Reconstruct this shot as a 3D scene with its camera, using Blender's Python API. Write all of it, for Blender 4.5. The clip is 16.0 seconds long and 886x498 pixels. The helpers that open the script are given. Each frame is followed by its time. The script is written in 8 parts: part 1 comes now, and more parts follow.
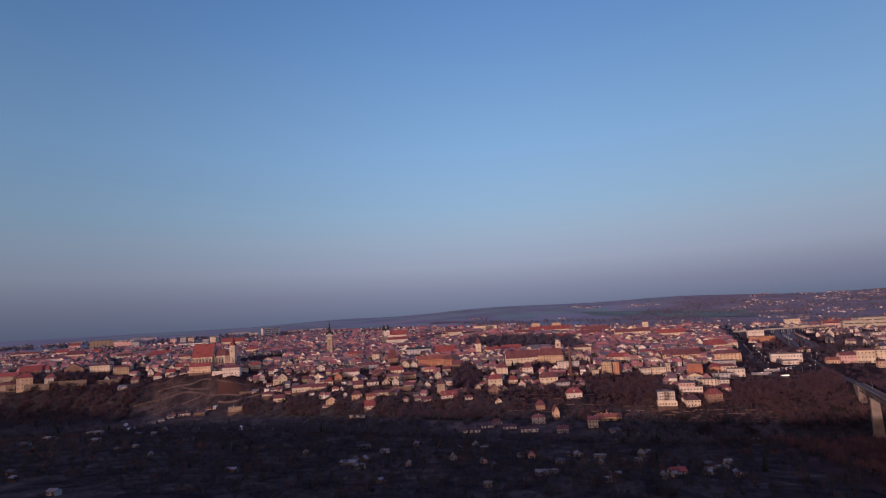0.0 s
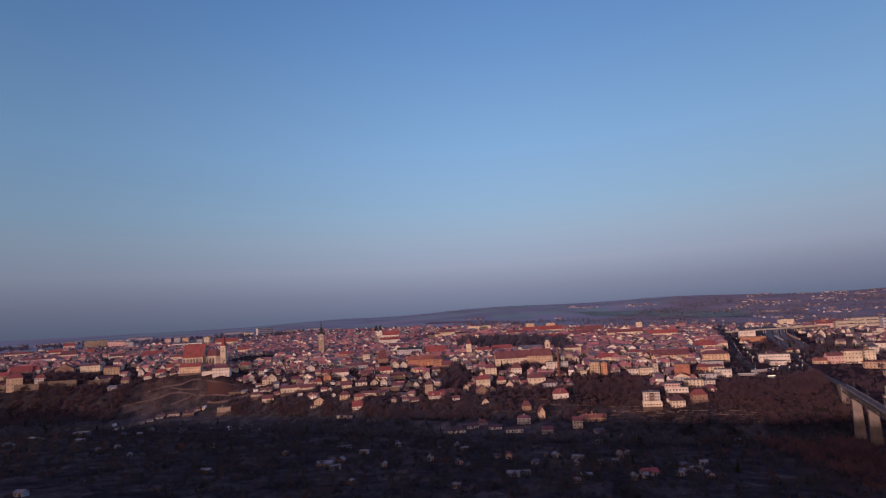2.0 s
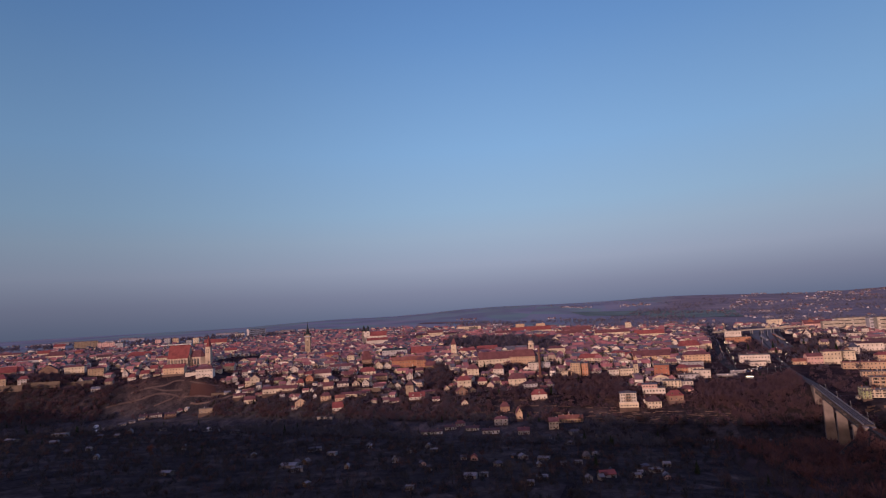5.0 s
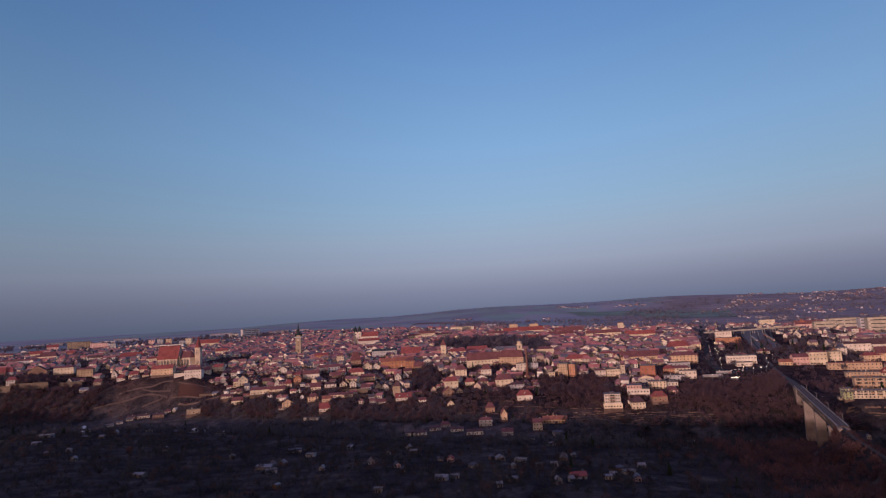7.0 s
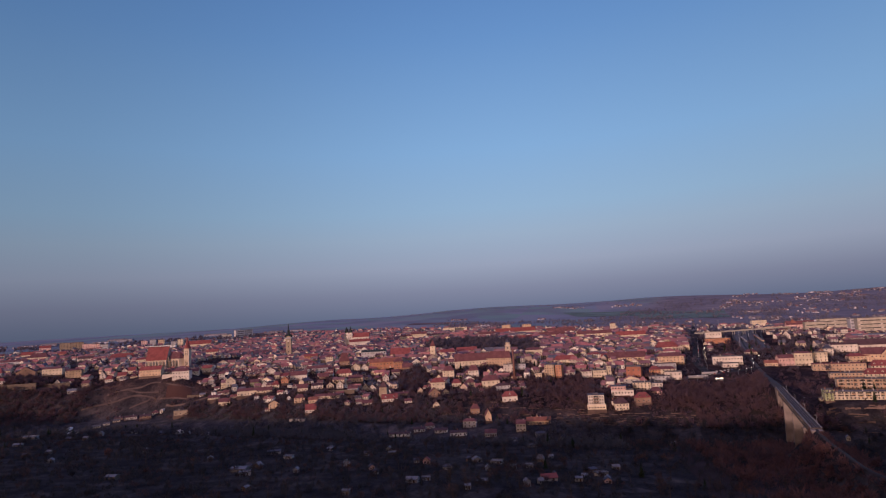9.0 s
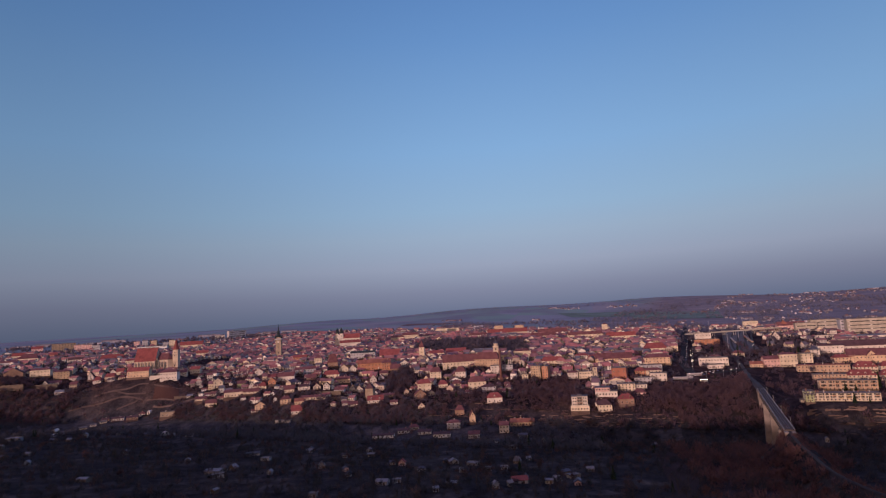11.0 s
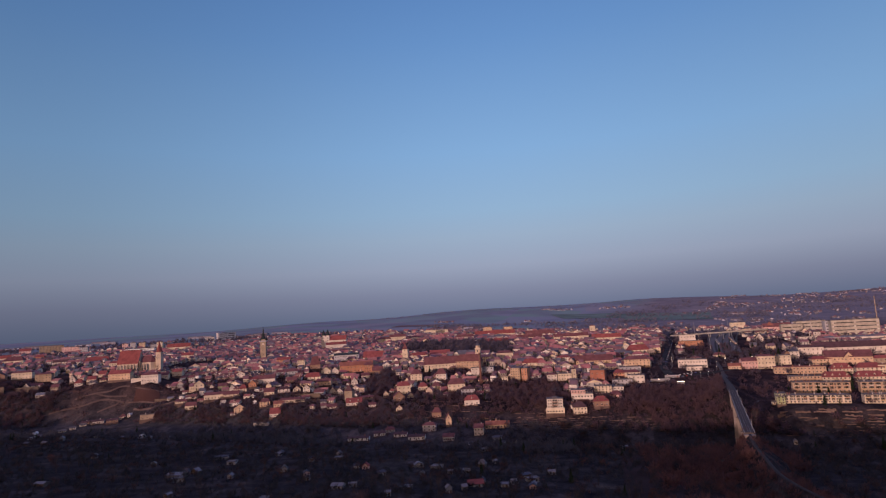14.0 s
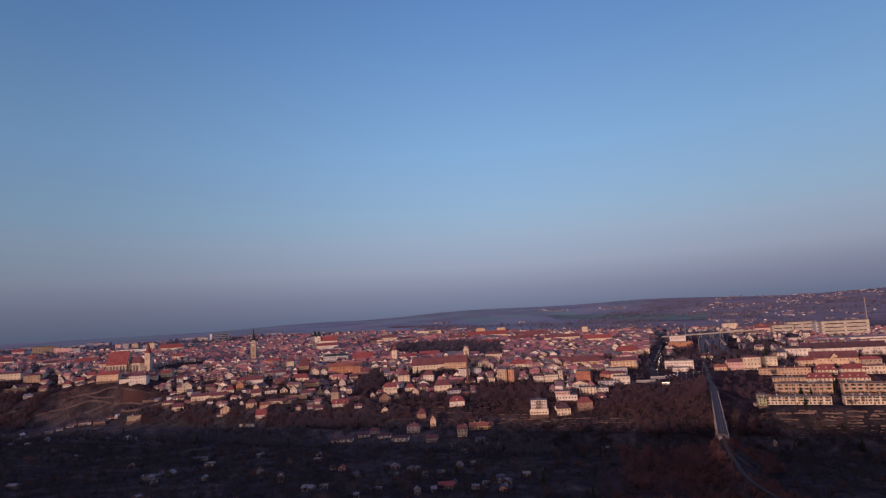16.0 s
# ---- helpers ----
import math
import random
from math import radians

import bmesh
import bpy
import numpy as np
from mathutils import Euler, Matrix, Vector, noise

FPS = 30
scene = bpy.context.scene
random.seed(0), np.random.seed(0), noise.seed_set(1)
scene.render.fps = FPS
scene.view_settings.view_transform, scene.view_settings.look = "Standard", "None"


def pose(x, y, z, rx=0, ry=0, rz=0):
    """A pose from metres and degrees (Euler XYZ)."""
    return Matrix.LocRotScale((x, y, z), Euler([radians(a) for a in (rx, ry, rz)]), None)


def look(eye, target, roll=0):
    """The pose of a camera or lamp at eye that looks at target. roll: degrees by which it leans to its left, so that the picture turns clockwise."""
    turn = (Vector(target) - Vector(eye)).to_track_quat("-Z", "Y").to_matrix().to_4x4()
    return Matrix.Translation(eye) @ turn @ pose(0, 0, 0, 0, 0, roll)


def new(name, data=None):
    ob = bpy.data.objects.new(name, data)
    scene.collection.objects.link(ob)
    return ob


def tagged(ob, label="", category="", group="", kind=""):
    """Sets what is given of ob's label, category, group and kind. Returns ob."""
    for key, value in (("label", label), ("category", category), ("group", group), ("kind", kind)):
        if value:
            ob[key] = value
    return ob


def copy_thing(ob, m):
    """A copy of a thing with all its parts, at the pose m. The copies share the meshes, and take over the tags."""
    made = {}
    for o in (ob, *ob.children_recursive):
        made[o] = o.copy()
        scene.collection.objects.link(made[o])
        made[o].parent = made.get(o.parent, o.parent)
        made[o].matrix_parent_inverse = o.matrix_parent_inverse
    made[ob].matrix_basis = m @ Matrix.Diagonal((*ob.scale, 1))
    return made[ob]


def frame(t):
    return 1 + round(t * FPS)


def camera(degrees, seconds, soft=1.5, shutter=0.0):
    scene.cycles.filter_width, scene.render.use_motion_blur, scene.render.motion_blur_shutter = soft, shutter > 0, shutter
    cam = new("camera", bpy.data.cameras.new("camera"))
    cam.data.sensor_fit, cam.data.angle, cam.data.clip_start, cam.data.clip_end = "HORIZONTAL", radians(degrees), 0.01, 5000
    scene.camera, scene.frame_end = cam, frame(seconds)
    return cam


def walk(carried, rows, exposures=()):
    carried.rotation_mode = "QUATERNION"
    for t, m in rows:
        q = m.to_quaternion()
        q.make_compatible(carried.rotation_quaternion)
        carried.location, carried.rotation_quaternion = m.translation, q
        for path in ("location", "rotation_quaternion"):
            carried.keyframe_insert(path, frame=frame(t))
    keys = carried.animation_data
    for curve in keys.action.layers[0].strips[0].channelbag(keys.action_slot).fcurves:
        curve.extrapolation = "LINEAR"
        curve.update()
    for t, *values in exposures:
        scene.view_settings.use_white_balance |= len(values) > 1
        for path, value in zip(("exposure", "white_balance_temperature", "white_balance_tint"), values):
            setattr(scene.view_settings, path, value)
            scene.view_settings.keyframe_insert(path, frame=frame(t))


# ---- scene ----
cam = camera(74.9, 16.0, soft=1.2)
# seconds, eye, yaw, pitch, roll: a drone that slides sideways over the hill's crest
PATH = [
    (0, 0.05, -0.07, 139.90, 1.066, 6.653, -3.281),
    (0.5, 4.29, -0.05, 139.85, 1.083, 6.650, -3.261),
    (1, 8.52, -0.04, 139.81, 1.086, 6.652, -3.245),
    (1.5, 12.76, -0.04, 139.77, 1.081, 6.648, -3.265),
    (2, 17.01, -0.05, 139.74, 1.079, 6.644, -3.268),
    (2.5, 21.25, -0.06, 139.72, 1.071, 6.652, -3.297),
    (3, 25.47, -0.05, 139.71, 1.054, 6.649, -3.284),
    (3.5, 29.67, -0.04, 139.70, 1.043, 6.649, -3.298),
    (4, 33.88, -0.03, 139.70, 1.016, 6.642, -3.301),
    (6.5, 55.01, -0.03, 139.81, 0.911, 6.631, -3.359),
    (7, 59.27, -0.02, 139.84, 0.879, 6.630, -3.344),
    (7.5, 63.56, -0.02, 139.86, 0.852, 6.638, -3.360),
    (8, 67.87, 0.01, 139.89, 0.826, 6.645, -3.350),
    (8.5, 72.18, 0.05, 139.93, 0.797, 6.649, -3.357),
    (9, 76.46, 0.08, 139.96, 0.757, 6.650, -3.367),
    (11.5, 97.75, 0.11, 140.22, 0.562, 6.689, -3.376),
    (12, 102.00, 0.09, 140.25, 0.515, 6.702, -3.387),
    (12.5, 106.28, 0.06, 140.27, 0.476, 6.713, -3.400),
    (13, 110.57, 0.04, 140.29, 0.426, 6.736, -3.420),
    (13.5, 114.86, 0.04, 140.29, 0.414, 6.750, -3.401),
    (14, 119.15, 0.04, 140.29, 0.367, 6.769, -3.437),
    (14.5, 123.43, 0.03, 140.29, 0.339, 6.772, -3.442),
    (15, 127.72, 0.03, 140.27, 0.311, 6.780, -3.420),
    (15.5, 132.04, 0.01, 140.25, 0.285, 6.805, -3.438),
    (16, 136.37, -0.02, 140.22, 0.266, 6.812, -3.432),
]


def heading(x, y, z, yaw, pitch, roll):
    a, b = radians(yaw), radians(pitch)
    way = Vector((-math.sin(a) * math.cos(b), math.cos(a) * math.cos(b), math.sin(b)))
    return look((x, y, z), Vector((x, y, z)) + way, roll)


walk(cam, [(t, heading(*p)) for t, *p in PATH])

# ---- world and sun ----
SUN_AZ, SUN_EL = radians(36), radians(5.8)   # azimuth: turned from straight behind the start towards the west
TO_SUN = Vector((-math.sin(SUN_AZ) * math.cos(SUN_EL), -math.cos(SUN_AZ) * math.cos(SUN_EL), math.sin(SUN_EL)))

world = bpy.data.worlds.new("sky")
scene.world = world
world.use_nodes = True
wn, wl = world.node_tree.nodes, world.node_tree.links
wn.clear()
w_out = wn.new("ShaderNodeOutputWorld")
w_bg = wn.new("ShaderNodeBackground")
w_sky = wn.new("ShaderNodeTexSky")
w_sky.sky_type = "NISHITA"
w_sky.sun_disc = False
w_sky.sun_elevation = SUN_EL
w_sky.sun_rotation = math.atan2(TO_SUN.x, TO_SUN.y)
w_sky.dust_density = 2.0
w_tc = wn.new("ShaderNodeTexCoord")
w_sep = wn.new("ShaderNodeSeparateXYZ")
wl.new(w_tc.outputs["Generated"], w_sep.inputs[0])
# evening haze: sky colour by height over the horizon
w_ramp = wn.new("ShaderNodeValToRGB")
w_map = wn.new("ShaderNodeMapRange")
w_map.inputs["From Min"].default_value = -0.02
w_map.inputs["From Max"].default_value = 1.0
wl.new(w_sep.outputs["Z"], w_map.inputs["Value"])
wl.new(w_map.outputs[0], w_ramp.inputs[0])
SKY = [
    (0.000, (0.130, 0.160, 0.258)),
    (0.024, (0.145, 0.178, 0.288)),
    (0.061, (0.208, 0.236, 0.368)),
    (0.103, (0.305, 0.350, 0.500)),
    (0.152, (0.315, 0.415, 0.580)),
    (0.195, (0.285, 0.440, 0.650)),
    (0.292, (0.227, 0.414, 0.704)),
    (0.456, (0.135, 0.290, 0.598)),
    (0.523, (0.108, 0.244, 0.541)),
    (0.608, (0.137, 0.246, 0.569)),
    (1.000, (0.450, 0.550, 1.500)),
]
el = w_ramp.color_ramp.elements
while len(el) < len(SKY):
    el.new(0.5)
for e, (p, c) in zip(el, SKY):
    e.position, e.color = p, (*c, 1)
w_mix = wn.new("ShaderNodeMixRGB")
w_mix.inputs[0].default_value = 0.9
w_dim = wn.new("ShaderNodeMixRGB")
w_dim.blend_type = "MULTIPLY"
w_dim.inputs[0].default_value = 1.0
w_dim.inputs[2].default_value = (0.12, 0.12, 0.12, 1)
wl.new(w_sky.outputs[0], w_dim.inputs[1])
wl.new(w_dim.outputs[0], w_mix.inputs[1])
wl.new(w_ramp.outputs[0], w_mix.inputs[2])
# the sky is brightest ahead and darkens towards the west and, less, the east
w_side = wn.new("ShaderNodeMapRange")
w_side.inputs["From Min"].default_value = -1.0
w_side.inputs["From Max"].default_value = 1.0
wl.new(w_sep.outputs["X"], w_side.inputs["Value"])
w_fall = wn.new("ShaderNodeValToRGB")
w_fall.color_ramp.interpolation = "B_SPLINE"
FALL = [(0.05, 0.53), (0.235, 0.64), (0.365, 0.81), (0.48, 0.925), (0.60, 0.955), (0.765, 0.845), (1.0, 0.78)]
el = w_fall.color_ramp.elements
while len(el) < len(FALL):
    el.new(0.5)
for e, (p, v) in zip(el, FALL):
    e.position, e.color = p, (v, v, v, 1)
wl.new(w_side.outputs[0], w_fall.inputs[0])
w_west = wn.new("ShaderNodeMath")
w_west.operation = "MULTIPLY"
w_west.inputs[1].default_value = 1.1
wl.new(w_fall.outputs[0], w_west.inputs[0])
w_mul = wn.new("ShaderNodeVectorMath")
w_mul.operation = "SCALE"
wl.new(w_mix.outputs[0], w_mul.inputs[0])
wl.new(w_west.outputs[0], w_mul.inputs["Scale"])
# sunset glow low in the sky round the sun
w_dot = wn.new("ShaderNodeVectorMath")
w_dot.operation = "DOT_PRODUCT"
w_dot.inputs[1].default_value = tuple(TO_SUN)
wl.new(w_tc.outputs["Generated"], w_dot.inputs[0])
w_glow = wn.new("ShaderNodeMapRange")
w_glow.interpolation_type = "SMOOTHSTEP"
w_glow.inputs["From Min"].default_value = 0.15
w_glow.inputs["From Max"].default_value = 1.0
wl.new(w_dot.outputs["Value"], w_glow.inputs["Value"])
w_warm = wn.new("ShaderNodeMixRGB")
w_warm.inputs[2].default_value = (0.95, 0.52, 0.30, 1)
wl.new(w_glow.outputs[0], w_warm.inputs[0])
wl.new(w_mul.outputs[0], w_warm.inputs[1])
wl.new(w_warm.outputs[0], w_bg.inputs["Color"])
w_bg.inputs["Strength"].default_value = 1.0
wl.new(w_bg.outputs[0], w_out.inputs[0])

sun_data = bpy.data.lights.new("sun", "SUN")
sun_data.energy = 3.35
sun_data.angle = radians(0.6)
sun_data.color = (1.0, 0.650, 0.595)
sun = new("sun", sun_data)
sun.matrix_world = look(TO_SUN * 3000, (0, 0, 0))


# ---- the lie of the land ----
def ss(a, b, v):
    """Smooth step from 0 at a to 1 at b."""
    v = min(1.0, max(0.0, (v - a) / (b - a)))
    return v * v * (3 - 2 * v)


def toe(x):
    """y at which the slope on the town's side begins."""
    if x < -400:
        return 895 + (x + 400) * 0.02
    return 735 - 0.4 * x


def plateau(x, y):
    z = 66 - 0.02 * max(-700.0, min(1200.0, x)) + 0.035 * (min(y, 2000.0) - 1000)
    z += 6 * math.exp(-(x / 320) ** 2) * ss(980, 1200, y)
    return z + 0.018 * max(0.0, min(y, 3400.0) - 2000)


CREST = ((-2600, 0), (-1500, 6), (-1300, 4), (-1100, 12), (-850, 27), (-700, 29), (-440, 13), (-300, 13), (-140, 18), (50, 5), (220, 0))


def crest_rise(x):
    """How far the hill behind the valley's southern rim rises over its even line."""
    for (x0, a), (x1, b) in zip(CREST, CREST[1:]):
        if x0 <= x < x1:
            return a + (b - a) * ss(x0, x1, x)
    return 0.0


def spur(x, y):
    """The spur that carries the railway from the viaduct's northern end to the station."""
    f = min(1.0, max(0.0, ((x - 409) * 37 + (y - 628) * 92) / (37 * 37 + 92 * 92)))
    return 47.8 - 0.72 * max(0.0, math.hypot(x - 409 - 37 * f, y - 628 - 92 * f) - 6)


def height(x, y):
    z = lie(x, y)
    return max(z, spur(x, y)) if 330 < x < 520 and 560 < y < 800 else z


def lie(x, y):
    """The ground's height: hill crest, near slope, valley floor, town slope, plateau, far ridge."""
    u = (y - toe(x)) / 1.077
    if u < 0:
        z = 4 + 0.128 * max(0.0, -u - 40) + 8 * ss(-40, 0, u)
        crest = 97 + 0.01 * (-u - 760) if u < -760 else 1e9
        z = min(z, crest, 104) + crest_rise(x) * ss(-70, -160, y)
        z += 50 * math.exp(-((x + 1300) / 220) ** 2 - ((y - 150) / 330) ** 2)   # higher hill to the south-west
        return z + 1.2 * math.sin(x * 0.021 + y * 0.017) * ss(-60, -200, u)
    top = plateau(x, y)
    hill = 12 + (top - 12) * ss(0, 66, u)                                     # church hill
    old = 12 + (top - 12) * (1 - math.exp(-u / 55))                           # lower old town
    mild = 12 + 22 * ss(0, 70, u) + (top - 34) * ss(70, 270, u)               # villas, station
    east = 12 + 23 * ss(0, 27, u) + (top - 35) * ss(60, 270, u)               # flats on the terraces
    p, q, r = ss(-335, -375, x), ss(-45, -125, x), ss(410, 450, x)
    z = mild * (1 - q) * (1 - r) + east * r + q * (old * (1 - p) + hill * p)
    z -= 21 * math.exp(-((x + 550) / 75) ** 2 - ((y - 965) / 42) ** 2)   # ravine west of the church hill
    # far ridge that rises to the north-east
    d = math.hypot(x, y)
    lift = 45 + 55 * ss(-700, 1300, x) - 45 * ss(1300, 2600, x) + 8 * math.sin(x * 0.0021 + 1.0) + 5 * math.sin(x * 0.0052)
    lift += 8 - 36 * ss(-700, -1900, x) + 20 * ss(700, 2200, x)
    z += max(0.0, lift - 30) * ss(2600, 4300, d) - 25 * ss(4450, 4950, d)
    return z

# ---- materials ----
def material(name, rough=0.85, metal=0.0, gloss=0.12):
    """A node material, its nodes and links and its main shader."""
    m = bpy.data.materials.new(name)
    m.use_nodes = True
    n, l = m.node_tree.nodes, m.node_tree.links
    b = n["Principled BSDF"]
    b.inputs["Roughness"].default_value = rough
    b.inputs["Metallic"].default_value = metal
    b.inputs["Specular IOR Level"].default_value = gloss
    return m, n, l, b


def ramp(n, l, source, stops, constant=False):
    r = n.new("ShaderNodeValToRGB")
    if constant:
        r.color_ramp.interpolation = "CONSTANT"
    e = r.color_ramp.elements
    while len(e) < len(stops):
        e.new(0.5)
    for k, (p, c) in zip(e, stops):
        k.position, k.color = p, (*c, 1)
    l.new(source, r.inputs[0])
    return r.outputs[0]


def grain(n, l, scale, detail=3.0, space="Object"):
    t = n.new("ShaderNodeTexCoord")
    q = n.new("ShaderNodeTexNoise")
    q.inputs["Scale"].default_value = scale
    q.inputs["Detail"].default_value = detail
    l.new(t.outputs[space], q.inputs["Vector"])
    return q.outputs["Fac"]


def blend(n, l, kind, fac, a, b):
    m = n.new("ShaderNodeMixRGB")
    m.blend_type = kind
    for s, v in zip(m.inputs, (fac, a, b)):
        if isinstance(v, bpy.types.NodeSocket):
            l.new(v, s)
        elif isinstance(v, tuple):
            s.default_value = (*v, 1)
        else:
            s.default_value = v
    return m.outputs[0]


def bump(n, l, b, source, strength=0.4, distance=0.05):
    k = n.new("ShaderNodeBump")
    k.inputs["Strength"].default_value = strength
    k.inputs["Distance"].default_value = distance
    l.new(source, k.inputs["Height"])
    l.new(k.outputs[0], b.inputs["Normal"])


def varied(name, stops, rough=0.85, scale=0.5, dirt=0.35, constant=True, per="object", gloss=0.12):
    """Colour picked per object (or per loose piece), with stains and grain over it."""
    m, n, l, b = material(name, rough, 0.0, gloss)
    if per == "object":
        pick = n.new("ShaderNodeObjectInfo").outputs["Random"]
    else:
        pick = n.new("ShaderNodeNewGeometry").outputs["Random Per Island"]
    c = ramp(n, l, pick, stops, constant)
    big = ramp(n, l, grain(n, l, scale * 0.25, 2), [(0.3, (1 - dirt,) * 3), (0.7, (1, 1, 1))])
    c = blend(n, l, "MULTIPLY", 1.0, c, big)
    fine = grain(n, l, scale * 4, 4)
    c = blend(n, l, "MULTIPLY", 0.5, c, ramp(n, l, fine, [(0.3, (0.7, 0.7, 0.7)), (0.7, (1, 1, 1))]))
    l.new(c, b.inputs["Base Color"])
    bump(n, l, b, fine, 0.3, 0.03)
    return m


def steps(*colours):
    return [(i / len(colours), c) for i, c in enumerate(colours)]


WALLS = steps((0.74, 0.69, 0.594), (0.66, 0.57, 0.450), (0.82, 0.79, 0.720), (0.56, 0.42, 0.306), (0.50, 0.45, 0.396),
              (0.74, 0.65, 0.522), (0.62, 0.47, 0.387), (0.36, 0.33, 0.306), (0.80, 0.76, 0.666), (0.48, 0.40, 0.315))
ROOFS = steps((0.22, 0.098, 0.096), (0.150, 0.078, 0.084), (0.26, 0.104, 0.098), (0.11, 0.074, 0.084), (0.18, 0.088, 0.090),
              (0.088, 0.074, 0.084), (0.28, 0.112, 0.098), (0.140, 0.066, 0.068), (0.21, 0.100, 0.098), (0.080, 0.078, 0.090))
# far copies: walls dimmed, roofs paled and blued to stand for haze
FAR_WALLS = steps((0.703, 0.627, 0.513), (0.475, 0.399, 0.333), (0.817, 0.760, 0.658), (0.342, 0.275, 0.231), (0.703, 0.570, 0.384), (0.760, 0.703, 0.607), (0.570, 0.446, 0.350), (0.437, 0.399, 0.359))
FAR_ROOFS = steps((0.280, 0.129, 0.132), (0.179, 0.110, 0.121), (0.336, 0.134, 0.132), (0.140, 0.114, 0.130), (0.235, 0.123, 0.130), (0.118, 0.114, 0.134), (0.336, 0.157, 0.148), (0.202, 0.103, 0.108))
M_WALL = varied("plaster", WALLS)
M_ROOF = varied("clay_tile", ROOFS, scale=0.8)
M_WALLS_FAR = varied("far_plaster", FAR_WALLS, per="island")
# village walls and roofs greyed and blued in colour for distance haze
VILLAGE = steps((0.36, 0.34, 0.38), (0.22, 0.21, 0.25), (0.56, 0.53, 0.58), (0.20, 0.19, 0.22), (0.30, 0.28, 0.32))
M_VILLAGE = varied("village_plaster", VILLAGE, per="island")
M_VILLAGE_ROOF = varied("hazed_village_tile", steps((0.16, 0.10, 0.11), (0.11, 0.09, 0.10), (0.20, 0.11, 0.11)), per="island")
M_ROOFS_FAR = varied("hazed_clay_tile", FAR_ROOFS, per="island")
PLASTER = {}
for key, c in (("white", (0.69, 0.61, 0.515)), ("cream", (0.70, 0.585, 0.423)), ("yellow", (0.65, 0.465, 0.305)), ("orange", (0.50, 0.245, 0.145)),
               ("pink", (0.72, 0.46, 0.402)), ("grey", (0.46, 0.44, 0.444)), ("stone", (0.40, 0.31, 0.222)), ("brown", (0.30, 0.19, 0.137)),
               ("green", (0.37, 0.40, 0.202)), ("rust", (0.37, 0.155, 0.105)), ("concrete", (0.45, 0.40, 0.322)), ("tan", (0.45, 0.325, 0.207)), ("ochre", (0.49, 0.345, 0.232)), ("wall", (0.17, 0.13, 0.101)), ("chalk", (0.84, 0.83, 0.782)), ("ashlar", (0.60, 0.48, 0.359))):
    PLASTER[key] = varied(key + "_plaster", [(0.0, tuple(v * 0.9 for v in c)), (1.0, c)], constant=False)
TILE = {}
for key, c in (("red", (0.25, 0.074, 0.069)), ("dark", (0.10, 0.055, 0.057)), ("orange", (0.30, 0.12, 0.083)), ("brown", (0.165, 0.070, 0.071)),
               ("slate", (0.085, 0.085, 0.109)), ("flat", (0.135, 0.120, 0.122)), ("copper", (0.040, 0.052, 0.052)), ("pale", (0.19, 0.185, 0.200))):
    TILE[key] = varied(key + "_roofing", [(0.0, tuple(v * 0.85 for v in c)), (1.0, c)], scale=0.8, constant=False)
M_CHIMNEY = varied("chimney_brick", [(0.0, (0.28, 0.14, 0.10)), (0.5, (0.50, 0.44, 0.38))])
M_GLASS, n_, l_, b_ = material("window_glass", 0.25)
b_.inputs["Specular IOR Level"].default_value = 0.3
l_.new(ramp(n_, l_, n_.new("ShaderNodeObjectInfo").outputs["Random"], [(0, (0.015, 0.016, 0.02)), (1, (0.06, 0.055, 0.055))]), b_.inputs["Base Color"])
M_FRAME = varied("painted_frame", [(0, (0.55, 0.50, 0.44)), (1, (0.72, 0.68, 0.6))], constant=False)
M_BARK = varied("bark", [(0, (0.045, 0.034, 0.028)), (1, (0.085, 0.06, 0.045))], constant=False)


def twig_material(name, *tones):
    """Winter twigs: one tone for each tree or two, shifting softly over the grove, with fine variation inside."""
    m, n, l, b = material(name, 1.0, 0.0, 0.0)
    t = n.new("ShaderNodeTexCoord")
    v = n.new("ShaderNodeTexVoronoi")
    v.inputs["Scale"].default_value = 0.14
    l.new(t.outputs["Object"], v.inputs["Vector"])
    k = n.new("ShaderNodeSeparateColor")
    l.new(v.outputs["Color"], k.inputs[0])
    c = ramp(n, l, k.outputs[0], [((i + 0.5) / len(tones), q) for i, q in enumerate(tones)])
    c = blend(n, l, "MULTIPLY", 0.5, c, ramp(n, l, grain(n, l, 0.02, 3), [(0.3, (0.72, 0.74, 0.78)), (0.7, (1.2, 1.14, 1.1))]))
    c = blend(n, l, "MULTIPLY", 0.15, c, ramp(n, l, n.new("ShaderNodeNewGeometry").outputs["Random Per Island"], [(0.0, (0.75, 0.75, 0.75)), (1.0, (1.2, 1.2, 1.2))]))
    l.new(c, b.inputs["Base Color"])
    through_light = n.new("ShaderNodeBsdfTranslucent")
    l.new(c, through_light.inputs["Color"])
    mixed = n.new("ShaderNodeMixShader")
    mixed.inputs[0].default_value = 0.5
    l.new(b.outputs[0], mixed.inputs[1])
    l.new(through_light.outputs[0], mixed.inputs[2])
    l.new(mixed.outputs[0], n["Material Output"].inputs["Surface"])
    return m


M_TWIG = twig_material("bare_twigs", (0.114, 0.071, 0.079), (0.127, 0.077, 0.081), (0.102, 0.068, 0.078), (0.136, 0.081, 0.082))
# darkened copy of the bare twigs: the valley's shade put into the colour
M_SHADE_TWIG = twig_material("shade_twigs", (0.046, 0.045, 0.048), (0.058, 0.050, 0.049), (0.049, 0.050, 0.054), (0.090, 0.055, 0.050))
# valley floor twigs greyed and blued to stand for haze
M_VALLEY = twig_material("haze_twigs", (0.082, 0.079, 0.088), (0.094, 0.086, 0.092), (0.076, 0.076, 0.086), (0.100, 0.088, 0.090))
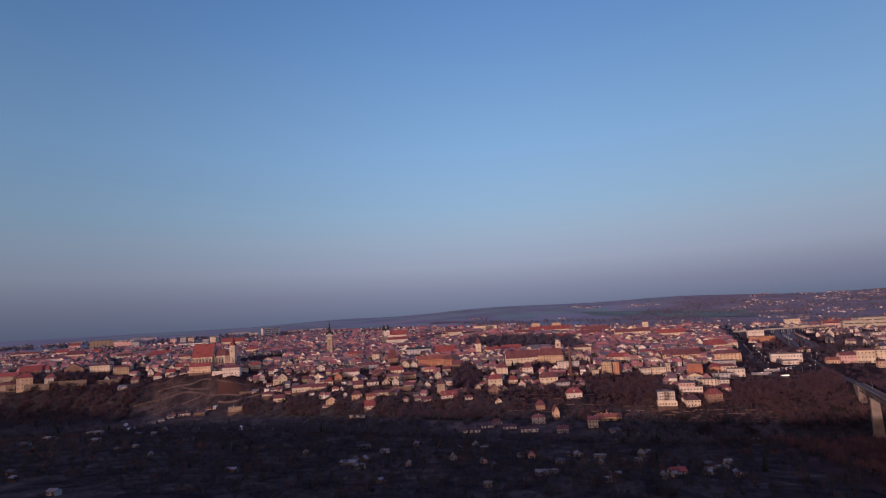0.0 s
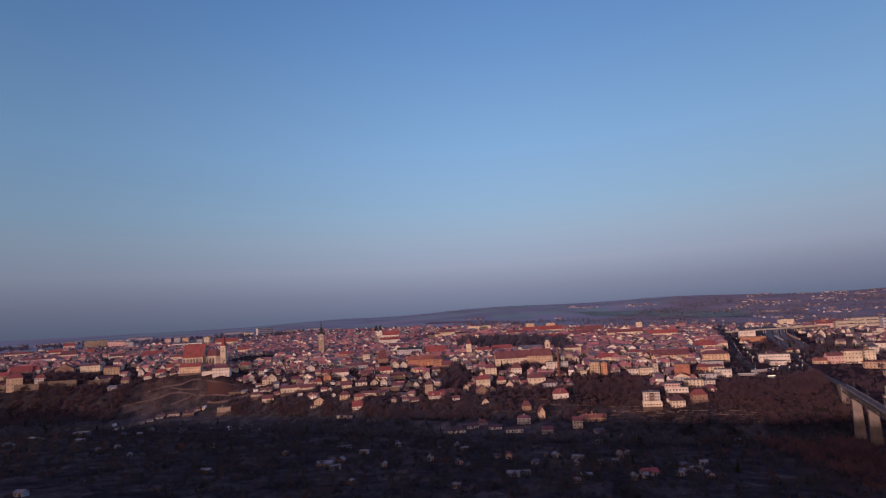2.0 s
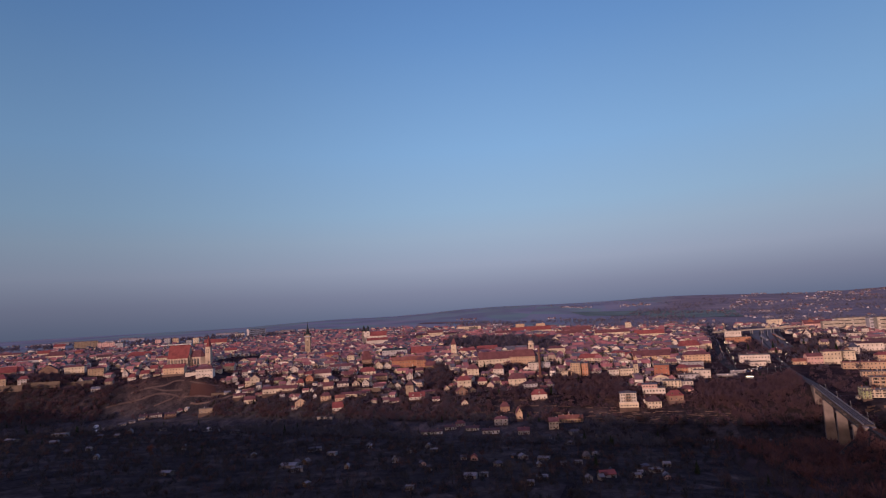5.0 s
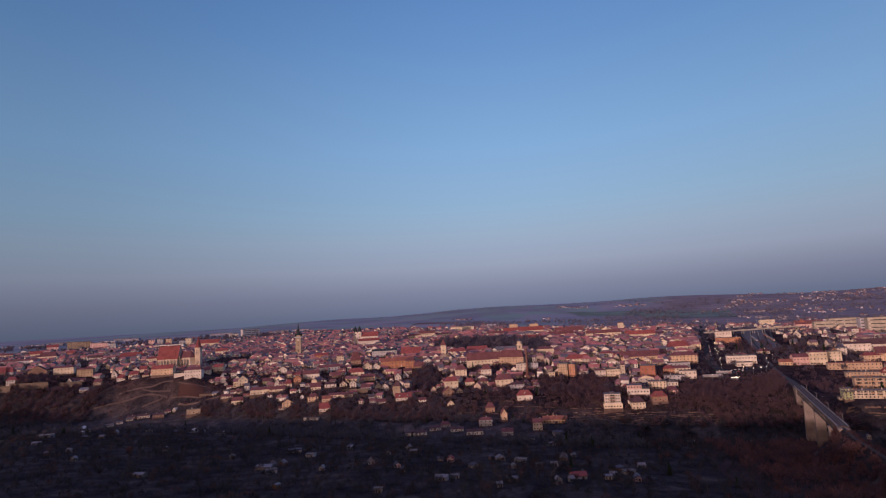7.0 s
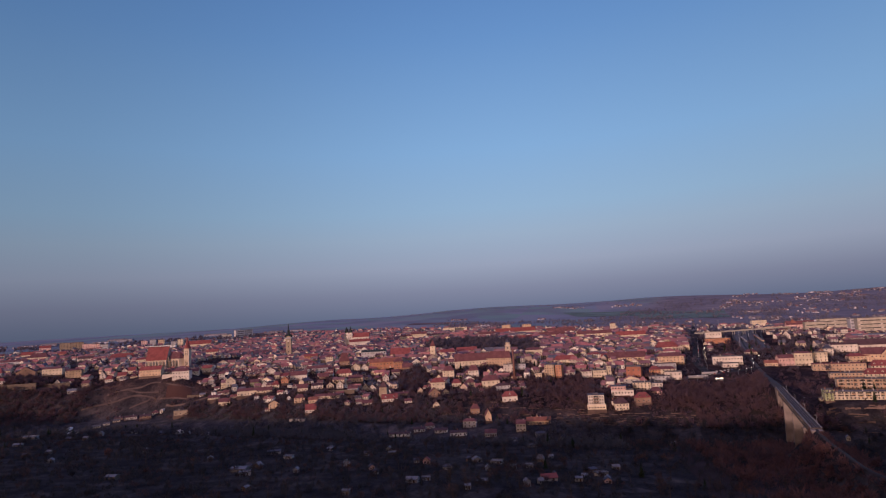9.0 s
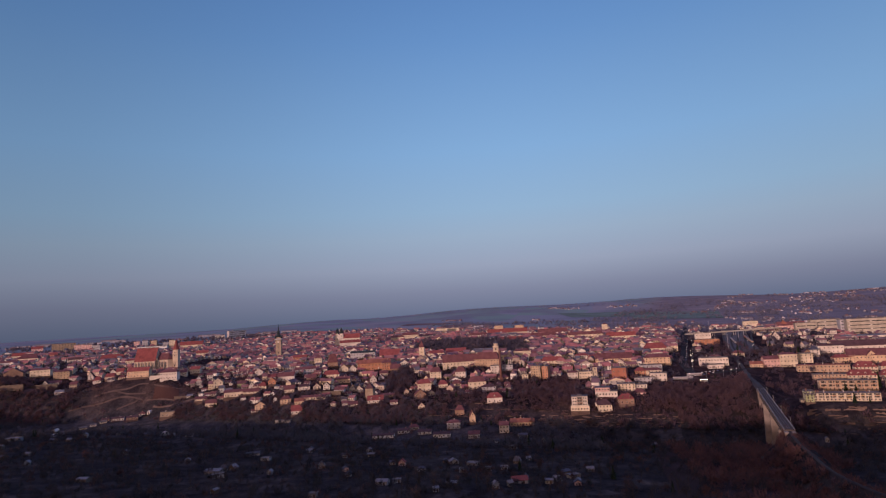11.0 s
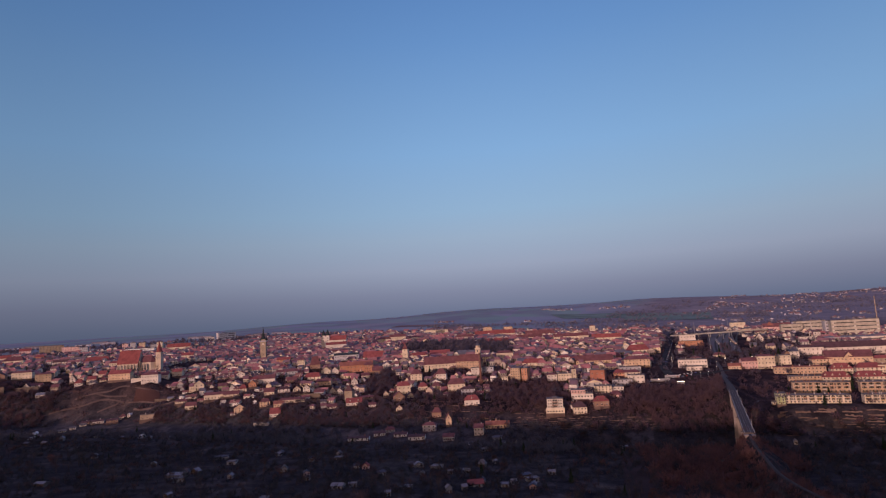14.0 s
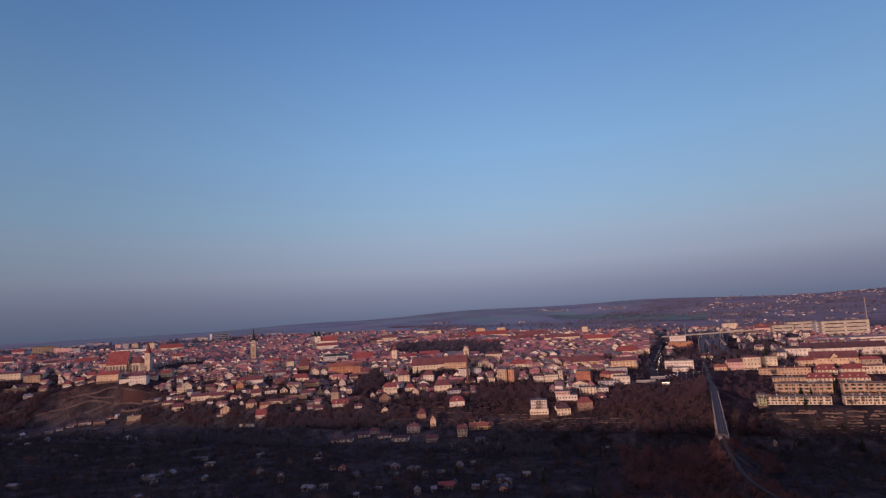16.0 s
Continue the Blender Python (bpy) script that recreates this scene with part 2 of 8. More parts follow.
M_THICKET = twig_material("thicket_twigs", (0.132, 0.065, 0.058), (0.106, 0.058, 0.055), (0.150, 0.073, 0.062), (0.096, 0.056, 0.054))
M_PARK = twig_material("park_twigs", (0.116, 0.094, 0.110), (0.130, 0.102, 0.115), (0.106, 0.092, 0.110))
# twigs of far and ridge woods, paled and blued with the distance haze
M_FAR_TWIG = twig_material("hazed_far_twigs", (0.178, 0.162, 0.188), (0.192, 0.168, 0.190), (0.166, 0.156, 0.184))
M_RIDGE = twig_material("hazed_ridge_twigs", (0.200, 0.206, 0.244), (0.212, 0.212, 0.246), (0.190, 0.200, 0.240))
M_RUST = twig_material("rusty_leaves", (0.16, 0.062, 0.036), (0.12, 0.050, 0.034), (0.19, 0.075, 0.040))
M_NEEDLE = varied("needles", [(0, (0.016, 0.026, 0.016)), (1, (0.03, 0.042, 0.022))], per="island", constant=False, gloss=0.0)
M_STONE = varied("rough_stone", [(0, (0.12, 0.082, 0.068)), (1, (0.20, 0.138, 0.112))], constant=False, scale=0.8)
M_ASPHALT = varied("asphalt", [(0, (0.040, 0.040, 0.042)), (1, (0.052, 0.052, 0.054))], constant=False, gloss=0.0)
M_METAL, n_, l_, b_ = material("painted_metal", 0.5, 0.4)
b_.inputs["Base Color"].default_value = (0.24, 0.24, 0.25, 1)


def ground_material():
    """Winter grass, bare soil and leaf litter near the town; large fields and woods, paled and blued for haze, on the
    far land.
    """
    m, n, l, b = material("winter_ground", 1.0, 0.0, 0.0)
    t = n.new("ShaderNodeTexCoord")
    patches = grain(n, l, 0.022, 6)
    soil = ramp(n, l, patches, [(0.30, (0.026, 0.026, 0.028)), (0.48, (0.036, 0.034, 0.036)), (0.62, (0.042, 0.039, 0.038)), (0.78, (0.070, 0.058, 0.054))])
    grass = ramp(n, l, patches, [(0.30, (0.020, 0.016, 0.019)), (0.46, (0.040, 0.029, 0.031)), (0.58, (0.054, 0.036, 0.034)), (0.75, (0.100, 0.062, 0.052))])
    # dry grass on the town's slope; valley soil darkened in colour for its shade
    axes = n.new("ShaderNodeSeparateXYZ")
    l.new(t.outputs["Object"], axes.inputs[0])
    rise = n.new("ShaderNodeMath")
    rise.operation = "MULTIPLY_ADD"
    west = n.new("ShaderNodeMath")
    west.operation = "MAXIMUM"
    l.new(axes.outputs["X"], west.inputs[0])
    west.inputs[1].default_value = -400
    l.new(west.outputs[0], rise.inputs[0])
    rise.inputs[1].default_value = 0.4
    l.new(axes.outputs["Y"], rise.inputs[2])
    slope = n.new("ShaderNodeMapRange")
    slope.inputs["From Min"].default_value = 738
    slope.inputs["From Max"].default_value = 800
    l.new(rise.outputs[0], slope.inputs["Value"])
    # small garden plots, each dug or mown in its own tone
    mg = n.new("ShaderNodeMapping")
    mg.inputs["Scale"].default_value = (0.055, 0.032, 0.0)
    mg.inputs["Rotation"].default_value = (0, 0, 0.38)
    l.new(t.outputs["Object"], mg.inputs["Vector"])
    vg = n.new("ShaderNodeTexVoronoi")
    vg.inputs["Scale"].default_value = 1.0
    l.new(mg.outputs[0], vg.inputs["Vector"])
    sg = n.new("ShaderNodeSeparateColor")
    l.new(vg.outputs["Color"], sg.inputs[0])
    soil = blend(n, l, "MULTIPLY", 1.0, soil, ramp(n, l, sg.outputs[0], [(0.0, (0.7, 0.7, 0.72)), (0.7, (1.05, 1.03, 1.02)), (1.0, (1.5, 1.4, 1.35))]))
    # western valley floor lightened and blued to stand for haze
    floor_zone = n.new("ShaderNodeMapRange")
    floor_zone.inputs["From Min"].default_value = 590
    floor_zone.inputs["From Max"].default_value = 680
    l.new(rise.outputs[0], floor_zone.inputs["Value"])
    hazed_floor = ramp(n, l, patches, [(0.30, (0.036, 0.036, 0.041)), (0.50, (0.052, 0.050, 0.055)), (0.75, (0.090, 0.078, 0.077))])
    western = n.new("ShaderNodeMapRange")
    western.inputs["From Min"].default_value = 240
    western.inputs["From Max"].default_value = 60
    l.new(axes.outputs["X"], western.inputs["Value"])
    both = n.new("ShaderNodeMath")
    both.operation = "MULTIPLY"
    l.new(floor_zone.outputs[0], both.inputs[0])
    l.new(western.outputs[0], both.inputs[1])
    soil = blend(n, l, "MIX", both.outputs[0], soil, hazed_floor)
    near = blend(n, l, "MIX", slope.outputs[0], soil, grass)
    fine = ramp(n, l, grain(n, l, 0.35, 4), [(0.25, (0.5, 0.5, 0.5)), (0.75, (1.2, 1.15, 1.1))])
    near = blend(n, l, "MULTIPLY", 1.0, near, fine)
    tufts = ramp(n, l, grain(n, l, 0.075, 5), [(0.32, (0.55, 0.55, 0.6)), (0.55, (1, 1, 1)), (0.72, (1.5, 1.35, 1.25))])
    near = blend(n, l, "MULTIPLY", 1.0, near, tufts)
    # fields: long cells, in pale bluish tones that stand for distance haze
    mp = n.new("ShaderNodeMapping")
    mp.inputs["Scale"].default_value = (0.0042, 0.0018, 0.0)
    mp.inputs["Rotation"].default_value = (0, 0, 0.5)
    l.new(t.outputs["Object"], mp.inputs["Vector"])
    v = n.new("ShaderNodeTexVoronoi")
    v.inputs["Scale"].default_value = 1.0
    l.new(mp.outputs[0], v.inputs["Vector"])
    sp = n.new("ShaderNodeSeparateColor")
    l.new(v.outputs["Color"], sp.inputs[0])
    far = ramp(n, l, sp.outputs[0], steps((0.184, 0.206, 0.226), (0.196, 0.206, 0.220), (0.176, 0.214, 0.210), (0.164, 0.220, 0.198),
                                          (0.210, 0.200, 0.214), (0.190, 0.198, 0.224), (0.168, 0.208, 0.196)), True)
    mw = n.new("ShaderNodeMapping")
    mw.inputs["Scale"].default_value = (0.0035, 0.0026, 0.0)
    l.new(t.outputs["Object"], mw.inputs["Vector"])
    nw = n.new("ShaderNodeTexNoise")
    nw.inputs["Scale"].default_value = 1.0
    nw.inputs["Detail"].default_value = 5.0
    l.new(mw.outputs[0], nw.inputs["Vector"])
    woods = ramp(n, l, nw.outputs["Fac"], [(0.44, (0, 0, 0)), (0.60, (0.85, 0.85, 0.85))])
    # far woods, their colour greyed towards the haze
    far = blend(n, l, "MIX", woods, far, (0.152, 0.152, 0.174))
    s = n.new("ShaderNodeSeparateXYZ")
    l.new(t.outputs["Object"], s.inputs[0])
    # gardens and yards of the eastern suburbs
    lean = n.new("ShaderNodeMath")
    lean.operation = "MULTIPLY_ADD"
    l.new(s.outputs["Y"], lean.inputs[0])
    lean.inputs[1].default_value = -0.5
    l.new(s.outputs["X"], lean.inputs[2])
    yards = n.new("ShaderNodeMapRange")
    yards.inputs["From Min"].default_value = -600
    yards.inputs["From Max"].default_value = -380
    l.new(lean.outputs[0], yards.inputs["Value"])
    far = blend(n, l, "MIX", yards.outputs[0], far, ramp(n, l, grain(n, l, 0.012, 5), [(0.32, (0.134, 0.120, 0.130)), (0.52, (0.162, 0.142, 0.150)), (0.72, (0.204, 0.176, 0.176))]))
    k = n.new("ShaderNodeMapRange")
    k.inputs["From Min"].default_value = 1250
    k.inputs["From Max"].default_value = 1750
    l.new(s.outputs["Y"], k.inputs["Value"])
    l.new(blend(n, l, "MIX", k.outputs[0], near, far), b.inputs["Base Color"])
    bump(n, l, b, grain(n, l, 0.3, 4), 0.5, 0.6)
    return m


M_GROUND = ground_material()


# ---- helpers for meshes ----
def mesh(name, verts, faces, mats, picks=None, smooth=False):
    me = bpy.data.meshes.new(name)
    me.from_pydata([tuple(v) for v in verts], [], faces)
    for m in mats:
        me.materials.append(m)
    if picks is not None:
        me.polygons.foreach_set("material_index", picks)
    if smooth:
        me.polygons.foreach_set("use_smooth", [True] * len(me.polygons))
    me.update()
    return me


def part(name, me, parent, label="", m=None):
    ob = new(name, me)
    ob.parent = parent
    if m is not None:
        ob.matrix_basis = m
    if label:
        ob["label"] = label
    return ob


class Shell:
    """Collects boxes, prisms and the like into one mesh."""

    def __init__(self):
        self.v, self.f, self.p = [], [], []

    def add(self, verts, faces, pick=0, m=None):
        k = len(self.v)
        self.v += [tuple(m @ Vector(v)) if m is not None else tuple(v) for v in verts]
        self.f += [tuple(i + k for i in f) for f in faces]
        self.p += [pick] * len(faces)
        return self

    def box(self, x0, x1, y0, y1, z0, z1, pick=0, m=None):
        v = [(x0, y0, z0), (x1, y0, z0), (x1, y1, z0), (x0, y1, z0), (x0, y0, z1), (x1, y0, z1), (x1, y1, z1), (x0, y1, z1)]
        return self.add(v, [(0, 3, 2, 1), (4, 5, 6, 7), (0, 1, 5, 4), (1, 2, 6, 5), (2, 3, 7, 6), (3, 0, 4, 7)], pick, m)

    def ring(self, n, levels, pick=0, cap=True, m=None, turn=0.0):
        """A lathe: levels of (radius, z), n sides."""
        v, f = [], []
        for r, z in levels:
            v += [(r * math.cos(turn + 2 * math.pi * i / n), r * math.sin(turn + 2 * math.pi * i / n), z) for i in range(n)]
        for k in range(len(levels) - 1):
            f += [(k * n + i, k * n + (i + 1) % n, (k + 1) * n + (i + 1) % n, (k + 1) * n + i) for i in range(n)]
        if cap:
            f += [tuple(reversed(range(n))), tuple(range((len(levels) - 1) * n, len(levels) * n))]
        return self.add(v, f, pick, m)

    def mesh(self, name, mats, smooth=False):
        return mesh(name, self.v, self.f, mats, self.p, smooth)


def roof_shell(kind, w, d, hw, hr, over=0.45, s=None):
    """Roof of a block w x d: ridge along x ("long"), along y ("gable"), "hip", "tent" or "flat"."""
    s = s or Shell()
    a, b, t = w / 2 + over, d / 2 + over, 0.28
    if kind == "flat":
        s.box(-w / 2 - 0.2, w / 2 + 0.2, -d / 2 - 0.2, d / 2 + 0.2, hw, hw + 0.25)
        for x0, x1, y0, y1 in ((-w / 2 - 0.2, w / 2 + 0.2, -d / 2 - 0.2, -d / 2 + 0.1), (-w / 2 - 0.2, w / 2 + 0.2, d / 2 - 0.1, d / 2 + 0.2),
                               (-w / 2 - 0.2, -w / 2 + 0.1, -d / 2 + 0.1, d / 2 - 0.1), (w / 2 - 0.1, w / 2 + 0.2, -d / 2 + 0.1, d / 2 - 0.1)):
            s.box(x0, x1, y0, y1, hw + 0.25, hw + 0.7)
        return s
    if kind in ("hip", "tent"):
        k = 0.0 if kind == "tent" else max(0.0, abs(w - d) / 2) + 0.15 * min(w, d)
        kx, ky = (k, 0.0) if w >= d else (0.0, k)
        drop = hr * over / (min(w, d) / 2)
        e = hw - drop * 0.6
        v = [(-a, -b, e), (a, -b, e), (a, b, e), (-a, b, e), (-a, -b, e + t), (a, -b, e + t), (a, b, e + t), (-a, b, e + t)]
        v += [(-kx, -ky, hw + hr), (kx, ky, hw + hr)]
        f = [(0, 3, 2, 1), (0, 1, 5, 4), (1, 2, 6, 5), (2, 3, 7, 6), (3, 0, 4, 7)]
        f += [(4, 5, 9, 8), (5, 6, 9), (6, 7, 8, 9), (7, 4, 8)] if w >= d else [(4, 5, 8), (5, 6, 9, 8), (6, 7, 9), (7, 4, 8, 9)]
        return s.add(v, f)
    # two sloping slabs
    turn = Matrix.Identity(4) if kind == "long" else Matrix.Rotation(math.pi / 2, 4, "Z")
    if kind == "gable":
        a, b = b, a
    half = b - over
    e = hw - hr * over / half
    for sg in (-1, 1):
        v = [(-a, sg * b, e), (a, sg * b, e), (a, 0, hw + hr), (-a, 0, hw + hr), (-a, sg * b, e + t), (a, sg * b, e + t), (a, 0, hw + hr + t), (-a, 0, hw + hr + t)]
        f = [(0, 3, 2, 1), (4, 5, 6, 7), (0, 1, 5, 4), (1, 2, 6, 5), (2, 3, 7, 6), (3, 0, 4, 7)]
        s.add(v, f if sg < 0 else [tuple(reversed(q)) for q in f], 0, turn)
    return s


def wall_shell(kind, w, d, hw, hr, deep=3.5, s=None):
    """Walls of a block, with gable triangles where the roof has them; they go deep into the slope."""
    s = s or Shell()
    s.box(-w / 2, w / 2, -d / 2, d / 2, -deep, hw)
    if kind == "long":
        for x in (-w / 2, w / 2 - 0.3):
            s.add([(x, -d / 2, hw), (x, d / 2, hw), (x, 0, hw + hr), (x + 0.3, -d / 2, hw), (x + 0.3, d / 2, hw), (x + 0.3, 0, hw + hr)],
                  [(1, 0, 2), (3, 4, 5), (0, 3, 5, 2), (4, 1, 2, 5)])
    if kind == "gable":
        for y in (-d / 2, d / 2 - 0.3):
            s.add([(-w / 2, y, hw), (w / 2, y, hw), (0, y, hw + hr), (-w / 2, y + 0.3, hw), (w / 2, y + 0.3, hw), (0, y + 0.3, hw + hr)],
                  [(0, 1, 2), (4, 3, 5), (0, 2, 5, 3), (1, 4, 5, 2)])
    return s


def window_mesh():
    s = Shell()
    s.box(-0.5, 0.5, -0.10, 0.05, -0.5, -0.46)
    s.box(-0.5, 0.5, -0.08, 0.05, 0.46, 0.5)
    s.box(-0.5, -0.46, -0.08, 0.05, -0.46, 0.46)
    s.box(0.46, 0.5, -0.08, 0.05, -0.46, 0.46)
    s.box(-0.02, 0.02, -0.07, 0.05, -0.46, 0.46)
    s.add([(-0.46, -0.04, -0.46), (0.46, -0.04, -0.46), (0.46, -0.04, 0.46), (-0.46, -0.04, 0.46)], [(0, 1, 2, 3)], 1)
    return s.mesh("window", [M_FRAME, M_GLASS])


WINDOW = window_mesh()
DOOR = Shell().box(-0.5, 0.5, -0.07, 0.05, 0, 1).box(-0.56, -0.5, -0.10, 0.05, 0, 1.04).box(0.5, 0.56, -0.10, 0.05, 0, 1.04).mesh("door", [varied("door_paint", [(0, (0.07, 0.05, 0.04)), (1, (0.16, 0.10, 0.07))], constant=False)])


def openings(root, w, d, hw, rows, cols, side_cols=0, ww=1.2, wh=1.6, z0=1.3, faces="fw"):
    """Windows as parts: front (f, towards -y), west (w) and east (e) faces."""
    step = hw / max(1, rows)
    for r in range(rows):
        z = r * step + min(z0, step * 0.3) + wh / 2
        if "f" in faces:
            for c in range(cols):
                x = -w / 2 + w * (c + 0.5) / cols
                part("window", WINDOW, root, "", pose(x, -d / 2, z) @ Matrix.Diagonal((ww, 1, wh, 1)))
        for fc, sx, turn in (("w", -1, -90), ("e", 1, 90)):
            if fc in faces:
                for c in range(side_cols):
                    y = -d / 2 + d * (c + 0.5) / side_cols
                    part("window", WINDOW, root, "", pose(sx * w / 2, y, z, 0, 0, turn) @ Matrix.Diagonal((ww, 1, wh, 1)))


CHIMNEY = Shell().box(-0.4, 0.4, -0.4, 0.4, -1.5, 1.2).box(-0.5, 0.5, -0.5, 0.5, 1.2, 1.4).mesh("chimney", [M_CHIMNEY])


def dormer_mesh(wall, tile):
    s = Shell()
    wall_shell("gable", 1.8, 2.6, 1.5, 0.9, 0.2, s)
    k = len(s.f)
    roof_shell("gable", 1.8, 2.6, 1.5, 0.9, 0.2, s)
    s.p = [0] * k + [1] * (len(s.f) - k)
    s.add([(-0.55, -1.33, 0.3), (0.55, -1.33, 0.3), (0.55, -1.33, 1.35), (-0.55, -1.33, 1.35)], [(0, 1, 2, 3)], 2)
    return s.mesh("dormer", [wall, tile, M_GLASS])


M_BALCONY = varied("balcony_panel", steps((0.48, 0.40, 0.31), (0.52, 0.37, 0.21), (0.44, 0.28, 0.19), (0.56, 0.49, 0.40), (0.42, 0.34, 0.26), (0.26, 0.19, 0.16)))
BALCONY = Shell().box(-1.6, 1.6, -1.1, 0, 0, 0.18).box(-1.6, 1.6, -1.1, -1.0, 0.18, 1.1).box(-1.6, -1.5, -1.0, 0, 0.18, 1.1).box(1.5, 1.6, -1.0, 0, 0.18, 1.1).mesh("balcony", [M_BALCONY])

# dark panel proud of the wall; its colour holds the recess's shade
LOGGIA = Shell().box(-1.5, 1.5, -0.06, 0.05, 0.12, 0.86).box(-0.08, 0.08, -0.12, 0.05, 0.12, 0.86).mesh("loggia", [varied("loggia_shade", [(0, (0.030, 0.024, 0.022)), (1, (0.060, 0.046, 0.040))], constant=False)])


def house(x, y, w, d, hw, hr, kind="long", turn=0.0, wall=None, tile=None, rows=2, cols=3, side=2, faces="fw", chimneys=1, dormers=0,
          label="", name="house", category="house", group="", z=None, door=True, ww=1.45, wh=1.8, plinth=0.0, balconies=0):
    """A building as a thing: walls, roof with chimneys and dormers, each window and the door."""
    z = height(x, y) if z is None else z
    sloping = not plinth and 0 < y < 905
    wall, tile = wall or M_WALL, tile or M_ROOF
    root = new(name)
    root.matrix_basis = pose(x, y, z, 0, 0, turn)
    root.empty_display_size = 2
    part("wall", wall_shell(kind, w, d, hw, hr, 0.2 if plinth or sloping else 3.5).mesh("wall", [wall]), root)
    if plinth:
        part("plinth", Shell().box(-w / 2 - 0.6, w / 2 + 0.6, -d / 2 - 1.2, d / 2 + 0.3, -plinth, 0.0).mesh("plinth", [M_STONE]), root, "rough stone base on the slope")
    if sloping:
        part("plinth", Shell().box(-w / 2 - 0.12, w / 2 + 0.12, -d / 2 - 0.15, d / 2 + 0.1, -5.5, 0.1).mesh("plinth", [M_STONE]), root, "dark stone base on the slope")
    roof = part("roof", roof_shell(kind, w, d, hw, hr).mesh("roof", [tile]), root)
    rng = random.Random(int(x * 7 + y * 13))
    if kind != "flat":
        for _ in range(chimneys):
            cx = rng.uniform(-0.32, 0.32) * (w if kind != "gable" else w * 0.35)
            cy = rng.uniform(0.02, 0.15) * d
            part("chimney", CHIMNEY, roof, "", pose(cx, cy, hw + hr * 0.85))
        for i in range(dormers):
            me = dormer_mesh(wall, tile)
            part("dormer", me, roof, "", pose(-w / 2 + w * (i + 0.5) / dormers, -d * 0.28, hw + hr * 0.22))
    else:
        for _ in range(chimneys):
            part("chimney", CHIMNEY, roof, "", pose(rng.uniform(-0.4, 0.4) * w, rng.uniform(-0.1, 0.3) * d, hw + 1.0))
    if kind == "gable" and "f" in faces and hr > 2.5:
        part("window", WINDOW, root, "", pose(0, -d / 2, hw + hr * 0.3) @ Matrix.Diagonal((1.0, 1, 1.2, 1)))
    openings(root, w, d, hw, rows, cols, side, ww, wh, faces=faces)
    for i in range(balconies):
        for r in range(1, rows):
            part("balcony", BALCONY, root, "", pose(-w / 2 + w * (i + 0.5) / balconies, -d / 2, r * hw / rows))
            part("loggia", LOGGIA, root, "dark panel for the shaded recess behind the balcony", pose(-w / 2 + w * (i + 0.5) / balconies, -d / 2, r * hw / rows) @ Matrix.Diagonal((1, 1, hw / rows, 1)))
    if door:
        part("door", DOOR, root, "", pose(w * 0.18 if cols % 2 else 0.0, -d / 2, 0.0) @ Matrix.Diagonal((1.1, 1, 1.9, 1)))
    return tagged(root, label or "plastered town house under a tiled pitched roof", category, group)


def span(*runs):
    """Grid lines: runs of (start, end, step)."""
    out = []
    for a, b, s in runs:
        n_steps = max(1, round((b - a) / s))
        out += [a + (b - a) * i / n_steps for i in range(n_steps)]
    return out + [runs[-1][1]]


def build_ground():
    xs = span((-4300, -1150, 70), (-1150, 1250, 9), (1250, 4300, 70))
    ys = span((-2600, 250, 75), (250, 1300, 8), (1300, 2200, 22), (2200, 4980, 50))
    verts = [(x, y, height(x, y)) for y in ys for x in xs]
    n_x = len(xs)
    faces = [(j * n_x + i, j * n_x + i + 1, (j + 1) * n_x + i + 1, (j + 1) * n_x + i) for j in range(len(ys) - 1) for i in range(n_x - 1)]
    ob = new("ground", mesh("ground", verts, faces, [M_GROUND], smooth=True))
    return tagged(ob, "brown winter ground of valley, town hill and far fields", "ground", kind="structure")


build_ground()


def field(corners, mat, label, n=14, lift=1.3):
    """A field draped over the land between four corners."""
    a, b, c, d = (Vector(q) for q in corners)
    verts = []
    for j in range(n + 1):
        for i in range(n + 1):
            q = a.lerp(b, i / n).lerp(d.lerp(c, i / n), j / n)
            verts.append((q.x, q.y, height(q.x, q.y) + lift))
    faces = [(j * (n + 1) + i, j * (n + 1) + i + 1, (j + 1) * (n + 1) + i + 1, (j + 1) * (n + 1) + i) for j in range(n) for i in range(n)]
    return tagged(new("field", mesh("field", verts, faces, [mat], smooth=True)), label, "field", kind="structure")


# crop green dulled and paled in place of the haze over it
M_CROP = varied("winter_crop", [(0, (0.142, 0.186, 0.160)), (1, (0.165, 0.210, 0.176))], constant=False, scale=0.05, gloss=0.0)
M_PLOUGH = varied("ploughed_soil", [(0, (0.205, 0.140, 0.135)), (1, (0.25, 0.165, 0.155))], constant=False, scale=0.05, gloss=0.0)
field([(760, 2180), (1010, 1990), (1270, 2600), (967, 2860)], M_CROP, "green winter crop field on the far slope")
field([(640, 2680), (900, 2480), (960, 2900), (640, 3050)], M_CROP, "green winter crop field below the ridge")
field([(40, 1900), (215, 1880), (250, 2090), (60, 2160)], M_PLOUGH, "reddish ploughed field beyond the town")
M_TURF = varied("rusty_turf", [(0, (0.060, 0.034, 0.031)), (1, (0.088, 0.047, 0.040))], constant=False, scale=0.08, gloss=0.0)
field([(-386, 922), (-336, 905), (-346, 927), (-390, 938)], M_TURF, "steep reddish turf below the church", 10, 0.3)
M_LITTER = varied("leaf_litter", [(0, (0.034, 0.027, 0.028)), (1, (0.050, 0.034, 0.032))], constant=False, scale=0.15, gloss=0.0)
field([(196, 275), (268, 275), (352, 500), (262, 535)], M_LITTER, "rusty leaf litter under the bank thickets", 30, 0.35)
field([(-120, 2300), (60, 2240), (100, 2420), (-100, 2480)], M_PLOUGH, "reddish ploughed field on the far slope")


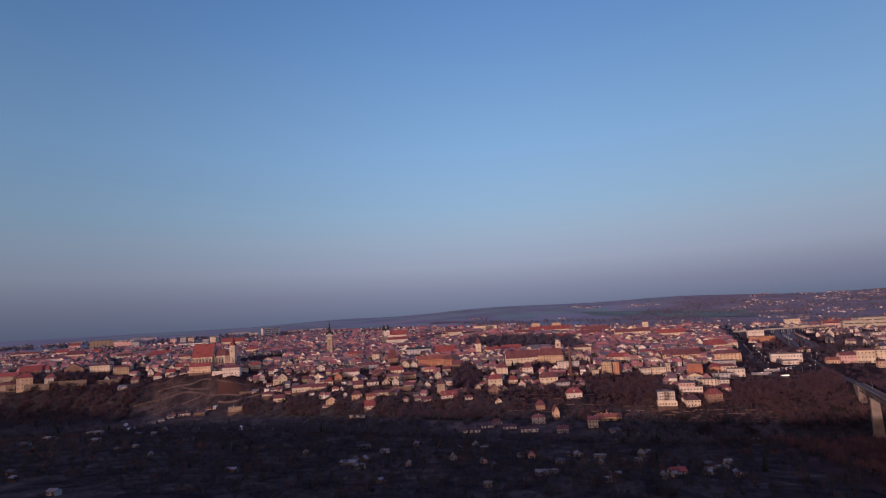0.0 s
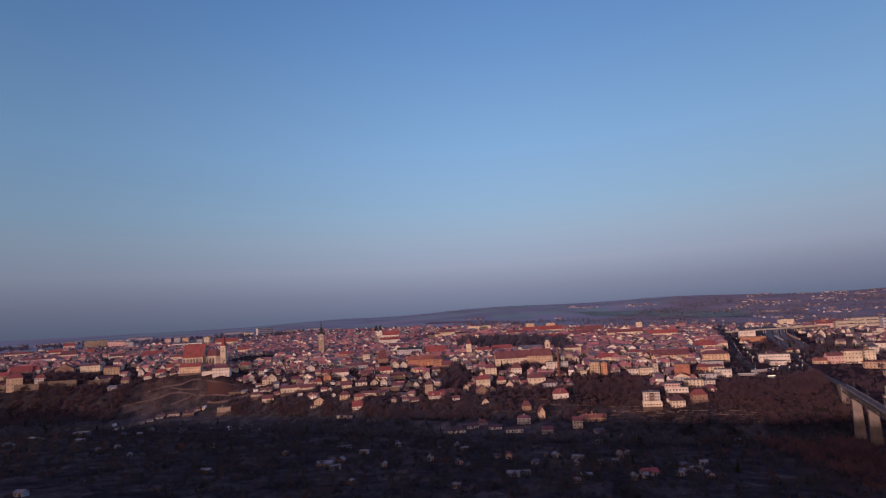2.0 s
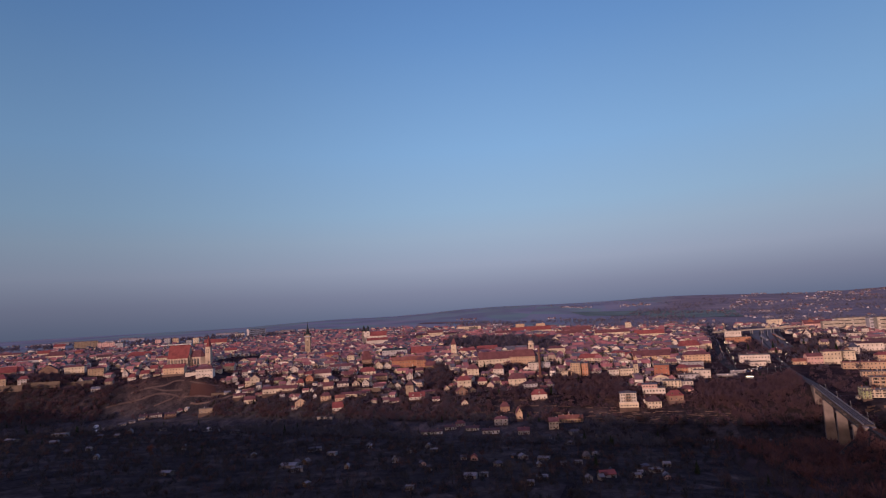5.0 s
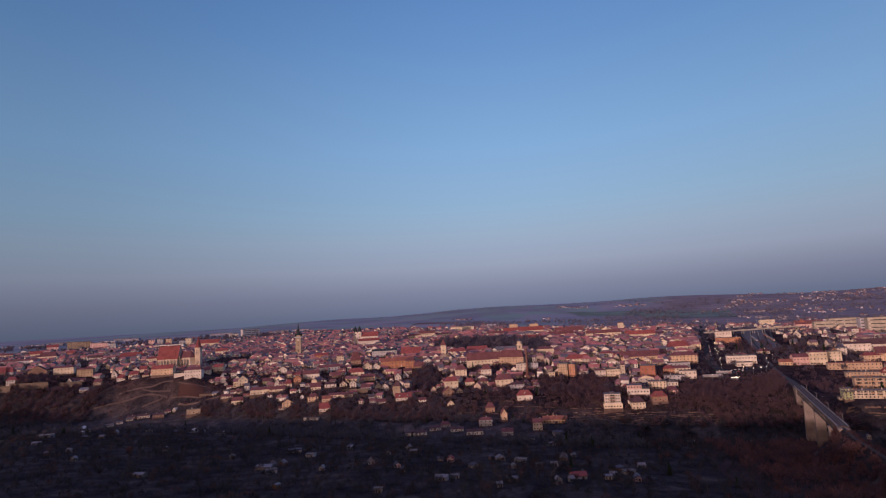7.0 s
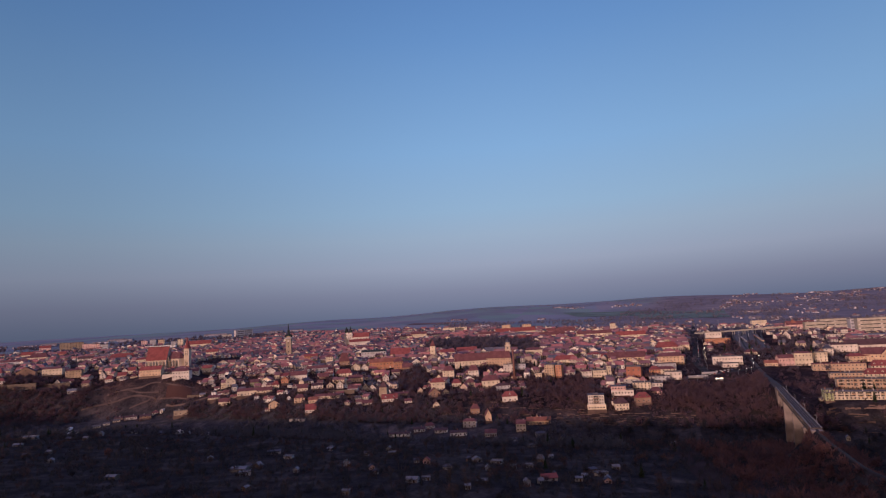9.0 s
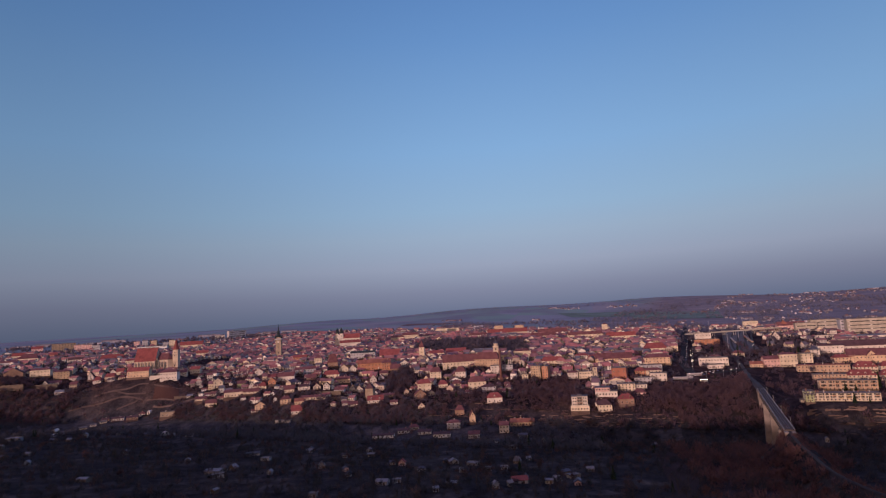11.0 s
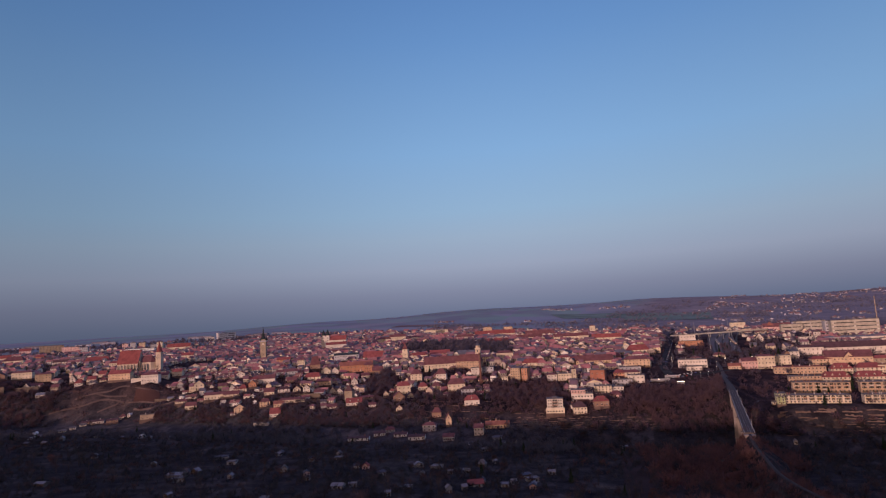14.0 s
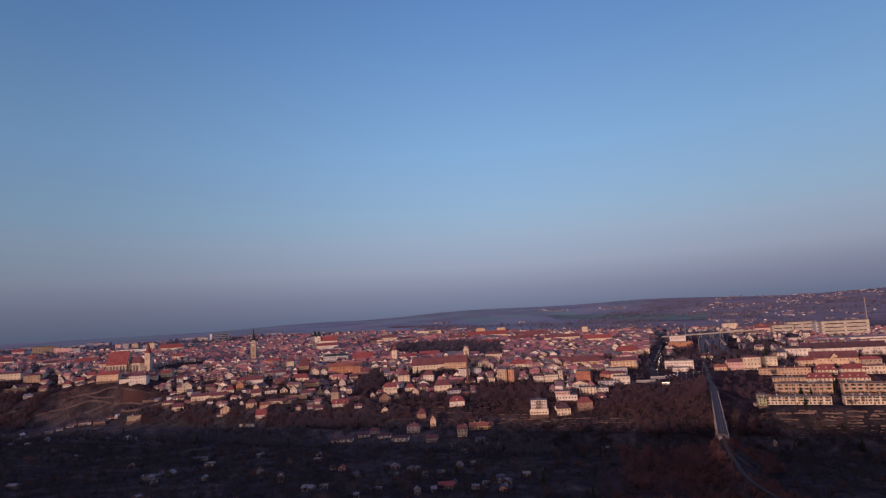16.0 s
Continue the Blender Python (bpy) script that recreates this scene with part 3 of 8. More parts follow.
# ---- buildings that stand out, from west to east ----
# west: castle side
house(-746, 954, 31.9, 11, 8.2, 5.5, "long", 17, PLASTER["stone"], TILE["red"], 2, 5, faces="fe", chimneys=2, z=75.2, name="town_building", category="building",
      label="bare stone two-storey block with a red tiled ridge roof")
house(-708, 942, 22.0, 14, 18.9, 7.2, "hip", 27, PLASTER["yellow"], TILE["red"], 3, 4, side=3, z=61.1,
      label="ochre-yellow three-storey house with a red tiled hipped roof")
house(-741, 940, 37.2, 11, 9.0, 2.7, "long", 17, PLASTER["stone"], TILE["brown"], 1, 5, faces="fe", chimneys=2, plinth=4, z=61.2, name="town_building", category="building",
      label="bare stone single-storey block with a brown tiled ridge roof")
house(-745, 1004, 32.8, 11, 6.7, 8.7, "long", 23, PLASTER["brown"], TILE["red"], 1, 4, faces="fe", chimneys=2, plinth=4, z=80.2, name="town_building", category="building",
      label="brown single-storey block with a red tiled ridge roof")
house(-732, 1014, 25.7, 11, 6.9, 7.8, "hip", 15, PLASTER["grey"], TILE["red"], 2, 4, faces="fe", chimneys=2,
      label="grey two-storey house with a red tiled hipped roof")
house(-673, 951, 14.9, 11, 7.7, 4.9, "hip", 26, PLASTER["white"], TILE["red"], 2, 4, z=69.8,
      label="white two-storey house with a red tiled hipped roof")
house(-669, 1005, 29.0, 11, 8.7, 8.7, "gable", 18, PLASTER["brown"], TILE["dark"], 1, 3, faces="fe", chimneys=2, z=78.0, name="town_building", category="building",
      label="brown single-storey block with a dark brown tiled gable roof")
house(-628, 1013, 31.7, 11, 10.7, 2.9, "hip", 12, PLASTER["cream"], TILE["brown"], 2, 6, faces="fe", chimneys=2, plinth=7, z=78.8, name="town_building", category="building",
      label="cream two-storey block with a brown tiled hipped roof")
house(-590, 1012, 25.1, 11, 12.6, 2.9, "hip", 15, PLASTER["tan"], TILE["brown"], 3, 5, faces="fe", chimneys=2, z=72.0,
      label="sand-coloured three-storey house with a brown tiled hipped roof")
house(-595, 978, 8.4, 7, 5.5, 5.1, "gable", 11, PLASTER["white"], TILE["dark"], 1, 1, faces="fe", z=62.5,
      label="white single-storey house with a dark brown tiled gable roof")
house(-588, 990, 19.1, 11, 2.2, 3.1, "long", 23, PLASTER["white"], TILE["brown"], 1, 4,
      label="white single-storey house with a brown tiled ridge roof")
house(-555, 955, 13.1, 11, 3.8, 3.0, "long", 18, PLASTER["white"], TILE["pale"], 1, 3, faces="fe", z=51.3,
      label="white single-storey house with a pale sheet-metal ridge roof")
house(-548, 980, 11.8, 10, 7.1, 4.0, "long", 12, PLASTER["stone"], TILE["brown"], 2, 3, faces="fe", z=57.1,
      label="bare stone two-storey house with a brown tiled ridge roof")
house(-534, 1003, 8.6, 8, 5.7, 6.2, "gable", 17, PLASTER["white"], TILE["dark"], 2, 1, plinth=6, z=68.8,
      label="white two-storey house with a dark brown tiled gable roof")
house(-514, 990, 12.8, 11, 3.7, 6.1, "hip", 11, PLASTER["white"], TILE["red"], 1, 3, faces="fe",
      label="white single-storey house with a red tiled hipped roof")
house(-498, 994, 10.3, 9, 4.8, 5.1, "long", 9, PLASTER["cream"], TILE["dark"], 1, 2, faces="fe", z=66.8,
      label="cream single-storey house with a dark brown tiled ridge roof")
house(-492, 1020, 12.3, 11, 4.9, 5.3, "long", 10, PLASTER["cream"], TILE["red"], 1, 2, faces="fe", z=73.7,
      label="cream single-storey house with a red tiled ridge roof")
house(-878, 1325, 40.2, 22, 10.2, 10.2, "hip", 17, PLASTER["cream"], TILE["brown"], 2, 9, side=0, faces="fe", chimneys=2, plinth=4, z=91.1, name="town_building", category="building", door=False,
      label="cream two-storey block with a brown tiled hipped roof")
house(-905, 1445, 20.6, 11, 7.6, 6.0, "hip", 15, PLASTER["orange"], TILE["red"], 2, 4, side=0, faces="fe", door=False,
      label="orange two-storey house with a red tiled hipped roof")
house(-787, 1232, 12.7, 10, 8.3, 2.4, "flat", 24, PLASTER["pink"], TILE["flat"], 2, 3, side=0, z=88.0, door=False,
      label="pink two-storey house with a flat grey roof")
house(-821, 1335, 16.4, 11, 4.8, 4.2, "long", 23, PLASTER["white"], TILE["pale"], 1, 4, side=0, door=False,
      label="white single-storey house with a pale sheet-metal ridge roof")
house(-1099, 1460, 61.6, 11, 9.9, 4.2, "long", 17, PLASTER["cream"], TILE["brown"], 1, 9, side=0, faces="fe", chimneys=2, plinth=4, z=96.0, name="town_building", category="building", door=False,
      label="cream single-storey block with a brown tiled ridge roof")
house(-894, 1254, 76.4, 11, 7.2, 3.6, "long", 14, PLASTER["grey"], TILE["brown"], 1, 9, side=0, faces="fe", chimneys=2, plinth=4, z=89.8, name="town_building", category="building", door=False,
      label="grey single-storey block with a brown tiled ridge roof")
house(-1010, 1467, 29.0, 11, 8.5, 7.1, "long", 13, PLASTER["cream"], TILE["red"], 1, 4, side=0, faces="fe", chimneys=2, z=96.2, name="town_building", category="building", door=False,
      label="cream single-storey block with a red tiled ridge roof")
house(-724, 1255, 31.8, 11, 6.1, 4.8, "long", 12, PLASTER["white"], TILE["dark"], 2, 6, side=0, faces="fe", chimneys=2, name="town_building", category="building", door=False,
      label="white two-storey block with a dark brown tiled ridge roof")
house(-666, 1204, 10.4, 9, 5.8, 5.0, "hip", 12, PLASTER["white"], TILE["dark"], 2, 2, side=0, faces="fe", z=85.9, door=False,
      label="white two-storey house with a dark brown tiled hipped roof")
house(-1049, 1695, 59.5, 11, 22.9, 1.6, "flat", 34, PLASTER["tan"], TILE["flat"], 6, 8, side=0, faces="fe", chimneys=2, plinth=4, z=104.2, name="apartment_building", category="apartment building", door=False,
      label="concrete six-storey block with a flat grey roof")
house(-952, 1618, 24.7, 11, 20.3, 1.6, "flat", 21, PLASTER["pink"], TILE["flat"], 5, 4, side=0, chimneys=2, z=101.5, name="apartment_building", category="apartment building", door=False,
      label="cream five-storey block with a flat grey roof")
house(-932, 1623, 21.7, 11, 18.8, 1.6, "flat", 15, PLASTER["pink"], TILE["flat"], 5, 4, side=0, faces="fe", z=101.7, name="apartment_building", category="apartment building", door=False,
      label="pink five-storey block with a flat grey roof")
house(-910, 1627, 22.0, 11, 15.7, 1.6, "flat", 10, PLASTER["grey"], TILE["flat"], 4, 4, side=0, faces="fe", chimneys=2, z=101.8, name="apartment_building", category="apartment building", door=False,
      label="grey four-storey block with a flat grey roof")
house(-1164, 1747, 30.2, 11, 10.1, 6.7, "long", 23, PLASTER["pink"], TILE["red"], 2, 4, side=0, chimneys=2, z=106.0, name="town_building", category="building", door=False,
      label="pink two-storey block with a red tiled ridge roof")
house(-650, 1263, 51.0, 16, 3.6, 9.7, "hip", 17, PLASTER["cream"], TILE["red"], 1, 6, side=0, faces="fe", chimneys=2, plinth=4, z=88.0, name="town_building", category="building", door=False,
      label="cream single-storey block with a red tiled hipped roof")
house(-536, 1135, 22.3, 11, 10.1, 3.5, "hip", 11, PLASTER["cream"], TILE["red"], 2, 5, side=0, faces="fe", chimneys=2, z=81.1,
      label="cream two-storey house with a red tiled hipped roof")
house(-865, 1755, 16.5, 11, 13.3, 1.7, "flat", 14, PLASTER["pink"], TILE["flat"], 4, 3, side=0, faces="fe", name="apartment_building", category="apartment building", door=False,
      label="pink four-storey block with a flat grey roof")
house(-792, 1664, 15.6, 11, 19.3, 1.6, "flat", 15, PLASTER["grey"], TILE["flat"], 5, 3, side=0, faces="fe", z=103.1, name="apartment_building", category="apartment building", door=False,
      label="grey five-storey block with a flat grey roof")
house(-788, 1705, 16.0, 11, 16.5, 1.6, "flat", 16, PLASTER["yellow"], TILE["flat"], 4, 3, side=0, z=104.0, name="apartment_building", category="apartment building", door=False,
      label="ochre-yellow four-storey block with a flat grey roof")
house(-648, 1530, 14.3, 11, 23.6, 1.5, "flat", 9, PLASTER["cream"], TILE["flat"], 6, 3, side=0, faces="fe", z=97.4, name="apartment_building", category="apartment building", door=False,
      label="cream six-storey block with a flat grey roof")
house(-691, 1582, 14.9, 11, 15.3, 1.5, "flat", 18, PLASTER["grey"], TILE["flat"], 4, 3, side=0, z=100.0, name="apartment_building", category="apartment building", door=False,
      label="grey four-storey block with a flat grey roof")
house(-586, 1505, 55.4, 11, 8.7, 8.7, "long", 13, PLASTER["cream"], TILE["red"], 1, 8, side=0, chimneys=2, plinth=7, z=98.1, name="town_building", category="building", door=False,
      label="cream single-storey block with a red tiled ridge roof")
house(-441, 1235, 24.0, 11, 7.0, 5.1, "long", 14, PLASTER["cream"], TILE["red"], 2, 4, side=0, chimneys=2, plinth=8, z=87.5, door=False,
      label="cream two-storey house with a red tiled ridge roof")
house(-610, 1882, 58.0, 15, 25.4, 1.8, "flat", 46, PLASTER["grey"], TILE["flat"], 4, 1, side=0, chimneys=2, plinth=4, ww=54, wh=1.9, z=109.2, name="apartment_building", category="apartment building", door=False,
      label="grey four-storey block with a flat grey roof")
house(-673, 1905, 29.2, 11, 11.4, 1.8, "flat", 17, PLASTER["white"], TILE["flat"], 2, 4, side=0, chimneys=2, name="town_building", category="building", door=False,
      label="white two-storey block with a flat grey roof")

house(-686, 1500, 73.0, 12, 8.5, 1.2, "flat", 10, PLASTER["chalk"], TILE["flat"], 2, 1, side=0, faces="fw", chimneys=2, plinth=4, ww=70, wh=1.3, z=99.4, name="town_building", category="building", door=False,
      label="long white two-storey block with ribbon windows and flat roof")

# below the church
house(-428, 962, 34.6, 12, 9.9, 5.5, "long", 3, PLASTER["yellow"], TILE["red"], 2, 7, faces="fe", chimneys=2, plinth=4, name="town_building", category="building",
      label="ochre-yellow two-storey block with a red tiled ridge roof")
house(-397, 953, 18.5, 2, 5.5, 0.9, "flat", 0, PLASTER["white"], TILE["flat"], 1, 0, z=67.0, door=False,
      label="white single-storey house with a flat grey roof")
house(-371, 948, 26.9, 12, 11.0, 4.0, "hip", 4, PLASTER["white"], TILE["brown"], 2, 6, chimneys=2, z=66.5,
      label="white two-storey house with a brown tiled hipped roof")
house(-362, 975, 13.4, 11, 4.6, 4.0, "long", 12, PLASTER["cream"], TILE["brown"], 1, 3,
      label="cream single-storey house with a brown tiled ridge roof")
house(-349, 995, 15.6, 11, 7.2, 4.1, "long", 6, PLASTER["cream"], TILE["red"], 1, 4, faces="fe", plinth=8, z=69.8,
      label="cream single-storey house with a red tiled ridge roof")
house(-492, 990, 13.7, 11, 4.0, 5.1, "long", 13, PLASTER["cream"], TILE["red"], 1, 3, faces="fe", plinth=6, z=68.8,
      label="cream single-storey house with a red tiled ridge roof")
house(-464, 974, 10.1, 9, 2.6, 4.0, "hip", 18, PLASTER["cream"], TILE["brown"], 2, 2,
      label="cream two-storey house with a brown tiled hipped roof")
house(-506, 1022, 8.8, 8, 4.9, 4.2, "gable", 10, PLASTER["white"], TILE["dark"], 1, 1, faces="fe", z=74.0,
      label="white single-storey house with a dark brown tiled gable roof")
house(-318, 907, 10.9, 10, 2.2, 1.9, "long", 11, PLASTER["white"], TILE["pale"], 1, 3, faces="fe", z=40.4,
      label="white single-storey house with a pale sheet-metal ridge roof")
house(-292, 885, 16.9, 11, 2.8, 2.7, "long", 9, PLASTER["cream"], TILE["brown"], 1, 5, faces="fe", plinth=7, z=36.9,
      label="cream single-storey house with a brown tiled ridge roof")
house(-426, 897, 17.1, 11, 3.6, 1.8, "long", 21, PLASTER["white"], TILE["dark"], 1, 5, z=12.4,
      label="white single-storey house with a dark brown tiled ridge roof")
house(-446, 899, 10.8, 9, 2.9, 1.8, "long", 22, PLASTER["brown"], TILE["dark"], 1, 2, z=12.1,
      label="brown single-storey house with a dark brown tiled ridge roof")
house(-401, 893, 15.5, 11, 2.8, 1.8, "long", 21, PLASTER["brown"], TILE["dark"], 1, 3, plinth=7, z=14.2,
      label="brown single-storey house with a dark brown tiled ridge roof")
house(-393, 907, 9.3, 8, 2.9, 2.8, "hip", 14, PLASTER["white"], TILE["brown"], 1, 2, faces="fe", z=16.3,
      label="white single-storey house with a brown tiled hipped roof")
house(-382, 904, 4.4, 6, 3.6, 1.9, "gable", 12, PLASTER["white"], TILE["pale"], 1, 1, faces="fe", z=17.8,
      label="white single-storey house with a pale sheet-metal gable roof")
for x, y, w, wall in ((-480, 848, 9, "chalk"), (-470, 859, 8, "white"), (-461, 868, 10, "cream"), (-451, 876, 8, "white"), (-442, 886, 9, "cream")):
    house(x, y, w, 6, 2.4, 1.5, "long", 34, PLASTER[wall], TILE["flat"], 1, 2, side=1, faces="fe", chimneys=0, name="cottage", label="low plain cottage in a row at the hill's foot")
house(-338, 875, 20.1, 7, 6.7, 0.8, "flat", 9, PLASTER["stone"], TILE["flat"], 1, 3, faces="fe", plinth=7, z=17.6,
      label="bare stone single-storey house with a flat grey roof")

# lower old town
house(-270, 870, 16.6, 11, 5.6, 4.5, "long", 5, PLASTER["cream"], TILE["brown"], 1, 4, faces="fe", z=28.8,
      label="cream single-storey house with a brown tiled ridge roof")
house(-237, 876, 31.5, 11, 6.7, 3.3, "long", 14, PLASTER["cream"], TILE["brown"], 1, 7, chimneys=2, plinth=5, z=40.9, name="town_building", category="building",
      label="cream single-storey block with a brown tiled ridge roof")
house(-211, 873, 23.0, 11, 3.2, 4.2, "long", 4, PLASTER["cream"], TILE["brown"], 1, 4, faces="fe", chimneys=2,
      label="cream single-storey house with a brown tiled ridge roof")
house(-185, 832, 15.2, 11, 6.0, 5.1, "gable", 12, PLASTER["yellow"], TILE["dark"], 2, 3, z=26.0,
      label="ochre-yellow two-storey house with a dark brown tiled gable roof")
house(-192, 829, 10.0, 9, 2.6, 1.7, "long", 10, PLASTER["white"], TILE["brown"], 1, 2, z=22.8,
      label="white single-storey house with a brown tiled ridge roof")
house(-148, 829, 14.3, 11, 6.6, 4.3, "hip", 7, PLASTER["yellow"], TILE["brown"], 2, 3, z=32.2,
      label="ochre-yellow two-storey house with a brown tiled hipped roof")
house(-127, 820, 13.0, 11, 4.6, 3.4, "long", 14, PLASTER["yellow"], TILE["orange"], 1, 3, z=31.6,
      label="ochre-yellow single-storey house with a orange tiled ridge roof")
house(-126, 803, 14.5, 12, 4.5, 6.6, "long", 6, PLASTER["white"], TILE["red"], 1, 3, z=21.4,
      label="white single-storey house with a red tiled ridge roof")
house(-108, 826, 34.5, 11, 3.9, 2.4, "long", 0, PLASTER["cream"], TILE["brown"], 1, 8, faces="fe", chimneys=2, plinth=4, z=35.9, name="town_building", category="building",
      label="cream single-storey block with a brown tiled ridge roof")
house(-150, 855, 14.1, 11, 4.8, 5.3, "long", 8, PLASTER["cream"], TILE["brown"], 1, 3, z=44.5,
      label="cream single-storey house with a brown tiled ridge roof")
house(-129, 855, 16.5, 11, 4.7, 3.5, "hip", 11, PLASTER["white"], TILE["dark"], 2, 3,
      label="white two-storey house with a dark brown tiled hipped roof")
house(-110, 854, 10.6, 9, 3.5, 4.4, "gable", 12, PLASTER["cream"], TILE["brown"], 2, 2,
      label="cream two-storey house with a brown tiled gable roof")
house(-96, 856, 9.6, 8, 6.2, 4.4, "gable", 4, PLASTER["white"], TILE["brown"], 2, 2, z=45.3,
      label="white two-storey house with a brown tiled gable roof")
house(-76, 850, 14.7, 11, 4.1, 3.5, "long", 0, PLASTER["grey"], TILE["brown"], 1, 3, plinth=6, z=41.1,
      label="grey single-storey house with a brown tiled ridge roof")
house(-102, 920, 25.2, 11, 4.6, 6.1, "hip", 3, PLASTER["cream"], TILE["red"], 2, 4, chimneys=2,
      label="cream two-storey house with a red tiled hipped roof")
house(-80, 900, 22.0, 11, 6.0, 3.4, "long", -1, PLASTER["yellow"], TILE["brown"], 1, 4, plinth=7, z=49.3,
      label="ochre-yellow single-storey house with a brown tiled ridge roof")
house(-169, 905, 24.8, 11, 6.9, 5.2, "long", 9, PLASTER["white"], TILE["brown"], 1, 6, chimneys=2, plinth=6, z=57.1,
      label="white single-storey house with a brown tiled ridge roof")
house(-229, 961, 13.3, 11, 6.9, 4.0, "gable", 7, PLASTER["white"], TILE["red"], 2, 2, z=62.6,
      label="white two-storey house with a red tiled gable roof")
house(-199, 927, 14.7, 11, 3.7, 3.8, "long", 14, PLASTER["white"], TILE["red"], 1, 3, z=58.2,
      label="white single-storey house with a red tiled ridge roof")
house(-186, 889, 10.8, 9, 5.0, 4.6, "gable", 9, PLASTER["orange"], TILE["orange"], 1, 2, plinth=8, z=54.6,
      label="orange single-storey house with a orange tiled gable roof")
house(-198, 883, 10.6, 9, 5.7, 5.5, "hip", 5, PLASTER["cream"], TILE["red"], 2, 2, z=47.7,
      label="cream two-storey house with a red tiled hipped roof")
house(-218, 891, 7.8, 7, 5.7, 5.5, "gable", 15, PLASTER["white"], TILE["dark"], 1, 1, z=48.5,
      label="white single-storey house with a dark brown tiled gable roof")
house(-239, 910, 14.4, 11, 4.4, 3.8, "long", 17, PLASTER["green"], TILE["brown"], 1, 3, z=51.9,
      label="yellow-green single-storey house with a brown tiled ridge roof")
house(-281, 921, 14.4, 11, 8.9, 5.7, "gable", 15, PLASTER["cream"], TILE["brown"], 2, 2, z=51.2,
      label="cream two-storey house with a brown tiled gable roof")
house(-311, 961, 8.4, 7, 8.5, 3.0, "long", 18, PLASTER["white"], TILE["brown"], 2, 2, z=59.7,
      label="white two-storey house with a brown tiled ridge roof")
house(-148, 940, 32.3, 11, 9.0, 3.6, "long", 12, PLASTER["grey"], TILE["brown"], 2, 7, chimneys=2, plinth=4, z=61.1, name="town_building", category="building",
      label="grey two-storey block with a brown tiled ridge roof")
house(-175, 1012, 15.0, 11, 5.7, 3.1, "hip", 6, PLASTER["cream"], TILE["red"], 2, 3, z=68.0,
      label="cream two-storey house with a red tiled hipped roof")
house(-193, 1081, 24.6, 11, 8.3, 4.1, "long", 6, PLASTER["orange"], TILE["red"], 2, 5, chimneys=2, z=73.5,
      label="orange two-storey house with a red tiled ridge roof")
house(-148, 1033, 12.5, 11, 10.8, 4.3, "hip", 1, PLASTER["cream"], TILE["brown"], 3, 3, z=70.6,
      label="cream three-storey house with a brown tiled hipped roof")
house(-114, 990, 16.7, 11, 7.2, 13.3, "hip", 9, PLASTER["brown"], TILE["brown"], 1, 4, plinth=7, z=68.3,
      label="brown single-storey house with a brown tiled hipped roof")
house(-44, 986, 54.4, 14, 11.3, 5.6, "long", 10, PLASTER["orange"], TILE["orange"], 2, 10, side=3, chimneys=2, plinth=4, z=59.3, name="town_building", category="building",
      label="orange two-storey block with a orange tiled ridge roof")
house(-21, 967, 15.3, 11, 11.6, 5.0, "hip", 8, PLASTER["orange"], TILE["brown"], 3, 4, plinth=7, z=59.5,
      label="orange three-storey house with a brown tiled hipped roof")
house(-26, 1071, 36.4, 18, 6.1, 10.2, "long", -1, PLASTER["cream"], TILE["red"], 1, 6, side=3, chimneys=2, plinth=4, z=71.1, name="town_building", category="building",
      label="cream single-storey block with a red tiled ridge roof")
house(-74, 1065, 44.8, 11, 10.2, 3.1, "long", 0, PLASTER["grey"], TILE["copper"], 2, 9, chimneys=2, plinth=7, z=74.0, name="town_building", category="building",
      label="grey two-storey block with a green copper ridge roof")
house(-108, 1178, 29.3, 11, 6.8, 3.4, "long", 11, PLASTER["white"], TILE["brown"], 2, 6, side=0, chimneys=2, z=79.2, name="town_building", category="building", door=False,
      label="white two-storey block with a brown tiled ridge roof")
house(-134, 1275, 44.0, 11, 9.8, 4.9, "long", 12, PLASTER["white"], TILE["red"], 1, 8, side=0, chimneys=2, plinth=8, z=87.0, name="town_building", category="building", door=False,
      label="white single-storey block with a red tiled ridge roof")
house(-12, 1410, 37.9, 11, 15.2, 5.4, "long", 5, PLASTER["cream"], TILE["brown"], 3, 7, side=0, chimneys=2, plinth=4, name="town_building", category="building", door=False,
      label="cream three-storey block with a brown tiled ridge roof")
house(-43, 1405, 29.7, 11, 12.2, 4.1, "long", 4, PLASTER["cream"], TILE["brown"], 2, 6, side=0, chimneys=2, z=85.9, name="town_building", category="building", door=False,
      label="cream two-storey block with a brown tiled ridge roof")
house(20, 1265, 22.6, 11, 6.5, 5.3, "hip", 3, PLASTER["cream"], TILE["red"], 2, 4, side=0, chimneys=2, door=False,
      label="cream two-storey house with a red tiled hipped roof")
house(23, 1455, 33.4, 11, 7.0, 2.8, "long", -3, PLASTER["white"], TILE["brown"], 1, 6, side=0, chimneys=2, plinth=6, z=89.7, name="town_building", category="building", door=False,
      label="white single-storey block with a brown tiled ridge roof")
house(-36, 914, 9.7, 8, 6.6, 6.6, "gable", 5, PLASTER["white"], TILE["dark"], 2, 2, z=44.3,
      label="white two-storey house with a dark brown tiled gable roof")
house(-25, 926, 9.6, 8, 4.5, 3.8, "gable", -3, PLASTER["grey"], TILE["brown"], 1, 1, z=47.6,
      label="grey single-storey house with a brown tiled gable roof")
house(-51, 870, 10.6, 9, 5.6, 5.4, "gable", 3, PLASTER["white"], TILE["brown"], 2, 2, z=36.3,
      label="white two-storey house with a brown tiled gable roof")
house(-62, 873, 9.3, 8, 4.9, 5.4, "gable", 8, PLASTER["cream"], TILE["brown"], 1, 2, z=38.1,
      label="cream single-storey house with a brown tiled gable roof")
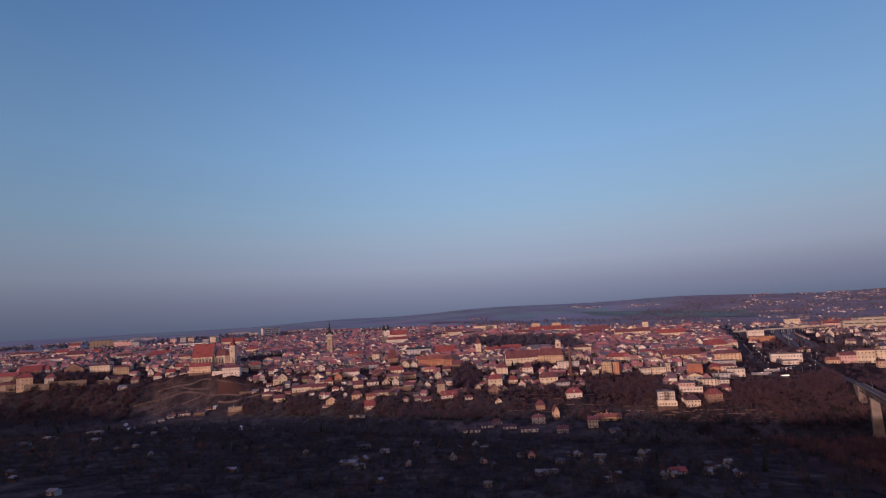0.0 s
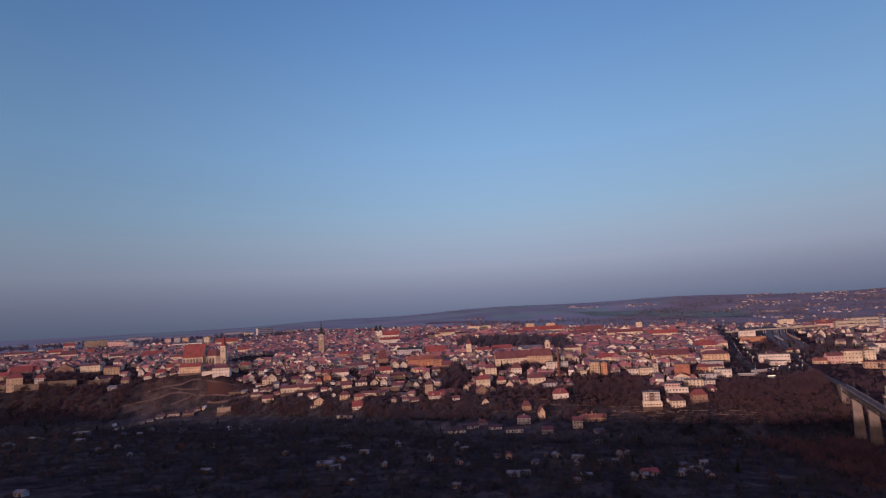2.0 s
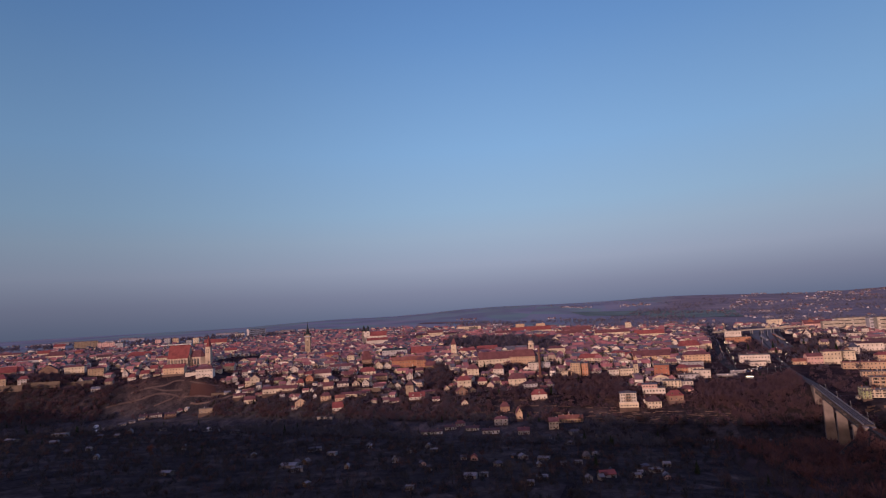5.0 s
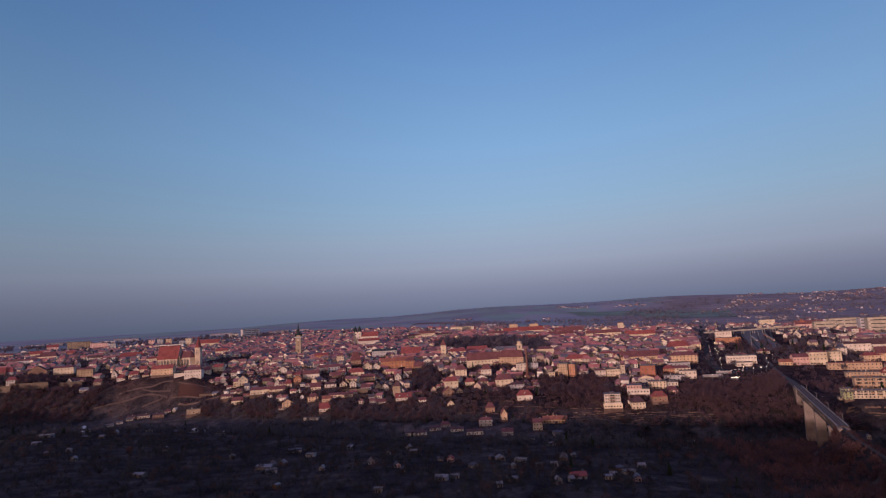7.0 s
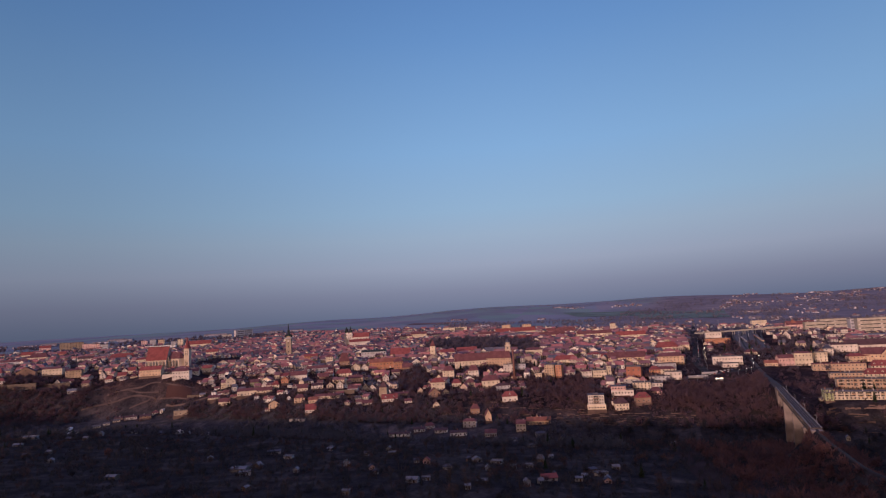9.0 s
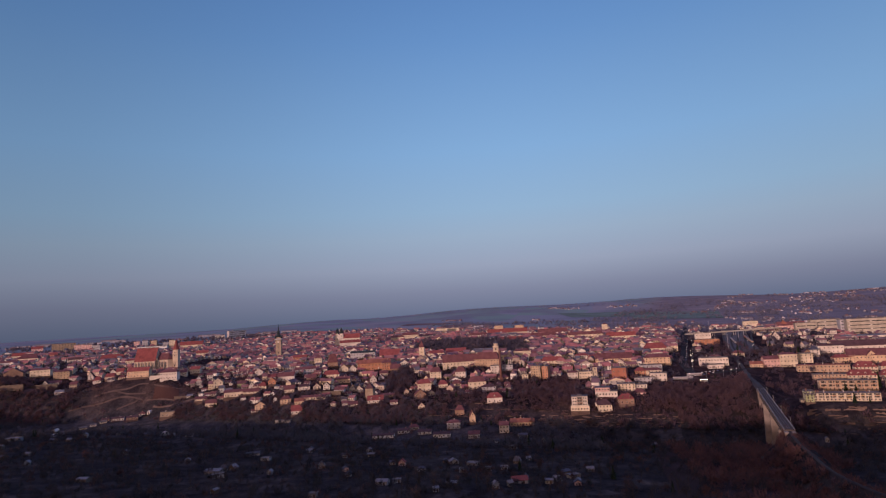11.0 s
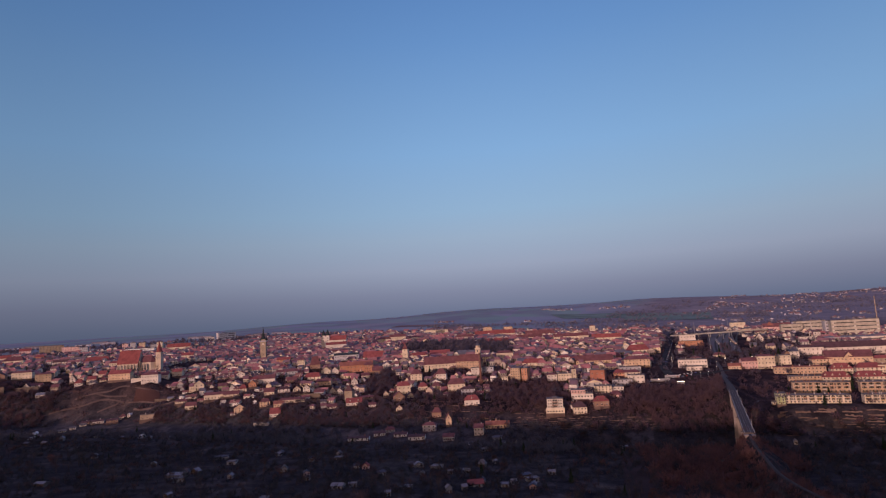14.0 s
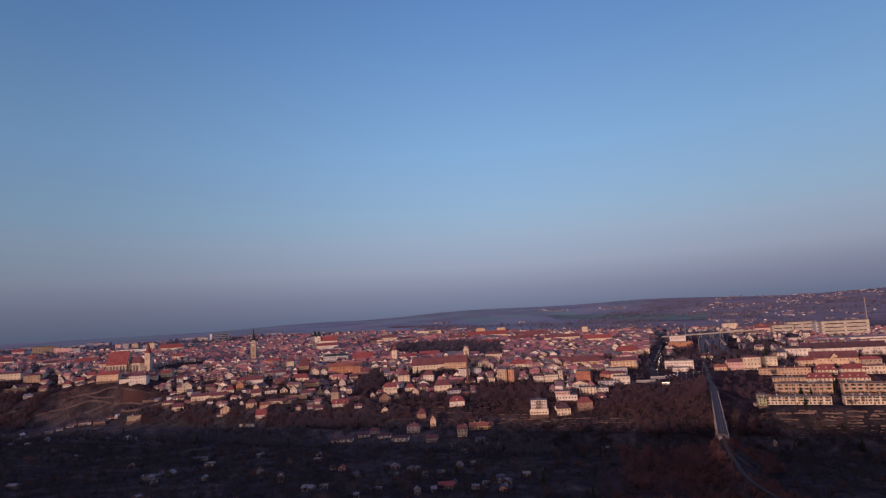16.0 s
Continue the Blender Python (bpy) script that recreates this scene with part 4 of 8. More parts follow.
house(-18, 799, 21.2, 11, 4.2, 5.3, "long", 7, PLASTER["white"], TILE["red"], 1, 4, dormers=2,
      label="white single-storey house with a red tiled ridge roof")
house(-49, 807, 15.5, 11, 2.6, 3.3, "long", 11, PLASTER["white"], TILE["brown"], 1, 4, z=27.1,
      label="white single-storey house with a brown tiled ridge roof")
house(8, 787, 9.7, 8, 3.1, 2.4, "long", 6, PLASTER["white"], TILE["brown"], 1, 2, z=28.8,
      label="white single-storey house with a brown tiled ridge roof")
house(-4, 820, 19.9, 11, 3.1, 1.6, "long", -3, PLASTER["stone"], TILE["brown"], 1, 2, z=34.8,
      label="bare stone single-storey house with a brown tiled ridge roof")
house(-23, 942, 13.3, 11, 5.3, 3.9, "long", 5, PLASTER["cream"], TILE["brown"], 1, 3, z=51.2,
      label="cream single-storey house with a brown tiled ridge roof")
house(-5, 958, 16.9, 11, 6.1, 5.9, "long", 2, PLASTER["brown"], TILE["brown"], 1, 3, z=55.9,
      label="brown single-storey house with a brown tiled ridge roof")
house(-93, 973, 15.4, 11, 5.5, 6.0, "gable", 12, PLASTER["cream"], TILE["brown"], 1, 2, z=60.3,
      label="cream single-storey house with a brown tiled gable roof")
house(-79, 978, 12.0, 10, 5.5, 5.0, "gable", 11, PLASTER["white"], TILE["brown"], 1, 2, z=59.1,
      label="white single-storey house with a brown tiled gable roof")
house(-129, 900, 14.3, 11, 2.7, 4.6, "long", 11, PLASTER["brown"], TILE["brown"], 1, 3,
      label="brown single-storey house with a brown tiled ridge roof")

# middle
house(47, 830, 18.7, 11, 11.0, 5.5, "hip", 5, PLASTER["cream"], TILE["red"], 2, 3, plinth=7, z=38.4,
      label="cream two-storey house with a red tiled hipped roof")
house(43, 795, 15.2, 11, 5.2, 6.5, "gable", 7, PLASTER["brown"], TILE["brown"], 2, 3,
      label="brown two-storey house with a brown tiled gable roof")
house(46, 764, 8.7, 7, 3.7, 3.9, "gable", 3, PLASTER["cream"], TILE["brown"], 1, 2, z=24.5,
      label="cream single-storey house with a brown tiled gable roof")
house(62, 892, 17.2, 13, 11.4, 6.4, "hip", -3, PLASTER["cream"], TILE["brown"], 3, 3, side=3, plinth=5, z=47.4,
      label="cream three-storey house with a brown tiled hipped roof")
house(100, 883, 15.3, 12, 9.2, 7.3, "hip", -8, PLASTER["white"], TILE["brown"], 2, 3, plinth=6, z=48.7,
      label="white two-storey house with a brown tiled hipped roof")
house(121, 825, 24.0, 13, 10.2, 7.0, "hip", 1, PLASTER["cream"], TILE["brown"], 2, 4, side=3, chimneys=2, z=38.1,
      label="cream two-storey house with a brown tiled hipped roof")
house(73, 845, 13.2, 11, 5.4, 5.2, "hip", 5, PLASTER["cream"], TILE["red"], 1, 3, z=39.8,
      label="cream single-storey house with a red tiled hipped roof")
house(93, 840, 13.1, 11, 5.7, 5.2, "hip", -7, PLASTER["cream"], TILE["brown"], 2, 3,
      label="cream two-storey house with a brown tiled hipped roof")
house(136, 805, 18.8, 11, 6.9, 3.1, "hip", 4, PLASTER["grey"], TILE["dark"], 2, 4, z=35.8,
      label="grey two-storey house with a dark brown tiled hipped roof")
house(160, 855, 14.8, 11, 2.7, 3.5, "hip", 1, PLASTER["cream"], TILE["brown"], 1, 3,
      label="cream single-storey house with a brown tiled hipped roof")
house(139, 742, 18.7, 11, 6.3, 5.6, "hip", -1, PLASTER["white"], TILE["red"], 1, 3, dormers=1, z=30.6,
      label="white single-storey house with a red tiled hipped roof")
house(153, 885, 16.0, 11, 12.7, 0.8, "flat", -5, PLASTER["white"], TILE["flat"], 3, 3, z=50.5, name="apartment_building", category="apartment building",
      label="white three-storey house with a flat grey roof")
house(171, 895, 16.9, 11, 8.3, 0.9, "flat", -10, PLASTER["grey"], TILE["flat"], 2, 3,
      label="grey two-storey house with a flat grey roof")
house(99, 939, 53.5, 14, 11.2, 10.6, "long", 4, PLASTER["cream"], TILE["brown"], 2, 10, side=3, chimneys=2, plinth=4, z=57.2, name="town_building", category="building",
      label="cream two-storey block with a brown tiled ridge roof")
house(144, 932, 41.7, 14, 13.2, 10.4, "hip", -24, PLASTER["ochre"], TILE["brown"], 3, 9, side=3, faces="fe", chimneys=2, plinth=4, z=57.1, name="town_building", category="building",
      label="ochre three-storey block with a brown tiled hipped roof")
house(58, 1052, 31.9, 14, 9.0, 5.0, "hip", -4, PLASTER["cream"], TILE["red"], 2, 6, side=3, chimneys=2, plinth=4, z=67.6, name="town_building", category="building",
      label="cream two-storey block with a red tiled hipped roof")
house(95, 1086, 37.2, 14, 6.2, 6.2, "long", 1, PLASTER["cream"], TILE["red"], 1, 7, side=3, chimneys=2, plinth=4, z=69.2, name="town_building", category="building",
      label="cream single-storey block with a red tiled ridge roof")
house(206, 995, 28.1, 14, 14.2, 3.8, "hip", -2, PLASTER["cream"], TILE["brown"], 2, 5, side=3, chimneys=2, z=61.4, name="town_building", category="building",
      label="cream two-storey block with a brown tiled hipped roof")
house(226, 990, 12.2, 10, 7.2, 5.1, "hip", -12, PLASTER["cream"], TILE["brown"], 2, 3, z=61.4,
      label="cream two-storey house with a brown tiled hipped roof")
house(209, 843, 13.8, 22, 17.2, 1.6, "flat", -22, PLASTER["tan"], TILE["flat"], 5, 4, side=3, faces="fe", name="apartment_building", category="apartment building",
      label="sand-coloured five-storey block with a flat grey roof")
house(221, 840, 8.5, 18, 17.5, 1.6, "flat", -22, PLASTER["orange"], TILE["flat"], 5, 2, side=3, z=45.1, name="apartment_building", category="apartment building",
      label="orange five-storey block with a flat grey roof")
house(191, 843, 8.8, 7, 7.2, 0.8, "flat", -10, PLASTER["cream"], TILE["flat"], 2, 2, z=45.1,
      label="cream two-storey house with a flat grey roof")
house(242, 905, 34.4, 11, 7.8, 6.0, "hip", -7, PLASTER["cream"], TILE["red"], 2, 7, chimneys=2, plinth=4, z=56.3, name="town_building", category="building",
      label="cream two-storey block with a red tiled hipped roof")
house(254, 821, 13.3, 12, 8.5, 2.5, "hip", -3, PLASTER["white"], TILE["brown"], 2, 3, z=45.0,
      label="white two-storey house with a brown tiled hipped roof")
house(271, 817, 18.3, 11, 9.3, 2.3, "flat", -4, PLASTER["cream"], TILE["flat"], 2, 5, z=45.0,
      label="cream two-storey house with a flat grey roof")
house(293, 936, 21.2, 11, 9.1, 2.7, "hip", -8, PLASTER["white"], TILE["red"], 3, 6,
      label="white three-storey house with a red tiled hipped roof")
house(314, 930, 22.8, 11, 7.1, 3.6, "long", -8, PLASTER["white"], TILE["red"], 1, 6, chimneys=2, z=56.3,
      label="white single-storey house with a red tiled ridge roof")
house(331, 890, 54.1, 15, 8.5, 7.6, "long", -8, PLASTER["yellow"], TILE["brown"], 2, 14, side=3, chimneys=2, plinth=4, z=55.2, name="town_building", category="building",
      label="ochre-yellow two-storey block with a brown tiled ridge roof")
house(312, 793, 19.0, 16, 13.5, 1.5, "flat", -24, PLASTER["rust"], TILE["flat"], 2, 3, side=3, plinth=8, z=45.6,
      label="rust-red two-storey house with a flat grey roof")
house(287, 806, 25.8, 11, 3.1, 0.8, "flat", -11, PLASTER["white"], TILE["flat"], 1, 5, chimneys=2, z=43.2,
      label="white single-storey house with a flat grey roof")
house(301, 731, 20.5, 12, 9.0, 1.4, "flat", -14, PLASTER["cream"], TILE["flat"], 3, 5, plinth=6, z=36.8, name="apartment_building", category="apartment building",
      label="cream three-storey house with a flat grey roof")
house(343, 805, 14.1, 11, 6.4, 4.1, "hip", -17, PLASTER["orange"], TILE["red"], 2, 4, z=46.0,
      label="orange two-storey house with a red tiled hipped roof")
house(380, 949, 16.5, 11, 6.1, 5.9, "hip", -11, PLASTER["brown"], TILE["brown"], 1, 3, z=56.5,
      label="brown single-storey house with a brown tiled hipped roof")
house(259, 677, 14.7, 13, 7.7, 5.7, "hip", -3, PLASTER["cream"], TILE["dark"], 2, 4, side=3, z=23.5,
      label="cream two-storey house with a dark brown tiled hipped roof")
house(254, 686, 5.9, 6, 4.4, 2.1, "hip", -10, PLASTER["white"], TILE["dark"], 1, 1, z=28.0,
      label="white single-storey house with a dark brown tiled hipped roof")
house(284, 677, 16.2, 11, 5.8, 5.1, "hip", -4, PLASTER["brown"], TILE["red"], 1, 3, plinth=6, dormers=2, z=30.6,
      label="brown single-storey house with a red tiled hipped roof")
house(309, 705, 13.5, 11, 4.1, 4.3, "hip", -17, PLASTER["pink"], TILE["brown"], 2, 3,
      label="pink two-storey house with a brown tiled hipped roof")
house(95, 732, 11.3, 10, 6.4, 5.2, "hip", -7, PLASTER["brown"], TILE["brown"], 1, 2, z=19.5,
      label="brown single-storey house with a brown tiled hipped roof")
house(109, 705, 6.5, 11, 6.7, 5.7, "gable", 3, PLASTER["yellow"], TILE["brown"], 1, 1, plinth=7, z=15.3,
      label="ochre-yellow single-storey house with a brown tiled gable roof")
house(87, 695, 15.4, 11, 7.2, 2.6, "hip", -8, PLASTER["grey"], TILE["brown"], 2, 3, z=10.6,
      label="grey two-storey house with a brown tiled hipped roof")
house(143, 665, 10.4, 11, 8.4, 3.4, "long", -7, PLASTER["white"], TILE["brown"], 2, 3, z=8.9,
      label="white two-storey house with a brown tiled ridge roof")
house(165, 680, 26.8, 11, 4.5, 3.2, "long", -10, PLASTER["yellow"], TILE["orange"], 1, 8, chimneys=2, z=12.3,
      label="ochre-yellow single-storey house with a orange tiled ridge roof")
house(164, 685, 5.4, 6, 3.0, 4.2, "gable", -8, PLASTER["yellow"], TILE["orange"], 1, 1,
      label="ochre-yellow single-storey house with a orange tiled gable roof")
house(109, 664, 12.6, 11, 4.7, 2.7, "long", -6, PLASTER["grey"], TILE["brown"], 1, 5, z=5.0,
      label="grey single-storey house with a brown tiled ridge roof")
house(73, 670, 18.8, 11, 3.8, 1.6, "long", -2, PLASTER["chalk"], TILE["dark"], 1, 4, plinth=7, z=6.8,
      label="chalk-white single-storey house with a dark brown tiled ridge roof")
house(53, 693, 15.3, 11, 3.2, 1.7, "long", -6, PLASTER["chalk"], TILE["dark"], 1, 3, z=6.6,
      label="chalk-white single-storey house with a dark brown tiled ridge roof")
house(27, 704, 13.5, 11, 3.2, 1.8, "long", 3, PLASTER["chalk"], TILE["dark"], 1, 3, z=7.0,
      label="chalk-white single-storey house with a dark brown tiled ridge roof")
house(6, 680, 24.0, 11, 3.0, 1.1, "long", -1, PLASTER["chalk"], TILE["dark"], 1, 5, chimneys=2, plinth=6, z=7.7,
      label="chalk-white single-storey house with a dark brown tiled ridge roof")
house(39, 708, 11.0, 9, 3.4, 2.9, "hip", 5, PLASTER["grey"], TILE["brown"], 1, 3, z=9.4,
      label="grey single-storey house with a brown tiled hipped roof")

# east
house(384, 856, 34.6, 15, 11.5, 5.0, "hip", -11, PLASTER["yellow"], TILE["brown"], 3, 7, side=3, chimneys=2, plinth=4, name="town_building", category="building",
      label="ochre-yellow three-storey block with a brown tiled hipped roof")
house(356, 803, 27.2, 11, 6.9, 3.1, "hip", -11, PLASTER["cream"], TILE["brown"], 2, 6, chimneys=2, z=45.5,
      label="cream two-storey house with a brown tiled hipped roof")
house(336, 769, 24.5, 11, 7.3, 0.7, "flat", -11, PLASTER["grey"], TILE["flat"], 2, 5, chimneys=2, z=40.1,
      label="grey two-storey house with a flat grey roof")
house(356, 773, 20.5, 11, 10.3, 0.7, "flat", -20, PLASTER["white"], TILE["flat"], 2, 4, z=41.3,
      label="white two-storey house with a flat grey roof")
house(318, 732, 16.3, 11, 8.3, 0.7, "flat", -13, PLASTER["white"], TILE["flat"], 2, 4, z=35.6,
      label="white two-storey house with a flat grey roof")
house(439, 1021, 36.8, 15, 7.8, 8.8, "hip", -7, PLASTER["cream"], TILE["red"], 2, 6, side=3, chimneys=2, plinth=4, z=57.8, name="town_building", category="building",
      label="cream two-storey block with a red tiled hipped roof")
house(572, 1122, 43.3, 11, 9.7, 2.1, "flat", -11, PLASTER["orange"], TILE["flat"], 2, 7, side=0, chimneys=2, plinth=4, z=58.9, name="hall", category="building",
      label="orange two-storey block with a flat grey roof")
house(590, 1180, 29.2, 11, 13.6, 1.1, "flat", -13, PLASTER["white"], TILE["flat"], 2, 5, side=0, chimneys=2, plinth=7, z=64.0, name="town_building", category="building", door=False,
      label="white two-storey block with a flat grey roof")
house(455, 833, 37.6, 16, 11.1, 1.6, "flat", -20, PLASTER["white"], TILE["flat"], 2, 10, side=3, chimneys=2, plinth=4, z=50.5, name="hall", category="building",
      label="white two-storey block with a flat grey roof")
house(492, 910, 14.1, 11, 3.6, 1.9, "hip", -9, PLASTER["white"], TILE["brown"], 1, 3, z=52.9,
      label="white single-storey house with a brown tiled hipped roof")
house(447, 810, 19.7, 11, 5.4, 0.8, "flat", -13, PLASTER["white"], TILE["flat"], 1, 4, z=48.8,
      label="white single-storey house with a flat grey roof")
house(498, 801, 15.2, 11, 4.5, 3.3, "long", -20, PLASTER["yellow"], TILE["orange"], 1, 5, z=48.2,
      label="ochre-yellow single-storey house with a orange tiled ridge roof")
house(522, 798, 31.0, 12, 10.6, 3.8, "long", -9, PLASTER["pink"], TILE["brown"], 2, 8, chimneys=2, z=47.9, name="town_building", category="building",
      label="pink two-storey block with a brown tiled ridge roof")
house(536, 793, 20.8, 12, 16.6, 2.3, "hip", -16, PLASTER["cream"], TILE["brown"], 3, 5, z=47.5,
      label="cream three-storey house with a brown tiled hipped roof")
house(574, 823, 21.8, 11, 12.5, 1.6, "flat", -14, PLASTER["cream"], TILE["flat"], 3, 4, z=48.2, name="apartment_building", category="apartment building",
      label="cream three-storey house with a flat grey roof")
house(539, 935, 16.3, 11, 3.7, 3.9, "hip", -12, PLASTER["cream"], TILE["brown"], 1, 4, z=52.8,
      label="cream single-storey house with a brown tiled hipped roof")
house(868, 1540, 36.1, 11, 14.8, 1.5, "flat", -10, PLASTER["cream"], TILE["flat"], 2, 5, side=0, chimneys=2, plinth=4, z=67.4, name="hall", category="building", door=False,
      label="cream two-storey block with a flat grey roof")
house(882, 1383, 59.1, 16, 11.9, 8.0, "long", -15, PLASTER["pink"], TILE["brown"], 2, 10, side=0, chimneys=2, plinth=4, z=61.6, name="town_building", category="building", door=False,
      label="pink two-storey block with a brown tiled ridge roof")
house(869, 1388, 12.0, 11, 15.7, 8.6, "tent", -16, PLASTER["cream"], TILE["orange"], 3, 2, side=0, chimneys=0, z=62.1, door=False,
      label="cream three-storey house with a orange tiled pointed roof")
house(723, 1162, 14.1, 11, 7.5, 8.4, "gable", -17, PLASTER["white"], TILE["dark"], 2, 2, side=0, z=57.1, door=False,
      label="white two-storey house with a dark brown tiled gable roof")
house(446, 1245, 59.6, 11, 9.6, 7.2, "long", -14, PLASTER["cream"], TILE["red"], 2, 9, side=0, chimneys=2, plinth=7, z=69.7, name="town_building", category="building", door=False,
      label="cream two-storey block with a red tiled ridge roof")
house(381, 1295, 75.4, 11, 10.0, 6.2, "long", -2, PLASTER["cream"], TILE["brown"], 2, 10, side=0, chimneys=2, plinth=8, z=73.9, name="town_building", category="building", door=False,
      label="cream two-storey block with a brown tiled ridge roof")
house(296, 1342, 59.3, 11, 10.3, 6.4, "long", -2, PLASTER["cream"], TILE["brown"], 2, 8, side=0, chimneys=2, plinth=4, z=74.4, name="town_building", category="building", door=False,
      label="cream two-storey block with a brown tiled ridge roof")
house(228, 1485, 100.4, 11, 8.6, 8.6, "long", 1, PLASTER["cream"], TILE["red"], 1, 12, side=0, chimneys=2, plinth=6, z=84.0, name="town_building", category="building", door=False,
      label="cream single-storey block with a red tiled ridge roof")
house(337, 1455, 70.5, 11, 8.4, 8.4, "long", 0, PLASTER["white"], TILE["brown"], 1, 9, side=0, chimneys=2, plinth=6, z=78.7, name="town_building", category="building", door=False,
      label="white single-storey block with a brown tiled ridge roof")
house(216, 1268, 48.6, 11, 8.5, 6.1, "long", -1, PLASTER["cream"], TILE["red"], 2, 8, side=0, chimneys=2, plinth=4, z=74.7, name="town_building", category="building", door=False,
      label="cream two-storey block with a red tiled ridge roof")
house(223, 1688, 24.4, 11, 16.3, 1.6, "flat", -5, PLASTER["yellow"], TILE["flat"], 4, 4, side=0, chimneys=2, z=89.1, name="apartment_building", category="apartment building", door=False,
      label="ochre-yellow four-storey block with a flat grey roof")
house(283, 1693, 24.3, 11, 16.3, 1.6, "flat", -10, PLASTER["yellow"], TILE["flat"], 4, 4, side=0, chimneys=2, z=87.2, name="apartment_building", category="apartment building", door=False,
      label="ochre-yellow four-storey block with a flat grey roof")
house(59, 1626, 31.2, 11, 15.7, 1.6, "flat", -3, PLASTER["cream"], TILE["flat"], 4, 5, side=0, chimneys=2, z=92.3, name="apartment_building", category="apartment building", door=False,
      label="cream four-storey block with a flat grey roof")
house(91, 1661, 35.1, 11, 14.4, 1.6, "flat", -2, PLASTER["cream"], TILE["flat"], 4, 5, side=0, chimneys=2, plinth=4, z=92.6, name="apartment_building", category="apartment building", door=False,
      label="cream four-storey block with a flat grey roof")
house(489, 1541, 13.4, 11, 17.4, 3.2, "tent", -6, PLASTER["cream"], TILE["brown"], 3, 2, side=0, chimneys=0, plinth=7, z=79.0, door=False,
      label="cream three-storey house with a brown tiled pointed roof")
house(150, 1385, 39.8, 11, 9.3, 5.3, "long", 2, PLASTER["white"], TILE["brown"], 2, 6, side=0, chimneys=2, plinth=7, z=83.7, name="town_building", category="building", door=False,
      label="white two-storey block with a brown tiled ridge roof")
house(363, 821, 27.9, 11, 9.4, 0.8, "flat", -5, PLASTER["grey"], TILE["flat"], 2, 5, chimneys=2, z=48.3,
      label="grey two-storey house with a flat grey roof")
house(475, 593, 59.3, 11, 7.6, 0.6, "flat", -21, PLASTER["cream"], TILE["flat"], 3, 18, side=0, chimneys=9, plinth=4, balconies=10, name="apartment_building", category="apartment building",
      label="cream three-storey block with a flat grey roof")
house(444, 598, 7.0, 10, 7.3, 0.6, "flat", -21, PLASTER["green"], TILE["flat"], 3, 2, plinth=5, z=35.1, name="apartment_building", category="apartment building",
      label="yellow-green three-storey house with a flat grey roof")
house(448, 605, 8.8, 11, 8.0, 0.6, "flat", -21, PLASTER["green"], TILE["flat"], 3, 3, plinth=6, z=36.3, name="apartment_building", category="apartment building",
      label="yellow-green three-storey house with a flat grey roof")
house(503, 652, 26.8, 11, 11.1, 0.6, "flat", -21, PLASTER["ochre"], TILE["flat"], 3, 7, chimneys=4, balconies=4, z=36.0, name="apartment_building", category="apartment building",
      label="pale ochre three-storey house with a flat grey roof")
house(527, 642, 27.6, 11, 10.9, 0.6, "flat", -21, PLASTER["ochre"], TILE["flat"], 3, 7, chimneys=4, balconies=4, z=35.9, name="apartment_building", category="apartment building",
      label="pale ochre three-storey house with a flat grey roof")
house(534, 704, 35.8, 11, 6.7, 0.7, "flat", -21, PLASTER["ochre"], TILE["flat"], 2, 10, chimneys=4, plinth=4, z=39.8, name="hall", category="building",
      label="pale ochre two-storey block with a flat grey roof")
house(554, 749, 56.9, 11, 8.5, 0.7, "flat", -21, PLASTER["ochre"], TILE["brown"], 2, 14, chimneys=4, plinth=4, z=44.1, name="hall", category="building",
      label="pale ochre two-storey block with a brown tiled roof")
house(561, 691, 28.4, 13, 6.5, 5.9, "hip", -21, PLASTER["cream"], TILE["red"], 2, 7, side=3, chimneys=2, dormers=4, z=39.2, name="town_building", category="building",
      label="cream two-storey block with a red tiled hipped roof")
house(597, 735, 23.3, 13, 6.3, 6.3, "hip", -21, PLASTER["cream"], TILE["red"], 2, 6, side=3, chimneys=2, dormers=3, z=43.0,
      label="cream two-storey house with a red tiled hipped roof")
house(594, 682, 30.7, 13, 6.4, 5.8, "hip", -21, PLASTER["cream"], TILE["red"], 2, 8, side=3, chimneys=2, dormers=4, z=38.9, name="town_building", category="building",
      label="cream two-storey block with a red tiled hipped roof")
house(629, 732, 27.5, 13, 6.2, 5.5, "hip", -21, PLASTER["cream"], TILE["red"], 2, 6, side=3, chimneys=2, z=42.9,
      label="cream two-storey house with a red tiled hipped roof")
house(528, 571, 34.4, 11, 8.0, 0.5, "flat", -21, PLASTER["cream"], TILE["flat"], 3, 11, chimneys=9, plinth=4, balconies=6, name="apartment_building", category="apartment building",
      label="cream three-storey block with a flat grey roof")
house(559, 628, 24.7, 11, 11.3, 0.6, "flat", -21, PLASTER["ochre"], TILE["flat"], 3, 8, chimneys=4, balconies=4, z=35.7, name="apartment_building", category="apartment building",
      label="pale ochre three-storey house with a flat grey roof")
house(579, 620, 23.2, 11, 11.1, 0.6, "flat", -21, PLASTER["ochre"], TILE["flat"], 3, 8, chimneys=4, balconies=4, z=35.6, name="apartment_building", category="apartment building",
      label="pale ochre three-storey house with a flat grey roof")
house(650, 724, 27.4, 11, 9.6, 0.7, "flat", -21, PLASTER["cream"], TILE["brown"], 2, 7, chimneys=2, z=42.3,
      label="cream two-storey house with a brown tiled roof")
house(650, 800, 54.3, 18, 10.6, 8.3, "long", -24, PLASTER["yellow"], TILE["brown"], 2, 12, side=3, chimneys=2, plinth=4, z=45.9, name="town_building", category="building",
      label="ochre-yellow two-storey block with a brown tiled ridge roof")
